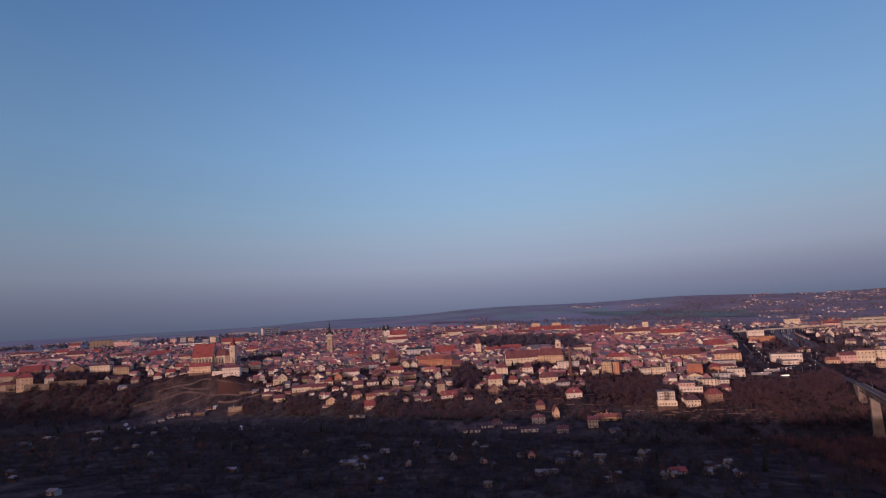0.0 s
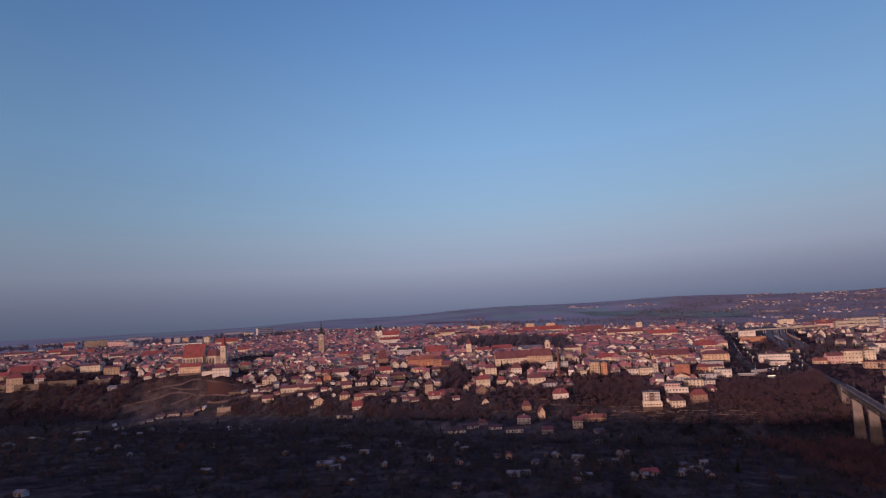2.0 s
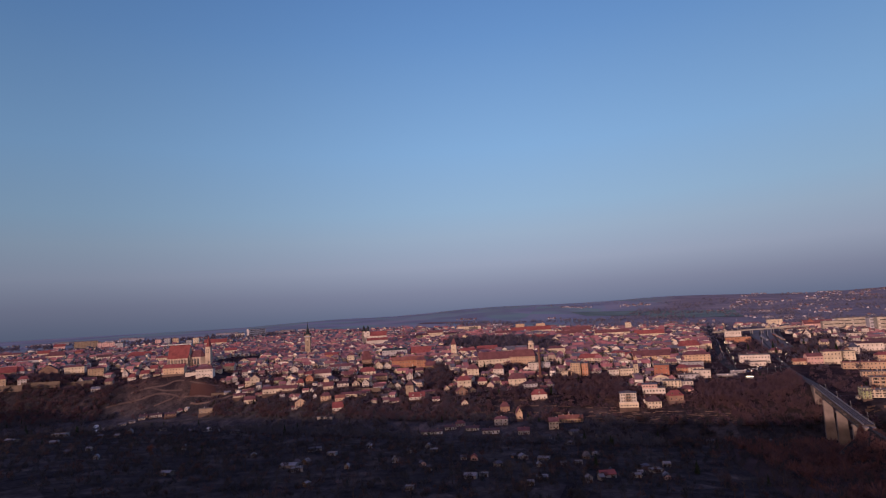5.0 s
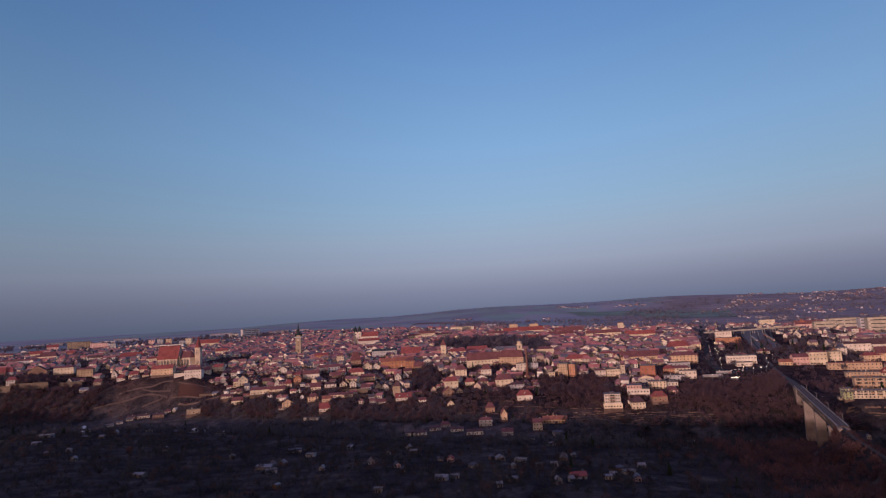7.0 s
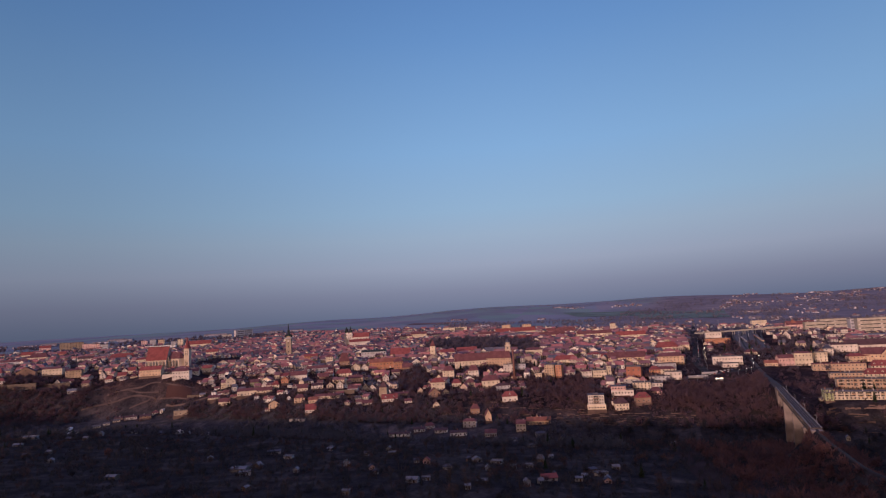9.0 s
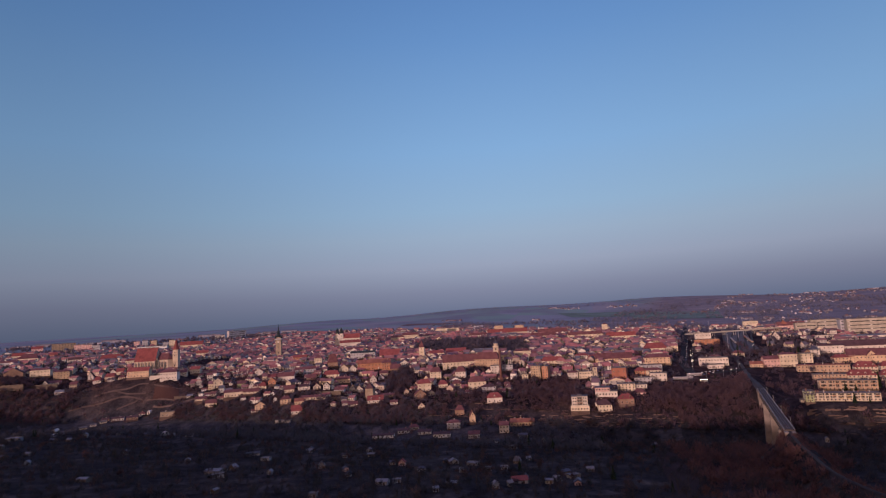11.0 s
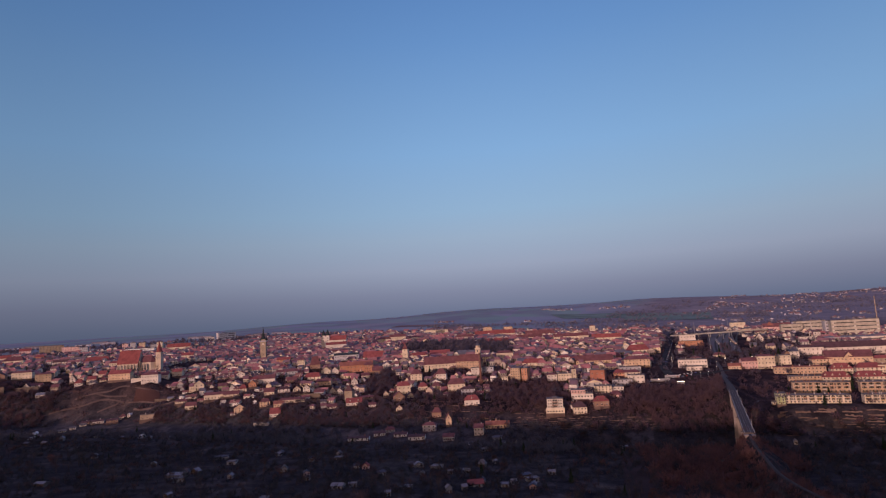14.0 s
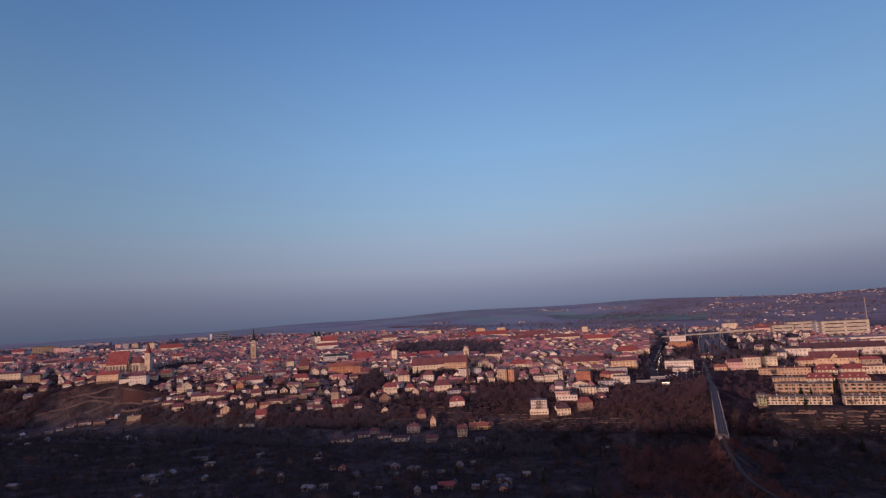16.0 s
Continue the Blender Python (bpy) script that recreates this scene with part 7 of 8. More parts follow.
def fill_near(limit):
    made, kinds = [], ("long", "long", "gable", "hip", "long", "gable", "hip", "long")
    for x, y, u, rng in plots(46, 330, 15.5, 12, 3):
        if len(made) >= limit:
            break
        if not -720 < x < 640 or wooded(x, y) or reserved(x, y) or not clear(x, y, 8.8, 15) or rng.random() < 0.08 + 0.35 * ss(150, 60, u) + 0.85 * ss(-470, -560, x):
            continue
        i = rng.choice((0, 0, 1, 1, 2, 3, 4, 4, 6, 7, 7) if u > 120 else (0, 0, 1, 1, 2, 3, 7, 7))
        az = math.degrees(math.atan2(x - 68, y))
        ob = copy_thing(KIND[i], pose(x, y, height(x, y) - 0.3, 0, 0, -0.4 * az + rng.choice((-30, -16, -8, 4, 12, 22, 72)) + rng.uniform(-6, 6)))
        s = rng.uniform(0.60, 0.86)
        ob.scale = (s * (rng.uniform(1.0, 1.55) if i in (0, 1, 4, 7) else 1.0), s * rng.uniform(0.9, 1.15), s * rng.uniform(0.82, 1.0))
        tagged(ob, ("low" if i in (5, 7) else "tall" if i in (4, 6) else "small") + " plastered old town house with tiled " + WORDS[kinds[i]])
        made.append((x, y))
        GRID.setdefault((int(x // 40), int(y // 40)), []).append((x, y, 0.0))


fill_near(176)
for ob in KIND:
    for o in (*ob.children_recursive, ob):
        bpy.data.objects.remove(o)


def far_block(s, x, y, w, d, hw, hr, kind, turn, rows, cols):
    """One far house added to a joined mesh: walls, roof and window panes."""
    m = pose(x, y, height(x, y), 0, 0, turn)
    k = len(s.v)
    f0 = len(s.f)
    wall_shell(kind, w, d, hw, hr, 4, s)
    f1 = len(s.f)
    roof_shell(kind, w, d, hw, hr, 0.4, s)
    f2 = len(s.f)
    for r in range(rows):
        for c in range(cols):
            cx, z = -w / 2 + w * (c + 0.5) / cols, hw * (r + 0.5) / rows
            q = len(s.v)
            s.v += [(cx - 0.6, -d / 2 - 0.05, z - 0.8), (cx + 0.6, -d / 2 - 0.05, z - 0.8), (cx + 0.6, -d / 2 - 0.05, z + 0.8), (cx - 0.6, -d / 2 - 0.05, z + 0.8)]
            s.f.append((q, q + 1, q + 2, q + 3))
    s.p[f0:] = [0] * (f1 - f0) + [1] * (f2 - f1) + [2] * (len(s.f) - f2)
    s.v[k:] = [tuple(m @ Vector(v)) for v in s.v[k:]]


def fill_far():
    s = Shell()
    for x, y, u, rng in plots(60, 1050, 18, 11.5, 8):
        thin = 0.10 + 0.5 * ss(480, 1000, u) + 0.56 * ss(-430, -640, x)
        if wooded(x, y) or reserved(x, y) or not clear(x, y, 8.5, 14) or abs(x - 100) > 380 + y * 0.68 or 560 < x < 930 and 900 < y < 1330 and rng.random() < 0.72 or rng.random() < thin:
            continue
        if 150 < x < 400 + (y - 800) * 0.35 and 930 < y < 1550:
            # street blocks of the newer town: tenements wall to wall, each with its own eaves height
            if clear(x, y, 10, 21):
                far_block(s, x, y, rng.choice((11, 13, 16, 20)), rng.uniform(10, 13), rng.choice((5, 6.5, 8, 9.5)), rng.uniform(3.0, 4.6), rng.choice(("long", "long", "hip", "gable")), rng.choice((-14, -10, -6, 76)) + rng.uniform(-5, 5), 3, 4)
                GRID.setdefault((int(x // 40), int(y // 40)), []).append((x, y, 0.0))
            continue
        kind = rng.choice(("long", "long", "long", "long", "gable", "hip"))
        wide = rng.choice((8, 9, 10, 12, 14, 17, 23)) * rng.uniform(0.85, 1.15) * (0.82 + 0.18 * ss(200, 420, u))
        turn = rng.choice((-30, -18, -8, 4, 12, 24, 72)) + rng.uniform(-7, 7)
        far_block(s, x, y, wide, rng.uniform(7, 10), rng.choice((3.0, 3.6, 4.4, 5.2, 6.8)) * rng.uniform(0.9, 1.1), rng.uniform(2.8, 4.6), kind, turn, 1 if wide < 9 else 2, 3)
        if rng.random() < 0.3:
            # lean-to or yard wing beside the house
            far_block(s, x + rng.uniform(-8, 8), y - rng.uniform(4, 8), rng.uniform(4, 7), rng.uniform(3.5, 5), rng.uniform(2.2, 3.0), rng.uniform(1.2, 2.4), rng.choice(("long", "gable")), turn + 90, 1, 1)
        GRID.setdefault((int(x // 40), int(y // 40)), []).append((x, y, 0.0))
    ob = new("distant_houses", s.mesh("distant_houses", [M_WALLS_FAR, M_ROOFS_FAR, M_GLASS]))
    tagged(ob, "close-packed distant town houses with red and brown roofs", "houses", kind="stuff")
    s = Shell()
    # suburbs and villages on the far slopes
    rng = random.Random(21)
    for cx, cy, rx, ry, count in ((-700, 1900, 500, 200, 60), (0, 1850, 420, 120, 60), (560, 1720, 260, 110, 70), (1000, 1500, 220, 160, 70), (1150, 1900, 300, 220, 60),
                                  (720, 3350, 80, 60, 24), (1046, 3300, 70, 60, 18), (1110, 3235, 60, 70, 12), (148, 2683, 120, 60, 14), (455, 2490, 40, 30, 4), (1178, 2615, 60, 60, 8), (1435, 2804, 150, 220, 40), (1400, 2350, 220, 260, 36),
                                  (1750, 2835, 260, 330, 90), (2120, 2978, 300, 380, 100), (2500, 3250, 260, 260, 70), (1900, 2200, 300, 300, 50), (-1500, 2000, 500, 200, 36)):
        knots = [(rng.gauss(cx, rx * 0.6), rng.gauss(cy, ry * 0.6)) for _ in range(max(1, count // 7))]
        for _ in range(count):
            kx, ky = rng.choice(knots)
            x, y = rng.gauss(kx, 24), rng.gauss(ky, 30)
            big = rng.random() < 0.05
            far_block(s, x, y, rng.uniform(18, 34) if big else rng.uniform(6, 10), rng.uniform(6, 9), rng.uniform(4, 6) if big else rng.uniform(2.4, 4.2), 1.0 if big else rng.uniform(2.4, 4.0), "flat" if big else rng.choice(("long", "gable", "hip")), rng.uniform(-50, 50), 1, 3)
    for _ in range(14):
        far_block(s, rng.uniform(-1500, -520), rng.uniform(1950, 2250), rng.uniform(35, 80), rng.uniform(20, 30), rng.uniform(5, 8), 0.8, "flat", rng.uniform(-10, 20), 1, 5)
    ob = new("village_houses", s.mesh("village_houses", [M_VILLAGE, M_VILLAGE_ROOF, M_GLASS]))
    tagged(ob, "scattered pale village houses on the far slopes", "houses", kind="stuff")


fill_far()


# ---- trees ----
def bare_tree(rng, h, spread, twigs, fine=False, limbs=9):
    """A leafless tree: tapered trunk, limbs, and a loose crown of fine twig sprays. Two shells: wood and twigs."""
    wood, crown = Shell(), Shell()
    lean = Vector((rng.uniform(-0.06, 0.06) * h, rng.uniform(-0.06, 0.06) * h, 0))

    def limb(a, b, r0, r1, sides):
        ax = (b - a).normalized()
        s = ax.orthogonal().normalized()
        t = ax.cross(s)
        v = [a + (s * math.cos(k * 2 * math.pi / sides) + t * math.sin(k * 2 * math.pi / sides)) * r0 for k in range(sides)]
        v += [b + (s * math.cos(k * 2 * math.pi / sides) + t * math.sin(k * 2 * math.pi / sides)) * r1 for k in range(sides)]
        wood.add(v, [(k, (k + 1) % sides, sides + (k + 1) % sides, sides + k) for k in range(sides)])

    fork = Vector((0, 0, h * 0.3)) + lean * 0.3
    limb(Vector((0, 0, -1)), fork, h * 0.022, h * 0.016, 6)
    limb(fork, Vector((0, 0, h * 0.85)) + lean, h * 0.016, h * 0.004, 5)
    tips = [Vector((0, 0, h * 0.85)) + lean]
    for i in range(limbs):
        s0 = fork.lerp(Vector((0, 0, h * 0.8)) + lean, rng.uniform(0, 0.75))
        a = rng.uniform(0, 2 * math.pi)
        e = s0 + Vector((math.cos(a) * spread * rng.uniform(0.5, 1.0), math.sin(a) * spread * rng.uniform(0.5, 1.0), h * rng.uniform(0.12, 0.34)))
        limb(s0, e, h * 0.008, h * 0.002, 3)
        tips += [e, s0.lerp(e, 0.6)]
    for _ in range(twigs):
        c = rng.choice(tips) + Vector((rng.gauss(0, 1), rng.gauss(0, 1), rng.gauss(0, 0.9))) * spread * 0.26
        c.z = max(c.z, h * 0.22)
        d = Vector((rng.gauss(0, 1), rng.gauss(0, 1), rng.gauss(0.7, 0.8))).normalized() * rng.uniform(0.5, 1.2) * h * (0.14 if fine else 0.12)
        w = d.cross(Vector((rng.gauss(0, 1), rng.gauss(0, 1), rng.gauss(0, 1)))).normalized() * rng.uniform(0.3, 0.8) * h * (0.0105 if fine else 0.028 if limbs > 5 else 0.034 if limbs > 3 else 0.075)
        crown.add([c - w, c + w, c + d], [(0, 1, 2)])
    return wood, crown


def fir_tree(rng, h):
    wood, crown = Shell(), Shell()
    wood.ring(6, [(h * 0.02, -1), (h * 0.006, h * 0.95)])
    for k in range(9):
        z = h * (0.10 + 0.095 * k)
        r = h * 0.20 * (1 - k / 9.6)
        for i in range(9):
            a = 2 * math.pi * (i + rng.uniform(-0.3, 0.3)) / 9 + k
            p, q = Vector((math.cos(a), math.sin(a), 0)), Vector((-math.sin(a), math.cos(a), 0))
            rr = r * rng.uniform(0.75, 1.15)
            crown.add([p * 0.1 + Vector((0, 0, z + h * 0.10)), p * rr + q * rr * 0.42 + Vector((0, 0, z)), p * rr * 1.12 + Vector((0, 0, z - h * 0.02)), p * rr - q * rr * 0.42 + Vector((0, 0, z))], [(0, 1, 2), (0, 2, 3)])
    return wood, crown


def clump(rng, h, spread, sprays):
    """A dense winter shrub or small crown: a short stem and ragged sprays that fill an uneven dome."""
    wood, crown = Shell(), Shell()
    wood.ring(3, [(h * 0.02, -0.6), (h * 0.008, h * 0.6)], 0, False)
    bulge = [rng.uniform(0.65, 1.15) for _ in range(6)]
    for _ in range(sprays):
        a, e = rng.uniform(0, 2 * math.pi), math.asin(rng.uniform(0.0, 0.98))
        r = rng.uniform(0.45, 1.0) * bulge[int(a / 1.0472) % 6]
        c = Vector((math.cos(a) * math.cos(e) * spread * r, math.sin(a) * math.cos(e) * spread * r, h * (0.16 + 0.66 * math.sin(e) * r)))
        out = Vector((math.cos(a) * math.cos(e), math.sin(a) * math.cos(e), 0.5 + math.sin(e))) + Vector((rng.gauss(0, 0.5), rng.gauss(0, 0.5), rng.gauss(0, 0.4)))
        d = out.normalized() * h * rng.uniform(0.14, 0.30)
        w = d.cross(Vector((rng.gauss(0, 1), rng.gauss(0, 1), rng.gauss(0, 1)))).normalized() * h * rng.uniform(0.018, 0.045)
        crown.add([c - w, c + w, c + d], [(0, 1, 2)])
    return wood, crown


TREE_RNG = random.Random(77)
SHAPES = ((11, 3.6), (13, 4.2), (9, 3.4), (14, 3.6), (8, 3.0))
BARE = [bare_tree(TREE_RNG, h, s, 85) for h, s in SHAPES]
LOW = [bare_tree(TREE_RNG, h, s, 66, False, 4) for h, s in SHAPES]
BUSH = [clump(TREE_RNG, h, s * 1.2, 66) for h, s in SHAPES]
FINE = [bare_tree(TREE_RNG, h, s, 240, True) for h, s in SHAPES]
FIR = [fir_tree(TREE_RNG, h) for h in (10, 14)]


def as_arrays(pair):
    out = []
    for sh in pair:
        tri = []
        for f in sh.f:
            for k in range(1, len(f) - 1):
                tri.append((f[0], f[k], f[k + 1]))
        out.append((np.array(sh.v, dtype=np.float32), np.array(tri, dtype=np.int32)))
    return out


ARR = [as_arrays(p) for p in BARE + FIR]
ARR_LOW = [as_arrays(p) for p in LOW + FIR]
ARR_BUSH = [as_arrays(p) for p in BUSH + FIR]
ARR_FINE = [as_arrays(p) for p in FINE + FIR]


def grove(name, spots, label, rng, firs=0.1, scale=(0.7, 1.2), fine=False, low=False, twigs=None, base=None, bush=False):
    """Many trees that nobody could count, joined: wood, twigs and needles."""
    vs, fs, mi, k = [], [], [], 0
    for x, y in spots:
        i = rng.randrange(len(BARE)) if rng.random() > firs else len(BARE) + rng.randrange(len(FIR))
        a, s = rng.uniform(0, 6.28), rng.uniform(*scale)
        c, n = math.cos(a) * s, math.sin(a) * s
        turn = np.array([[c, -n, 0], [n, c, 0], [0, 0, s * rng.uniform(0.85, 1.15)]], dtype=np.float32)
        at = np.array((x, y, (base or height)(x, y)), dtype=np.float32)
        for j, (v, f) in enumerate((ARR_FINE if fine else ARR_BUSH if bush else ARR_LOW if low else ARR)[i]):
            vs.append(v @ turn.T + at)
            fs.append(f + k)
            mi.append(np.full(len(f), 0 if j == 0 else (2 if i >= len(BARE) else 1), dtype=np.int32))
            k += len(v)
    v, f, m = np.concatenate(vs), np.concatenate(fs), np.concatenate(mi)
    me = bpy.data.meshes.new(name)
    me.vertices.add(len(v))
    me.vertices.foreach_set("co", v.ravel())
    me.loops.add(len(f) * 3)
    me.loops.foreach_set("vertex_index", f.ravel())
    me.polygons.add(len(f))
    me.polygons.foreach_set("loop_start", np.arange(0, len(f) * 3, 3, dtype=np.int32))
    for mat in (M_BARK, twigs or M_TWIG, M_NEEDLE):
        me.materials.append(mat)
    me.polygons.foreach_set("material_index", m)
    me.update(calc_edges=True)
    return tagged(new(name, me), label, "trees", kind="stuff")


def scatter(count, x0, x1, y0, y1, rng, keep):
    out = []
    for _ in range(count * 60):
        if len(out) >= count:
            break
        x, y = rng.uniform(x0, x1), rng.uniform(y0, y1)
        if keep(x, y, (y - toe(x)) / 1.077):
            out.append((x, y))
    return out


def patchy(x, y, s=0.012, t=0.0):
    return noise.noise((x * s, y * s, 3.1)) > t


R1 = random.Random(9)


def off_rail(x, y, room):
    """Clear of the railway line, on the viaduct and on its banks."""
    line = 321 + (y - 416) * 0.421 if y > 416 else 285 + 0.00203 * max(0.0, y - 283) ** 2
    return abs(x - line) > room


def rail_side(x, y):
    """Open ground beside the line north of the viaduct."""
    off = x - 321 - (y - 416) * 0.421
    return 604 < y < 800 and -9 < off < 56 and (off < 9 or R1.random() < 0.85)


def valley(x, y, u):
    return (-105 < u < 16 and not (-520 < x < -230 and u > -30) and not (-640 < x < -250 and R1.random() < 0.5) and not (-50 < x < 160 and -80 < u < -6 and R1.random() < 0.75)
            and off_rail(x, y, 6) and clear(x, y, 8, 18))


grove("valley_woods", scatter(2000, -800, 230, 420, 960, R1, valley), "haze-grey bare trees along the valley floor", R1, 0.03, (0.45, 0.9), bush=True, twigs=M_VALLEY)
grove("river_woods", scatter(800, 230, 720, 420, 760, R1, valley), "shade-toned bare trees along the river below the flats", R1, 0.02, (0.45, 0.9), bush=True, twigs=M_SHADE_TWIG)
grove("slope_woods", scatter(3400, -800, 900, 540, 1150, R1, lambda x, y, u: u > 0 and wooded(x, y) and not rail_side(x, y) and not (-520 < x < -330 and R1.random() < 0.95) and not (440 < x and u < 60 and R1.random() < 0.9)
      and not (330 < x < 490 and 735 < y < 900) and not (790 < y and x > 380 and R1.random() < 0.9) and (off_rail(x, y, 6) or y < 600) and not park(x, y) and not (176 < x < 326 and u < 38 and R1.random() < 0.85) and not (20 < x < 176 and u < 80 and R1.random() < 0.8) and not (176 < x < 250 and u < 70 and R1.random() < 0.5) and clear(x, y, 10, 22)), "reddish-brown bare trees on the steep slopes", R1, 0.0, (0.5, 0.9), bush=True)
grove("garden_trees", scatter(330, -600, 620, 290, 560, R1, lambda x, y, u: -440 < u < -60 and patchy(x, y, 0.014, -0.2) and off_rail(x, y, 14)), "bare fruit trees between garden plots", R1, 0.03, (0.4, 0.85), True, twigs=M_SHADE_TWIG)
grove("garden_shrubs", scatter(5100, -640, 660, 275, 800, R1, lambda x, y, u: -460 < u < -60 and patchy(x, y, 0.021, -0.38) and off_rail(x, y, 10) and clear(x, y, 4.5, 9)), "shade-toned shrubs, hedges and low fruit trees round the garden plots", R1, 0.0, (0.2, 0.6), bush=True, twigs=M_SHADE_TWIG)
grove("bank_woods", scatter(330, 180, 420, 270, 560, R1, lambda x, y, u: u < -60 and patchy(x, y, 0.02, -0.25) and 222 + (y - 300) * 0.25 < x < 305 + 0.42 * max(0.0, y - 380) and off_rail(x, y, 12)), "rust-brown bare trees beside the railway", R1, 0.0, (0.55, 0.95), bush=True, twigs=M_THICKET)


grove("east_shrubs", scatter(380, 310, 620, 285, 545, R1, lambda x, y, u: u < -40 and x > 318 + 0.42 * max(0.0, y - 380) and off_rail(x, y, 16)), "shade-toned low shrubs on the slope east of the railway", R1, 0.0, (0.3, 0.65), bush=True, twigs=M_SHADE_TWIG)


def bank_side(x, y):
    """Distance from the railway line south of the viaduct."""
    return abs(x - 285 - 0.00203 * max(0.0, y - 283) ** 2)


grove("embankment_thicket", scatter(1000, 225, 380, 225, 428, R1, lambda x, y, u: 2.0 < bank_side(x, y) < 26), "dense reddish-brown thicket on the railway bank", R1, 0.0, (0.35, 0.62), bush=True, twigs=M_THICKET, base=lambda x, y: max(height(x, y), 46.4 - bank_side(x, y)))
grove("viaduct_thicket", scatter(300, 270, 390, 400, 540, R1, lambda x, y, u: 7 < abs(x - 321 - (y - 416) * 0.421) < 36), "dense bare thicket under the viaduct", R1, 0.0, (0.6, 1.0), bush=True, twigs=M_THICKET)
grove("park_trees", scatter(620, -20, 290, 1040, 1340, R1, lambda x, y, u: park(x, y)), "tall bare trees crowded in the town park", R1, 0.0, (1.1, 1.6), bush=True, twigs=M_PARK)
grove("gully_trees", scatter(90, -25, 40, 835, 975, R1, lambda x, y, u: (x - 8) ** 2 / 22 ** 2 + (y - 905) ** 2 / 65 ** 2 < 1), "bare trees in the gully below the town", R1, 0.0, (0.6, 1.05), bush=True, twigs=M_PARK)
grove("town_trees", scatter(3700, -1150, 1000, 740, 1750, R1, lambda x, y, u: u > 22 and not rail_side(x, y) and not (-540 < x < -325 and u < 68) and not station(x, y) and clear(x, y, 6.5, 7) and R1.random() < (1.3 - u / 700 if x > 0 else 2.2 - u / 700 if x < -420 else 0.35)), "bare trees standing between the town houses", R1, 0.06, (0.4, 0.95), bush=True, twigs=M_PARK)
grove("yard_shrubs", scatter(2700, -700, 640, 640, 1000, R1, lambda x, y, u: 4 < u < 190 and not rail_side(x, y) and not (-520 < x < -330) and not (176 < x < 326 and u < 34) and not (20 < x < 176 and u < 80 and R1.random() < 0.5) and clear(x, y, 5, 6)), "leafless shrubs in the yards of the lower houses", R1, 0.05, (0.25, 0.66), bush=True)
grove("lower_slope_thicket", scatter(1100, -340, 60, 740, 900, R1, lambda x, y, u: 0 < u < 58 and clear(x, y, 6, 9)), "dark leafless thicket below the old town houses", R1, 0.02, (0.3, 0.75), bush=True, twigs=M_PARK)
HEDGE = []
for o in scene.objects:
    if o.parent is None and o.type == "EMPTY" and o.name.split(".")[0] in ("house", "town_building", "villa", "hillside_block") and 0 < o.matrix_basis.translation.y < 960:
        p = o.matrix_basis.translation
        for _ in range(6):
            HEDGE.append((p.x + R1.uniform(-10, 10), p.y - R1.uniform(6, 11)))
grove("garden_hedges", HEDGE, "ragged leafless hedges and bushes before the hillside houses", R1, 0.05, (0.18, 0.46), bush=True)
grove("ravine_woods", scatter(430, -820, -495, 860, 975, R1, lambda x, y, u: -16 < u < 66 and clear(x, y, 8, 10) and patchy(x, y, 0.016, -0.15)), "bare woods in the ravine west of the church hill", R1, 0.0, (0.5, 0.9), bush=True, twigs=M_VALLEY)
grove("station_trees", scatter(330, 540, 930, 880, 1330, R1, lambda x, y, u: clear(x, y, 7, 7) and not station(x, y)), "bare trees round the station yard", R1, 0.05, (0.5, 1.0), bush=True, twigs=M_PARK)
grove("slope_gardens", scatter(260, 40, 215, 800, 965, R1, lambda x, y, u: clear(x, y, 6, 6)), "bare trees and shrubs in the hillside gardens", R1, 0.06, (0.4, 0.9), bush=True)
grove("woodland_belt", scatter(620, -1750, -250, 1780, 1960, R1, lambda x, y, u: patchy(x, y, 0.004, -0.35)), "dark belt of bare woods behind the town", R1, 0.0, (0.8, 1.3), bush=True, twigs=M_PARK)
grove("distant_woods", scatter(2700, -1900, 2900, 1400, 3300, R1, lambda x, y, u: abs(x - 70) < y * 0.82 and (x > 230 + (y - 1500) * 0.5 or y < 1700) and R1.random() < 0.3 + 1.3 * noise.noise((x * 0.006, y * 0.004, 7.7))), "distant woods and gardens between the fields, paled for haze", R1, 0.0, (0.6, 1.1), bush=True, twigs=M_FAR_TWIG)
grove("ridge_woods", scatter(700, -500, 1450, 3350, 3950, R1, lambda x, y, u: y > 3560 - 0.12 * x), "distant woods along the crest of the ridge, blued for haze", R1, 0.0, (0.4, 0.75), bush=True, twigs=M_RIDGE)
grove("field_woods", scatter(420, 0, 820, 1880, 2300, R1, lambda x, y, u: patchy(x, y, 0.005, -0.1) and x < 900 - (y - 1880) * 0.6), "belt of woods between town and fields, paled for haze", R1, 0.0, (0.6, 1.0), bush=True, twigs=M_FAR_TWIG)
grove("hill_shrubs", scatter(260, -560, -325, 850, 990, R1, lambda x, y, u: 2 < u < 64 and clear(x, y, 6, 6) and patchy(x, y, 0.03, 0.05)), "low leafless bushes on the grassy church hill", R1, 0.0, (0.10, 0.30), bush=True)


def tree(x, y, i, s, turn, label, group="trees of the gardens"):
    root = new("tree")
    root.matrix_basis = pose(x, y, height(x, y), 0, 0, turn) @ Matrix.Diagonal((s, s, s, 1))
    part("trunk", TREE_MESH[i][0], root)
    part("crown", TREE_MESH[i][1], root)
    return tagged(root, label, "tree", group)


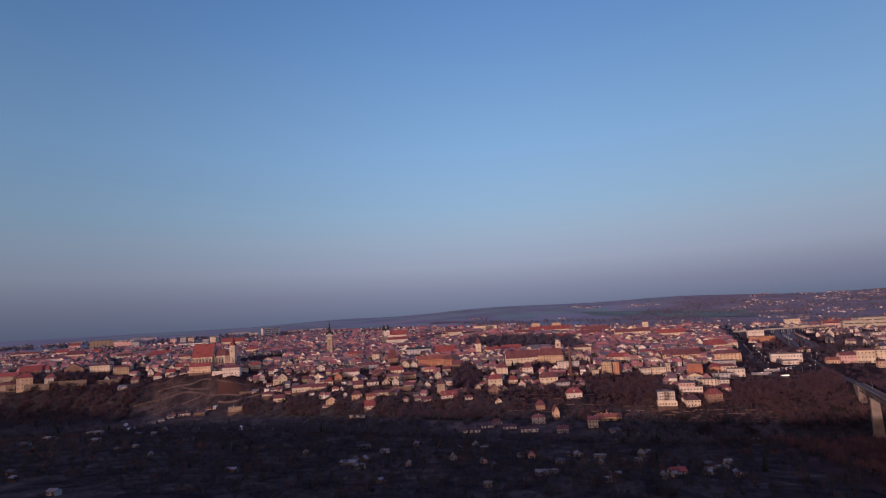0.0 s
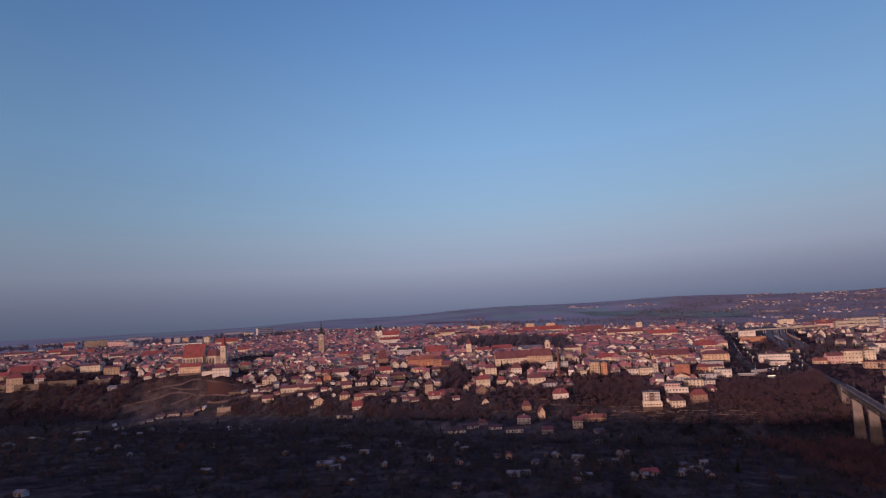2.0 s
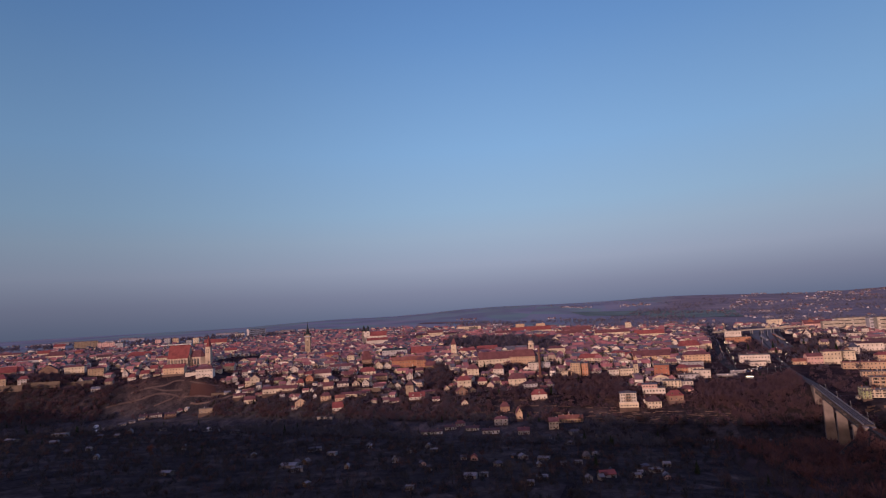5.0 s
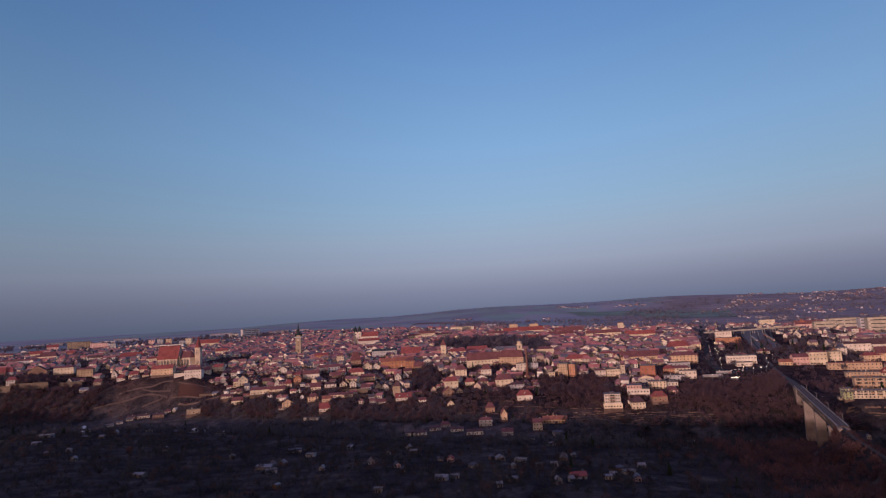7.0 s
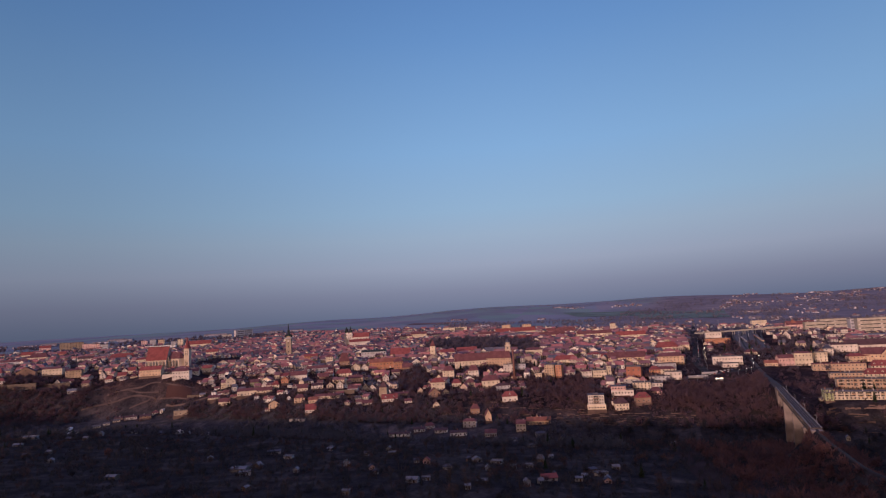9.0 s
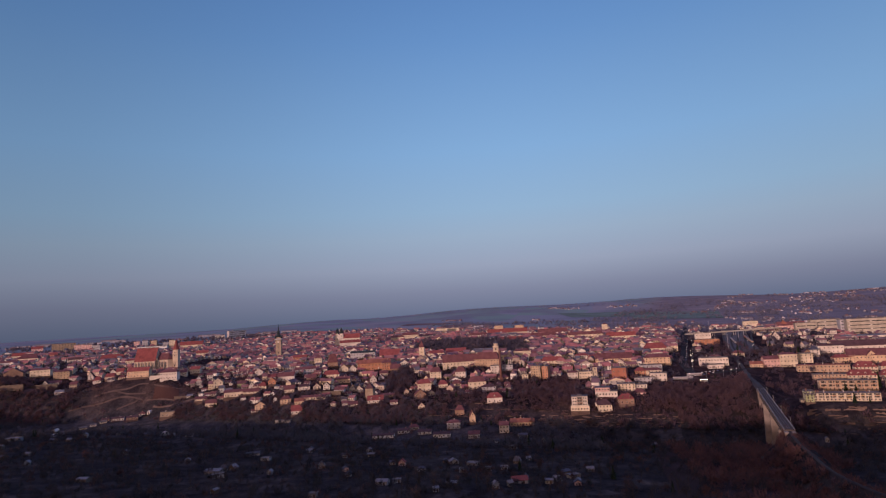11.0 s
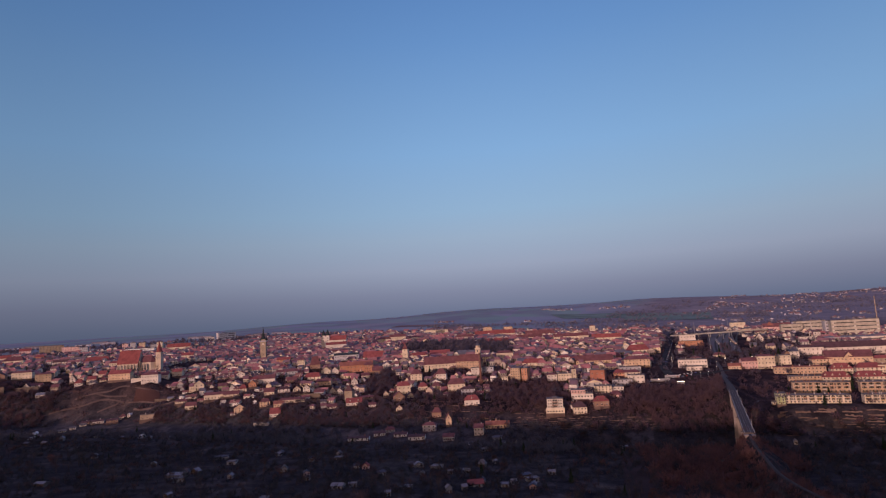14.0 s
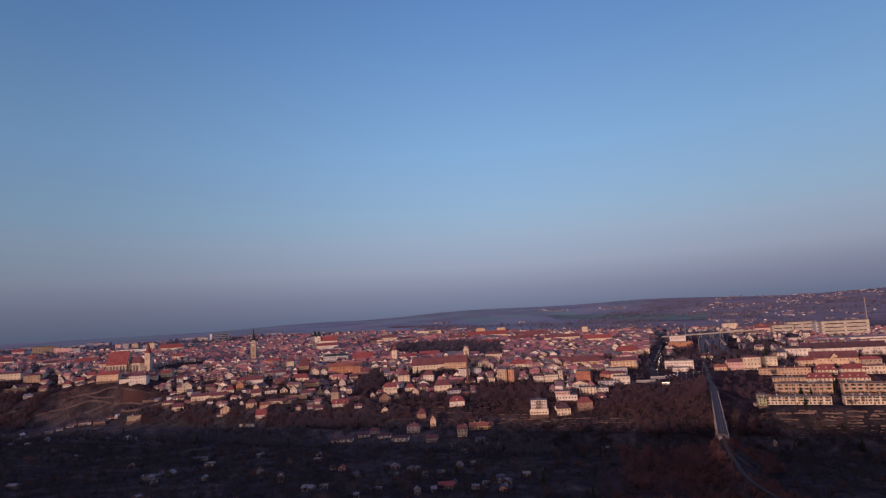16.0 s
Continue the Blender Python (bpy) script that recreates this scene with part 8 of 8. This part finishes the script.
TREE_MESH = [(w.mesh("trunk", [M_BARK]), c.mesh("crown", [M_NEEDLE if k >= len(BARE) else M_SHADE_TWIG])) for k, (w, c) in enumerate(FINE + FIR)]
for x, y in scatter(64, -380, 520, 310, 620, R1, lambda x, y, u: -420 < u < -110):
    i = R1.choice((0, 1, 2, 3, 4, 0, 2, 4, 1, 3, 5))
    tree(x, y, i, R1.uniform(0.6, 1.0), R1.uniform(0, 360), "dark green fir tree among garden plots" if i >= len(BARE) else "leafless garden tree with fine brown twigs")
for x, y in scatter(30, -700, 640, 860, 1050, R1, lambda x, y, u: u > 50 and clear(x, y, 9, 14)):
    i = R1.choice((0, 1, 3, 5, 6))
    tree(x, y, i, R1.uniform(0.8, 1.1), R1.uniform(0, 360), "dark green fir tree between town houses" if i >= len(BARE) else "leafless tree between town houses", "trees of the town")

for x, y, i, sc in ((507, 638, 6, 0.75), (516, 635, 5, 0.9), (472, 573, 6, 0.85), (576, 738, 6, 1.0), (547, 643, 6, 1.1), (573, 681, 5, 1.2), (485, 571, 5, 0.6)):
    tree(x, y, i, sc, x * 7 % 360, "dark green fir tree before the apartment blocks", "trees of the flats")


# ---- garden plots on the near slope ----
HUT_WALL = varied("hut_boards", steps((0.24, 0.22, 0.21), (0.14, 0.10, 0.075), (0.34, 0.32, 0.30), (0.18, 0.14, 0.11), (0.40, 0.37, 0.33)))
HUT_ROOF = varied("hut_roofing", steps((0.20, 0.20, 0.21), (0.10, 0.095, 0.095), (0.28, 0.28, 0.30), (0.15, 0.09, 0.075), (0.36, 0.36, 0.38)))


M_WHITEWASH = varied("old_whitewash", [(0, (0.20, 0.20, 0.21)), (1, (0.44, 0.43, 0.44))], constant=False)


def hut(x, y, w, d, hw, hr, kind, turn, wall=None, tile=None, label="small weathered garden hut with a pale sheet roof"):
    root = new("garden_hut")
    root.matrix_basis = pose(x, y, height(x, y), 0, 0, turn)
    wall = {PLASTER["white"]: M_WHITEWASH, PLASTER["grey"]: HUT_WALL}.get(wall, wall)
    part("wall", wall_shell(kind, w, d, hw, hr, 2).mesh("wall", [wall or HUT_WALL]), root)
    part("roof", roof_shell(kind, w, d, hw, hr, 0.3).mesh("roof", [tile or HUT_ROOF]), root)
    part("window", WINDOW, root, "", pose(-w * 0.22, -d / 2, hw * 0.55) @ Matrix.Diagonal((0.9, 1, 0.9, 1)))
    part("door", DOOR, root, "", pose(w * 0.22, -d / 2, 0) @ Matrix.Diagonal((0.9, 1, min(1.9, hw * 0.9), 1)))
    return tagged(root, label, "hut", "garden huts")


def greenhouse(x, y, w, d, h, turn, label="pale arched polytunnel between garden plots"):
    """A round-backed foil tunnel with its end towards the valley."""
    root = new("polytunnel")
    root.matrix_basis = pose(x, y, height(x, y), 0, 0, turn)
    n_s = 10
    arc = [(-w / 2 * math.cos(math.pi * i / n_s), h * math.sin(math.pi * i / n_s)) for i in range(n_s + 1)]
    s = Shell()
    s.add([(a, -d / 2, b) for a, b in arc] + [(a, d / 2, b) for a, b in arc], [(i, i + 1, n_s + 2 + i, n_s + 1 + i) for i in range(n_s)])
    part("cover", s.mesh("cover", [PLASTER["white"]], True), root)
    e = Shell().add([(a, -d / 2 + 0.15, b) for a, b in arc], [tuple(range(n_s + 1))])
    part("end_wall", e.mesh("end_wall", [PLASTER["grey"]]), root)
    part("door", DOOR, root, "", pose(0, -d / 2 + 0.1, 0) @ Matrix.Diagonal((1.0, 1, 1.7, 1)))
    return tagged(root, label, "polytunnel")

hut(-459, 730, 17.5, 9.0, 3.5, 1.4, "flat", 2, PLASTER["white"], TILE["pale"], "whitewashed garden hut with a pale sheet-metal roof")
hut(-300, 538, 5.0, 3.7, 2.2, 1.0, "long", -16, PLASTER["grey"], TILE["pale"], "weathered grey garden hut with a pale sheet-metal roof")
hut(-251, 470, 3.9, 3.5, 2.2, 1.4, "gable", 8, PLASTER["white"], TILE["pale"], "whitewashed garden hut with a pale sheet-metal roof")
hut(-381, 748, 6.2, 4.6, 3.6, 2.2, "gable", 11, PLASTER["white"], TILE["pale"], "whitewashed garden hut with a pale sheet-metal roof")
hut(-366, 695, 6.4, 4.7, 2.7, 1.4, "long", -9, PLASTER["grey"], TILE["pale"], "weathered grey garden hut with a pale sheet-metal roof")
hut(-379, 685, 7.6, 5.6, 2.7, 1.3, "long", -20, PLASTER["grey"], TILE["slate"], "weathered grey garden hut with a grey roof")
hut(-268, 747, 3.5, 3.5, 2.9, 1.5, "gable", 6, PLASTER["white"], TILE["pale"], "whitewashed garden hut with a pale sheet-metal roof")
hut(-245, 748, 13.8, 9.0, 2.2, 0.7, "long", -9, PLASTER["white"], TILE["pale"], "whitewashed garden hut with a pale sheet-metal roof")
hut(-81, 437, 4.8, 3.6, 2.2, 2.6, "hip", 2, PLASTER["grey"], TILE["slate"], "weathered grey garden hut with a grey roof")
hut(-73, 407, 7.5, 5.5, 2.4, 0.8, "flat", 23, PLASTER["grey"], TILE["pale"], "weathered grey garden hut with a pale sheet-metal roof")
hut(-66, 487, 7.2, 5.3, 2.2, 0.6, "flat", -8, PLASTER["white"], TILE["pale"], "whitewashed garden hut with a pale sheet-metal roof")
hut(-44, 540, 5.0, 3.7, 2.2, 1.1, "long", 20, PLASTER["white"], TILE["pale"], "whitewashed garden hut with a pale sheet-metal roof")
hut(-9, 437, 4.8, 3.6, 2.2, 2.6, "gable", 10, PLASTER["white"], TILE["pale"], "whitewashed garden hut with a pale sheet-metal roof")
hut(-4, 499, 3.7, 3.5, 2.9, 1.0, "long", -7, PLASTER["white"], TILE["slate"], "whitewashed garden hut with a grey roof")
hut(9, 549, 5.1, 3.7, 2.2, 2.1, "gable", -14, PLASTER["white"], TILE["pale"], "whitewashed garden hut with a pale sheet-metal roof")
hut(16, 512, 6.6, 4.9, 2.2, 0.6, "flat", 5, PLASTER["grey"], TILE["pale"], "weathered grey garden hut with a pale sheet-metal roof")
hut(41, 454, 4.2, 3.5, 2.2, 0.9, "long", 5, PLASTER["white"], TILE["slate"], "whitewashed garden hut with a grey roof")
hut(49, 448, 5.0, 3.7, 2.6, 2.2, "gable", -5, PLASTER["pink"], TILE["red"], "faded pink garden house with a red tiled roof")
hut(45, 363, 7.4, 5.4, 2.2, 1.1, "long", -12, PLASTER["white"], TILE["pale"], "whitewashed garden hut with a pale sheet-metal roof")
hut(87, 467, 6.9, 5.1, 2.2, 1.8, "gable", 14, PLASTER["grey"], TILE["pale"], "weathered grey garden hut with a pale sheet-metal roof")
hut(102, 458, 8.4, 6.2, 2.2, 1.3, "flat", -21, PLASTER["white"], TILE["pale"], "whitewashed garden hut with a pale sheet-metal roof")
hut(137, 471, 5.7, 4.2, 2.7, 3.2, "hip", -20, PLASTER["grey"], TILE["pale"], "weathered grey garden hut with a pale sheet-metal roof")
hut(148, 490, 3.2, 3.5, 2.2, 1.0, "long", 18, PLASTER["white"], TILE["pale"], "whitewashed garden hut with a pale sheet-metal roof")
hut(124, 435, 5.2, 3.8, 2.2, 0.8, "flat", -7, PLASTER["white"], TILE["pale"], "whitewashed garden hut with a pale sheet-metal roof")
hut(128, 369, 9.5, 7.0, 2.2, 1.8, "long", 4, PLASTER["white"], TILE["red"], "whitewashed garden house with a red tiled roof")
hut(133, 379, 3.1, 3.5, 2.6, 1.8, "gable", -8, PLASTER["white"], TILE["slate"], "whitewashed garden hut with a grey roof")
hut(146, 368, 4.8, 3.5, 2.2, 0.7, "long", -12, PLASTER["grey"], TILE["pale"], "weathered grey garden hut with a pale sheet-metal roof")
hut(153, 376, 3.1, 3.5, 2.2, 1.1, "gable", 12, PLASTER["white"], TILE["pale"], "whitewashed garden hut with a pale sheet-metal roof")
hut(78, 337, 3.1, 3.5, 2.2, 0.7, "long", 8, PLASTER["white"], TILE["pale"], "whitewashed garden hut with a pale sheet-metal roof")
hut(87, 355, 6.5, 4.8, 2.2, 0.7, "long", -11, PLASTER["grey"], TILE["pale"], "weathered grey garden hut with a pale sheet-metal roof")
hut(164, 370, 3.1, 3.5, 2.2, 1.1, "gable", -14, PLASTER["grey"], TILE["pale"], "weathered grey garden hut with a pale sheet-metal roof")
hut(161, 645, 9.5, 7.0, 2.5, 1.3, "long", 6, PLASTER["white"], TILE["slate"], "whitewashed garden hut with a grey roof")
hut(166, 631, 4.7, 3.5, 2.5, 1.2, "long", -24, PLASTER["white"], TILE["slate"], "whitewashed garden hut with a grey roof")
hut(180, 623, 3.5, 3.5, 3.6, 2.4, "gable", -23, PLASTER["grey"], TILE["slate"], "weathered grey garden hut with a grey roof")
hut(132, 635, 4.7, 3.5, 2.2, 1.2, "long", 14, PLASTER["white"], TILE["slate"], "whitewashed garden hut with a grey roof")
hut(-375, 599, 7.7, 5.7, 2.2, 1.2, "long", 13, PLASTER["grey"], TILE["pale"], "weathered grey garden hut with a pale sheet-metal roof")
hut(-299, 508, 5.6, 4.1, 2.2, 1.0, "long", -21, PLASTER["grey"], TILE["slate"], "weathered grey garden hut with a grey roof")
hut(-89, 522, 11.5, 8.5, 2.2, 0.6, "flat", 14, PLASTER["grey"], TILE["slate"], "weathered grey garden hut with a grey roof")
hut(-40, 415, 3.1, 3.5, 2.2, 1.2, "gable", -7, PLASTER["white"], TILE["pale"], "whitewashed garden hut with a pale sheet-metal roof")
hut(-51, 348, 3.0, 3.5, 2.2, 0.7, "gable", -24, PLASTER["grey"], TILE["pale"], "weathered grey garden hut with a pale sheet-metal roof")
hut(12, 418, 3.9, 3.5, 2.2, 1.2, "gable", 23, PLASTER["pink"], TILE["slate"], "faded pink garden hut with a grey roof")
hut(18, 397, 3.3, 3.5, 2.3, 1.5, "hip", -5, PLASTER["grey"], TILE["slate"], "weathered grey garden hut with a grey roof")
hut(11, 330, 4.3, 3.5, 2.2, 0.6, "flat", -4, PLASTER["grey"], TILE["pale"], "weathered grey garden hut with a pale sheet-metal roof")
hut(81, 473, 4.4, 3.5, 2.2, 1.4, "hip", 16, PLASTER["brown"], TILE["slate"], "brown boarded garden hut with a grey roof")
hut(163, 414, 7.6, 5.6, 2.2, 0.8, "long", 24, PLASTER["grey"], TILE["slate"], "weathered grey garden hut with a grey roof")
hut(166, 395, 7.3, 5.4, 2.2, 0.6, "flat", 18, PLASTER["grey"], TILE["pale"], "weathered grey garden hut with a pale sheet-metal roof")
hut(65, 416, 5.4, 4.0, 2.2, 1.6, "hip", 25, PLASTER["grey"], TILE["slate"], "weathered grey garden hut with a grey roof")
hut(328, 568, 4.7, 3.5, 2.2, 0.6, "long", 4, PLASTER["white"], TILE["pale"], "whitewashed garden hut with a pale sheet-metal roof")
hut(6, 753, 9.7, 7.2, 2.2, 1.5, "long", 2, PLASTER["grey"], TILE["slate"], "weathered grey garden hut with a grey roof")
hut(-141, 793, 22.0, 9.0, 2.2, 0.8, "flat", -14, PLASTER["grey"], TILE["pale"], "weathered grey garden hut with a pale sheet-metal roof")
hut(-358, 786, 10.2, 7.5, 2.3, 0.8, "flat", 23, PLASTER["grey"], TILE["pale"], "weathered grey garden hut with a pale sheet-metal roof")
hut(-308, 762, 9.9, 7.3, 2.2, 1.5, "long", -1, PLASTER["grey"], TILE["slate"], "weathered grey garden hut with a grey roof")
hut(-454, 644, 15.4, 9.0, 2.5, 1.2, "long", -22, PLASTER["grey"], TILE["pale"], "weathered grey garden hut with a pale sheet-metal roof")
hut(-429, 573, 8.5, 6.2, 2.2, 1.1, "long", -8, PLASTER["grey"], TILE["slate"], "weathered grey garden hut with a grey roof")
hut(-210, 301, 5.5, 4.1, 2.2, 0.9, "long", -10, PLASTER["white"], TILE["pale"], "whitewashed garden hut with a pale sheet-metal roof")
hut(-75, 440, 5.7, 4.2, 2.2, 2.1, "gable", -21, PLASTER["grey"], TILE["pale"], "weathered grey garden hut with a pale sheet-metal roof")
hut(-131, 488, 4.5, 3.5, 2.4, 1.4, "gable", 24, PLASTER["grey"], TILE["pale"], "weathered grey garden hut with a pale sheet-metal roof")
hut(-46, 554, 5.1, 3.8, 2.2, 1.6, "gable", 4, PLASTER["white"], TILE["slate"], "whitewashed garden hut with a grey roof")
hut(-288, 373, 5.5, 4.1, 2.2, 1.1, "long", -15, PLASTER["grey"], TILE["slate"], "weathered grey garden hut with a grey roof")
hut(-267, 349, 5.8, 4.3, 2.2, 0.7, "long", -22, PLASTER["grey"], TILE["pale"], "weathered grey garden hut with a pale sheet-metal roof")
hut(363, 499, 7.4, 5.4, 2.2, 0.6, "flat", 0, PLASTER["grey"], TILE["pale"], "weathered grey garden hut with a pale sheet-metal roof")
hut(424, 545, 3.0, 3.5, 2.7, 1.6, "gable", -23, PLASTER["grey"], TILE["pale"], "weathered grey garden hut with a pale sheet-metal roof")
hut(-220, 554, 4.1, 3.5, 2.7, 1.6, "gable", -11, PLASTER["white"], TILE["pale"], "whitewashed garden hut with a pale sheet-metal roof")
hut(-84, 428, 11.8, 8.7, 2.2, 0.8, "long", -9, PLASTER["grey"], TILE["pale"], "weathered grey garden hut with a pale sheet-metal roof")
hut(-153, 388, 7.2, 5.3, 2.2, 0.8, "long", -8, PLASTER["grey"], TILE["pale"], "weathered grey garden hut with a pale sheet-metal roof")
hut(143, 574, 8, 5.6, 2.2, 0.7, "flat", 17, PLASTER["white"], TILE["pale"], "whitewashed garden hut with a pale sheet-metal roof")
hut(112, 344, 3.2, 3.2, 3.2, 1.2, "gable", 14, PLASTER["white"], TILE["pale"], "whitewashed garden hut with a pale sheet-metal roof")
hut(121, 354, 3, 3.2, 2.2, 1.2, "long", 11, PLASTER["grey"], TILE["pale"], "weathered grey garden hut with a pale sheet-metal roof")
hut(53, 368, 5, 3.5, 1.9, 0.7, "flat", 8, PLASTER["white"], TILE["pale"], "whitewashed garden hut with a pale sheet-metal roof")
hut(93, 415, 3.2, 3.2, 2.2, 1.2, "gable", 5, PLASTER["white"], TILE["pale"], "whitewashed garden hut with a pale sheet-metal roof")
hut(112, 428, 4, 3.2, 2.0, 0.7, "flat", 2, PLASTER["white"], TILE["pale"], "whitewashed garden hut with a pale sheet-metal roof")
hut(184, 427, 5, 3.5, 2.2, 1.2, "long", -1, PLASTER["grey"], TILE["pale"], "weathered grey garden hut with a pale sheet-metal roof")
hut(162, 362, 4, 3.2, 2.2, 1.2, "gable", -4, PLASTER["pink"], TILE["slate"], "faded pink garden hut with a grey roof")
hut(279, 581, 7, 4.9, 2.2, 1.2, "long", -7, PLASTER["grey"], TILE["pale"], "weathered grey garden hut with a pale sheet-metal roof")
hut(153, 384, 4, 3.2, 2.0, 0.7, "flat", -16, PLASTER["white"], TILE["pale"], "whitewashed garden hut with a pale sheet-metal roof")
greenhouse(-461, 807, 6.3, 10, 3.4, -7)
greenhouse(-292, 771, 8.2, 10, 4.5, 2)
greenhouse(-380, 905, 5.3, 10, 2.9, -9)
greenhouse(-500, 865, 6.7, 10, 3.7, 3)

HUT_RNG = random.Random(31)
SCREEN = []
for o in scene.objects:
    if o.parent is None and o.name.split(".")[0] in ("garden_hut", "polytunnel"):
        p = o.matrix_basis.translation
        for _ in range(7):
            SCREEN.append((p.x + HUT_RNG.uniform(-8, 8), p.y + HUT_RNG.choice((-1, -1, 1)) * HUT_RNG.uniform(3.6, 8)))
grove("hut_hedges", SCREEN, "shade-toned leafless bushes crowding the garden huts", HUT_RNG, 0.03, (0.16, 0.40), bush=True, twigs=M_SHADE_TWIG)


def rusty_tree(x, y, h, spread, label):
    """A beech or oak that keeps its dead leaves: trunk, limbs and a close crown of small rusty sprays."""
    rng = random.Random(int(x * 5 + y))
    root = new("tree")
    root.matrix_basis = pose(x, y, height(x, y))
    wood, crown = bare_tree(rng, h, spread, 420, True)
    part("trunk", wood.mesh("trunk", [M_BARK]), root)
    part("crown", crown.mesh("crown", [M_RUST]), root, "rusty brown dead leaves")
    return tagged(root, label, "tree", "rusty-leaved trees")


for x, y, h, spread in ((216, 303, 9, 3.2), (221, 307, 7, 2.8), (-3, 410, 7, 4.2), (4, 414, 5, 3.0), (226, 443, 8, 4.0), (213, 461, 7, 3.6), (-220, 494, 10, 2.8), (-96, 318, 5, 3.6), (-60, 322, 5, 3.6)):
    rusty_tree(x, y, h, spread, "small tree that keeps its rusty dead leaves")


# ---- terraces and garden walls ----
def terrace_wall(x, y, w, h, turn, label="low dry-stone terrace wall on the slope", mat=None):
    """A rough retaining wall whose top follows its level, bedded in the slope."""
    root = new("terrace_wall")
    root.matrix_basis = pose(x, y, height(x, y), 0, 0, turn)
    s = Shell()
    n_b = max(2, int(w / (2.2 if h < 2 else 3.5)))
    rng = random.Random(int(x * 3 + y))
    for i in range(n_b):
        a, b = -w / 2 + w * i / n_b, -w / 2 + w * (i + 1) / n_b
        s.box(a, b, -0.35 + rng.uniform(-0.06, 0.06), 0.35, -3, h * rng.uniform(-0.2, 1.35) if h < 2 else h + rng.uniform(-0.25, 0.25))
    part("stonework", s.mesh("stonework", [mat or M_STONE]), root)
    return tagged(root, label, "wall", "terrace walls")


T_RNG = random.Random(12)
for x0, x1, u0, rows_t, gap in ((180, 322, 8, 9, 3.2), (424, 600, -2, 12, 2.3), (20, 172, 16, 5, 13.0), (176, 262, 40, 1, 12.0)):
    for k in range(rows_t):
        x = x0 + T_RNG.uniform(0, 12)
        while x < x1:
            w = T_RNG.uniform(6, 17)
            if T_RNG.random() < 0.8:
                terrace_wall(x + w / 2, toe(x + w / 2) + u0 + k * gap + T_RNG.uniform(-0.8, 0.8), w, T_RNG.uniform(0.35, 0.8), -21 + T_RNG.uniform(-5, 5))
            x += w + T_RNG.uniform(0.5, 7)
for x, y, w, h, turn in ((-700, 936, 70, 9, 2), (-640, 944, 60, 8, 6), (-590, 962, 46, 7, 10), (-12, 818, 34, 4, -8), (-70, 822, 40, 4, -6), (-330, 905, 30, 3, -12), (-290, 900, 36, 3, -20), (-230, 880, 40, 3, -18), (-100, 838, 60, 3, -14)):
    terrace_wall(x, y, w, h, turn, "high weathered stone town wall on the slope", PLASTER["wall"])
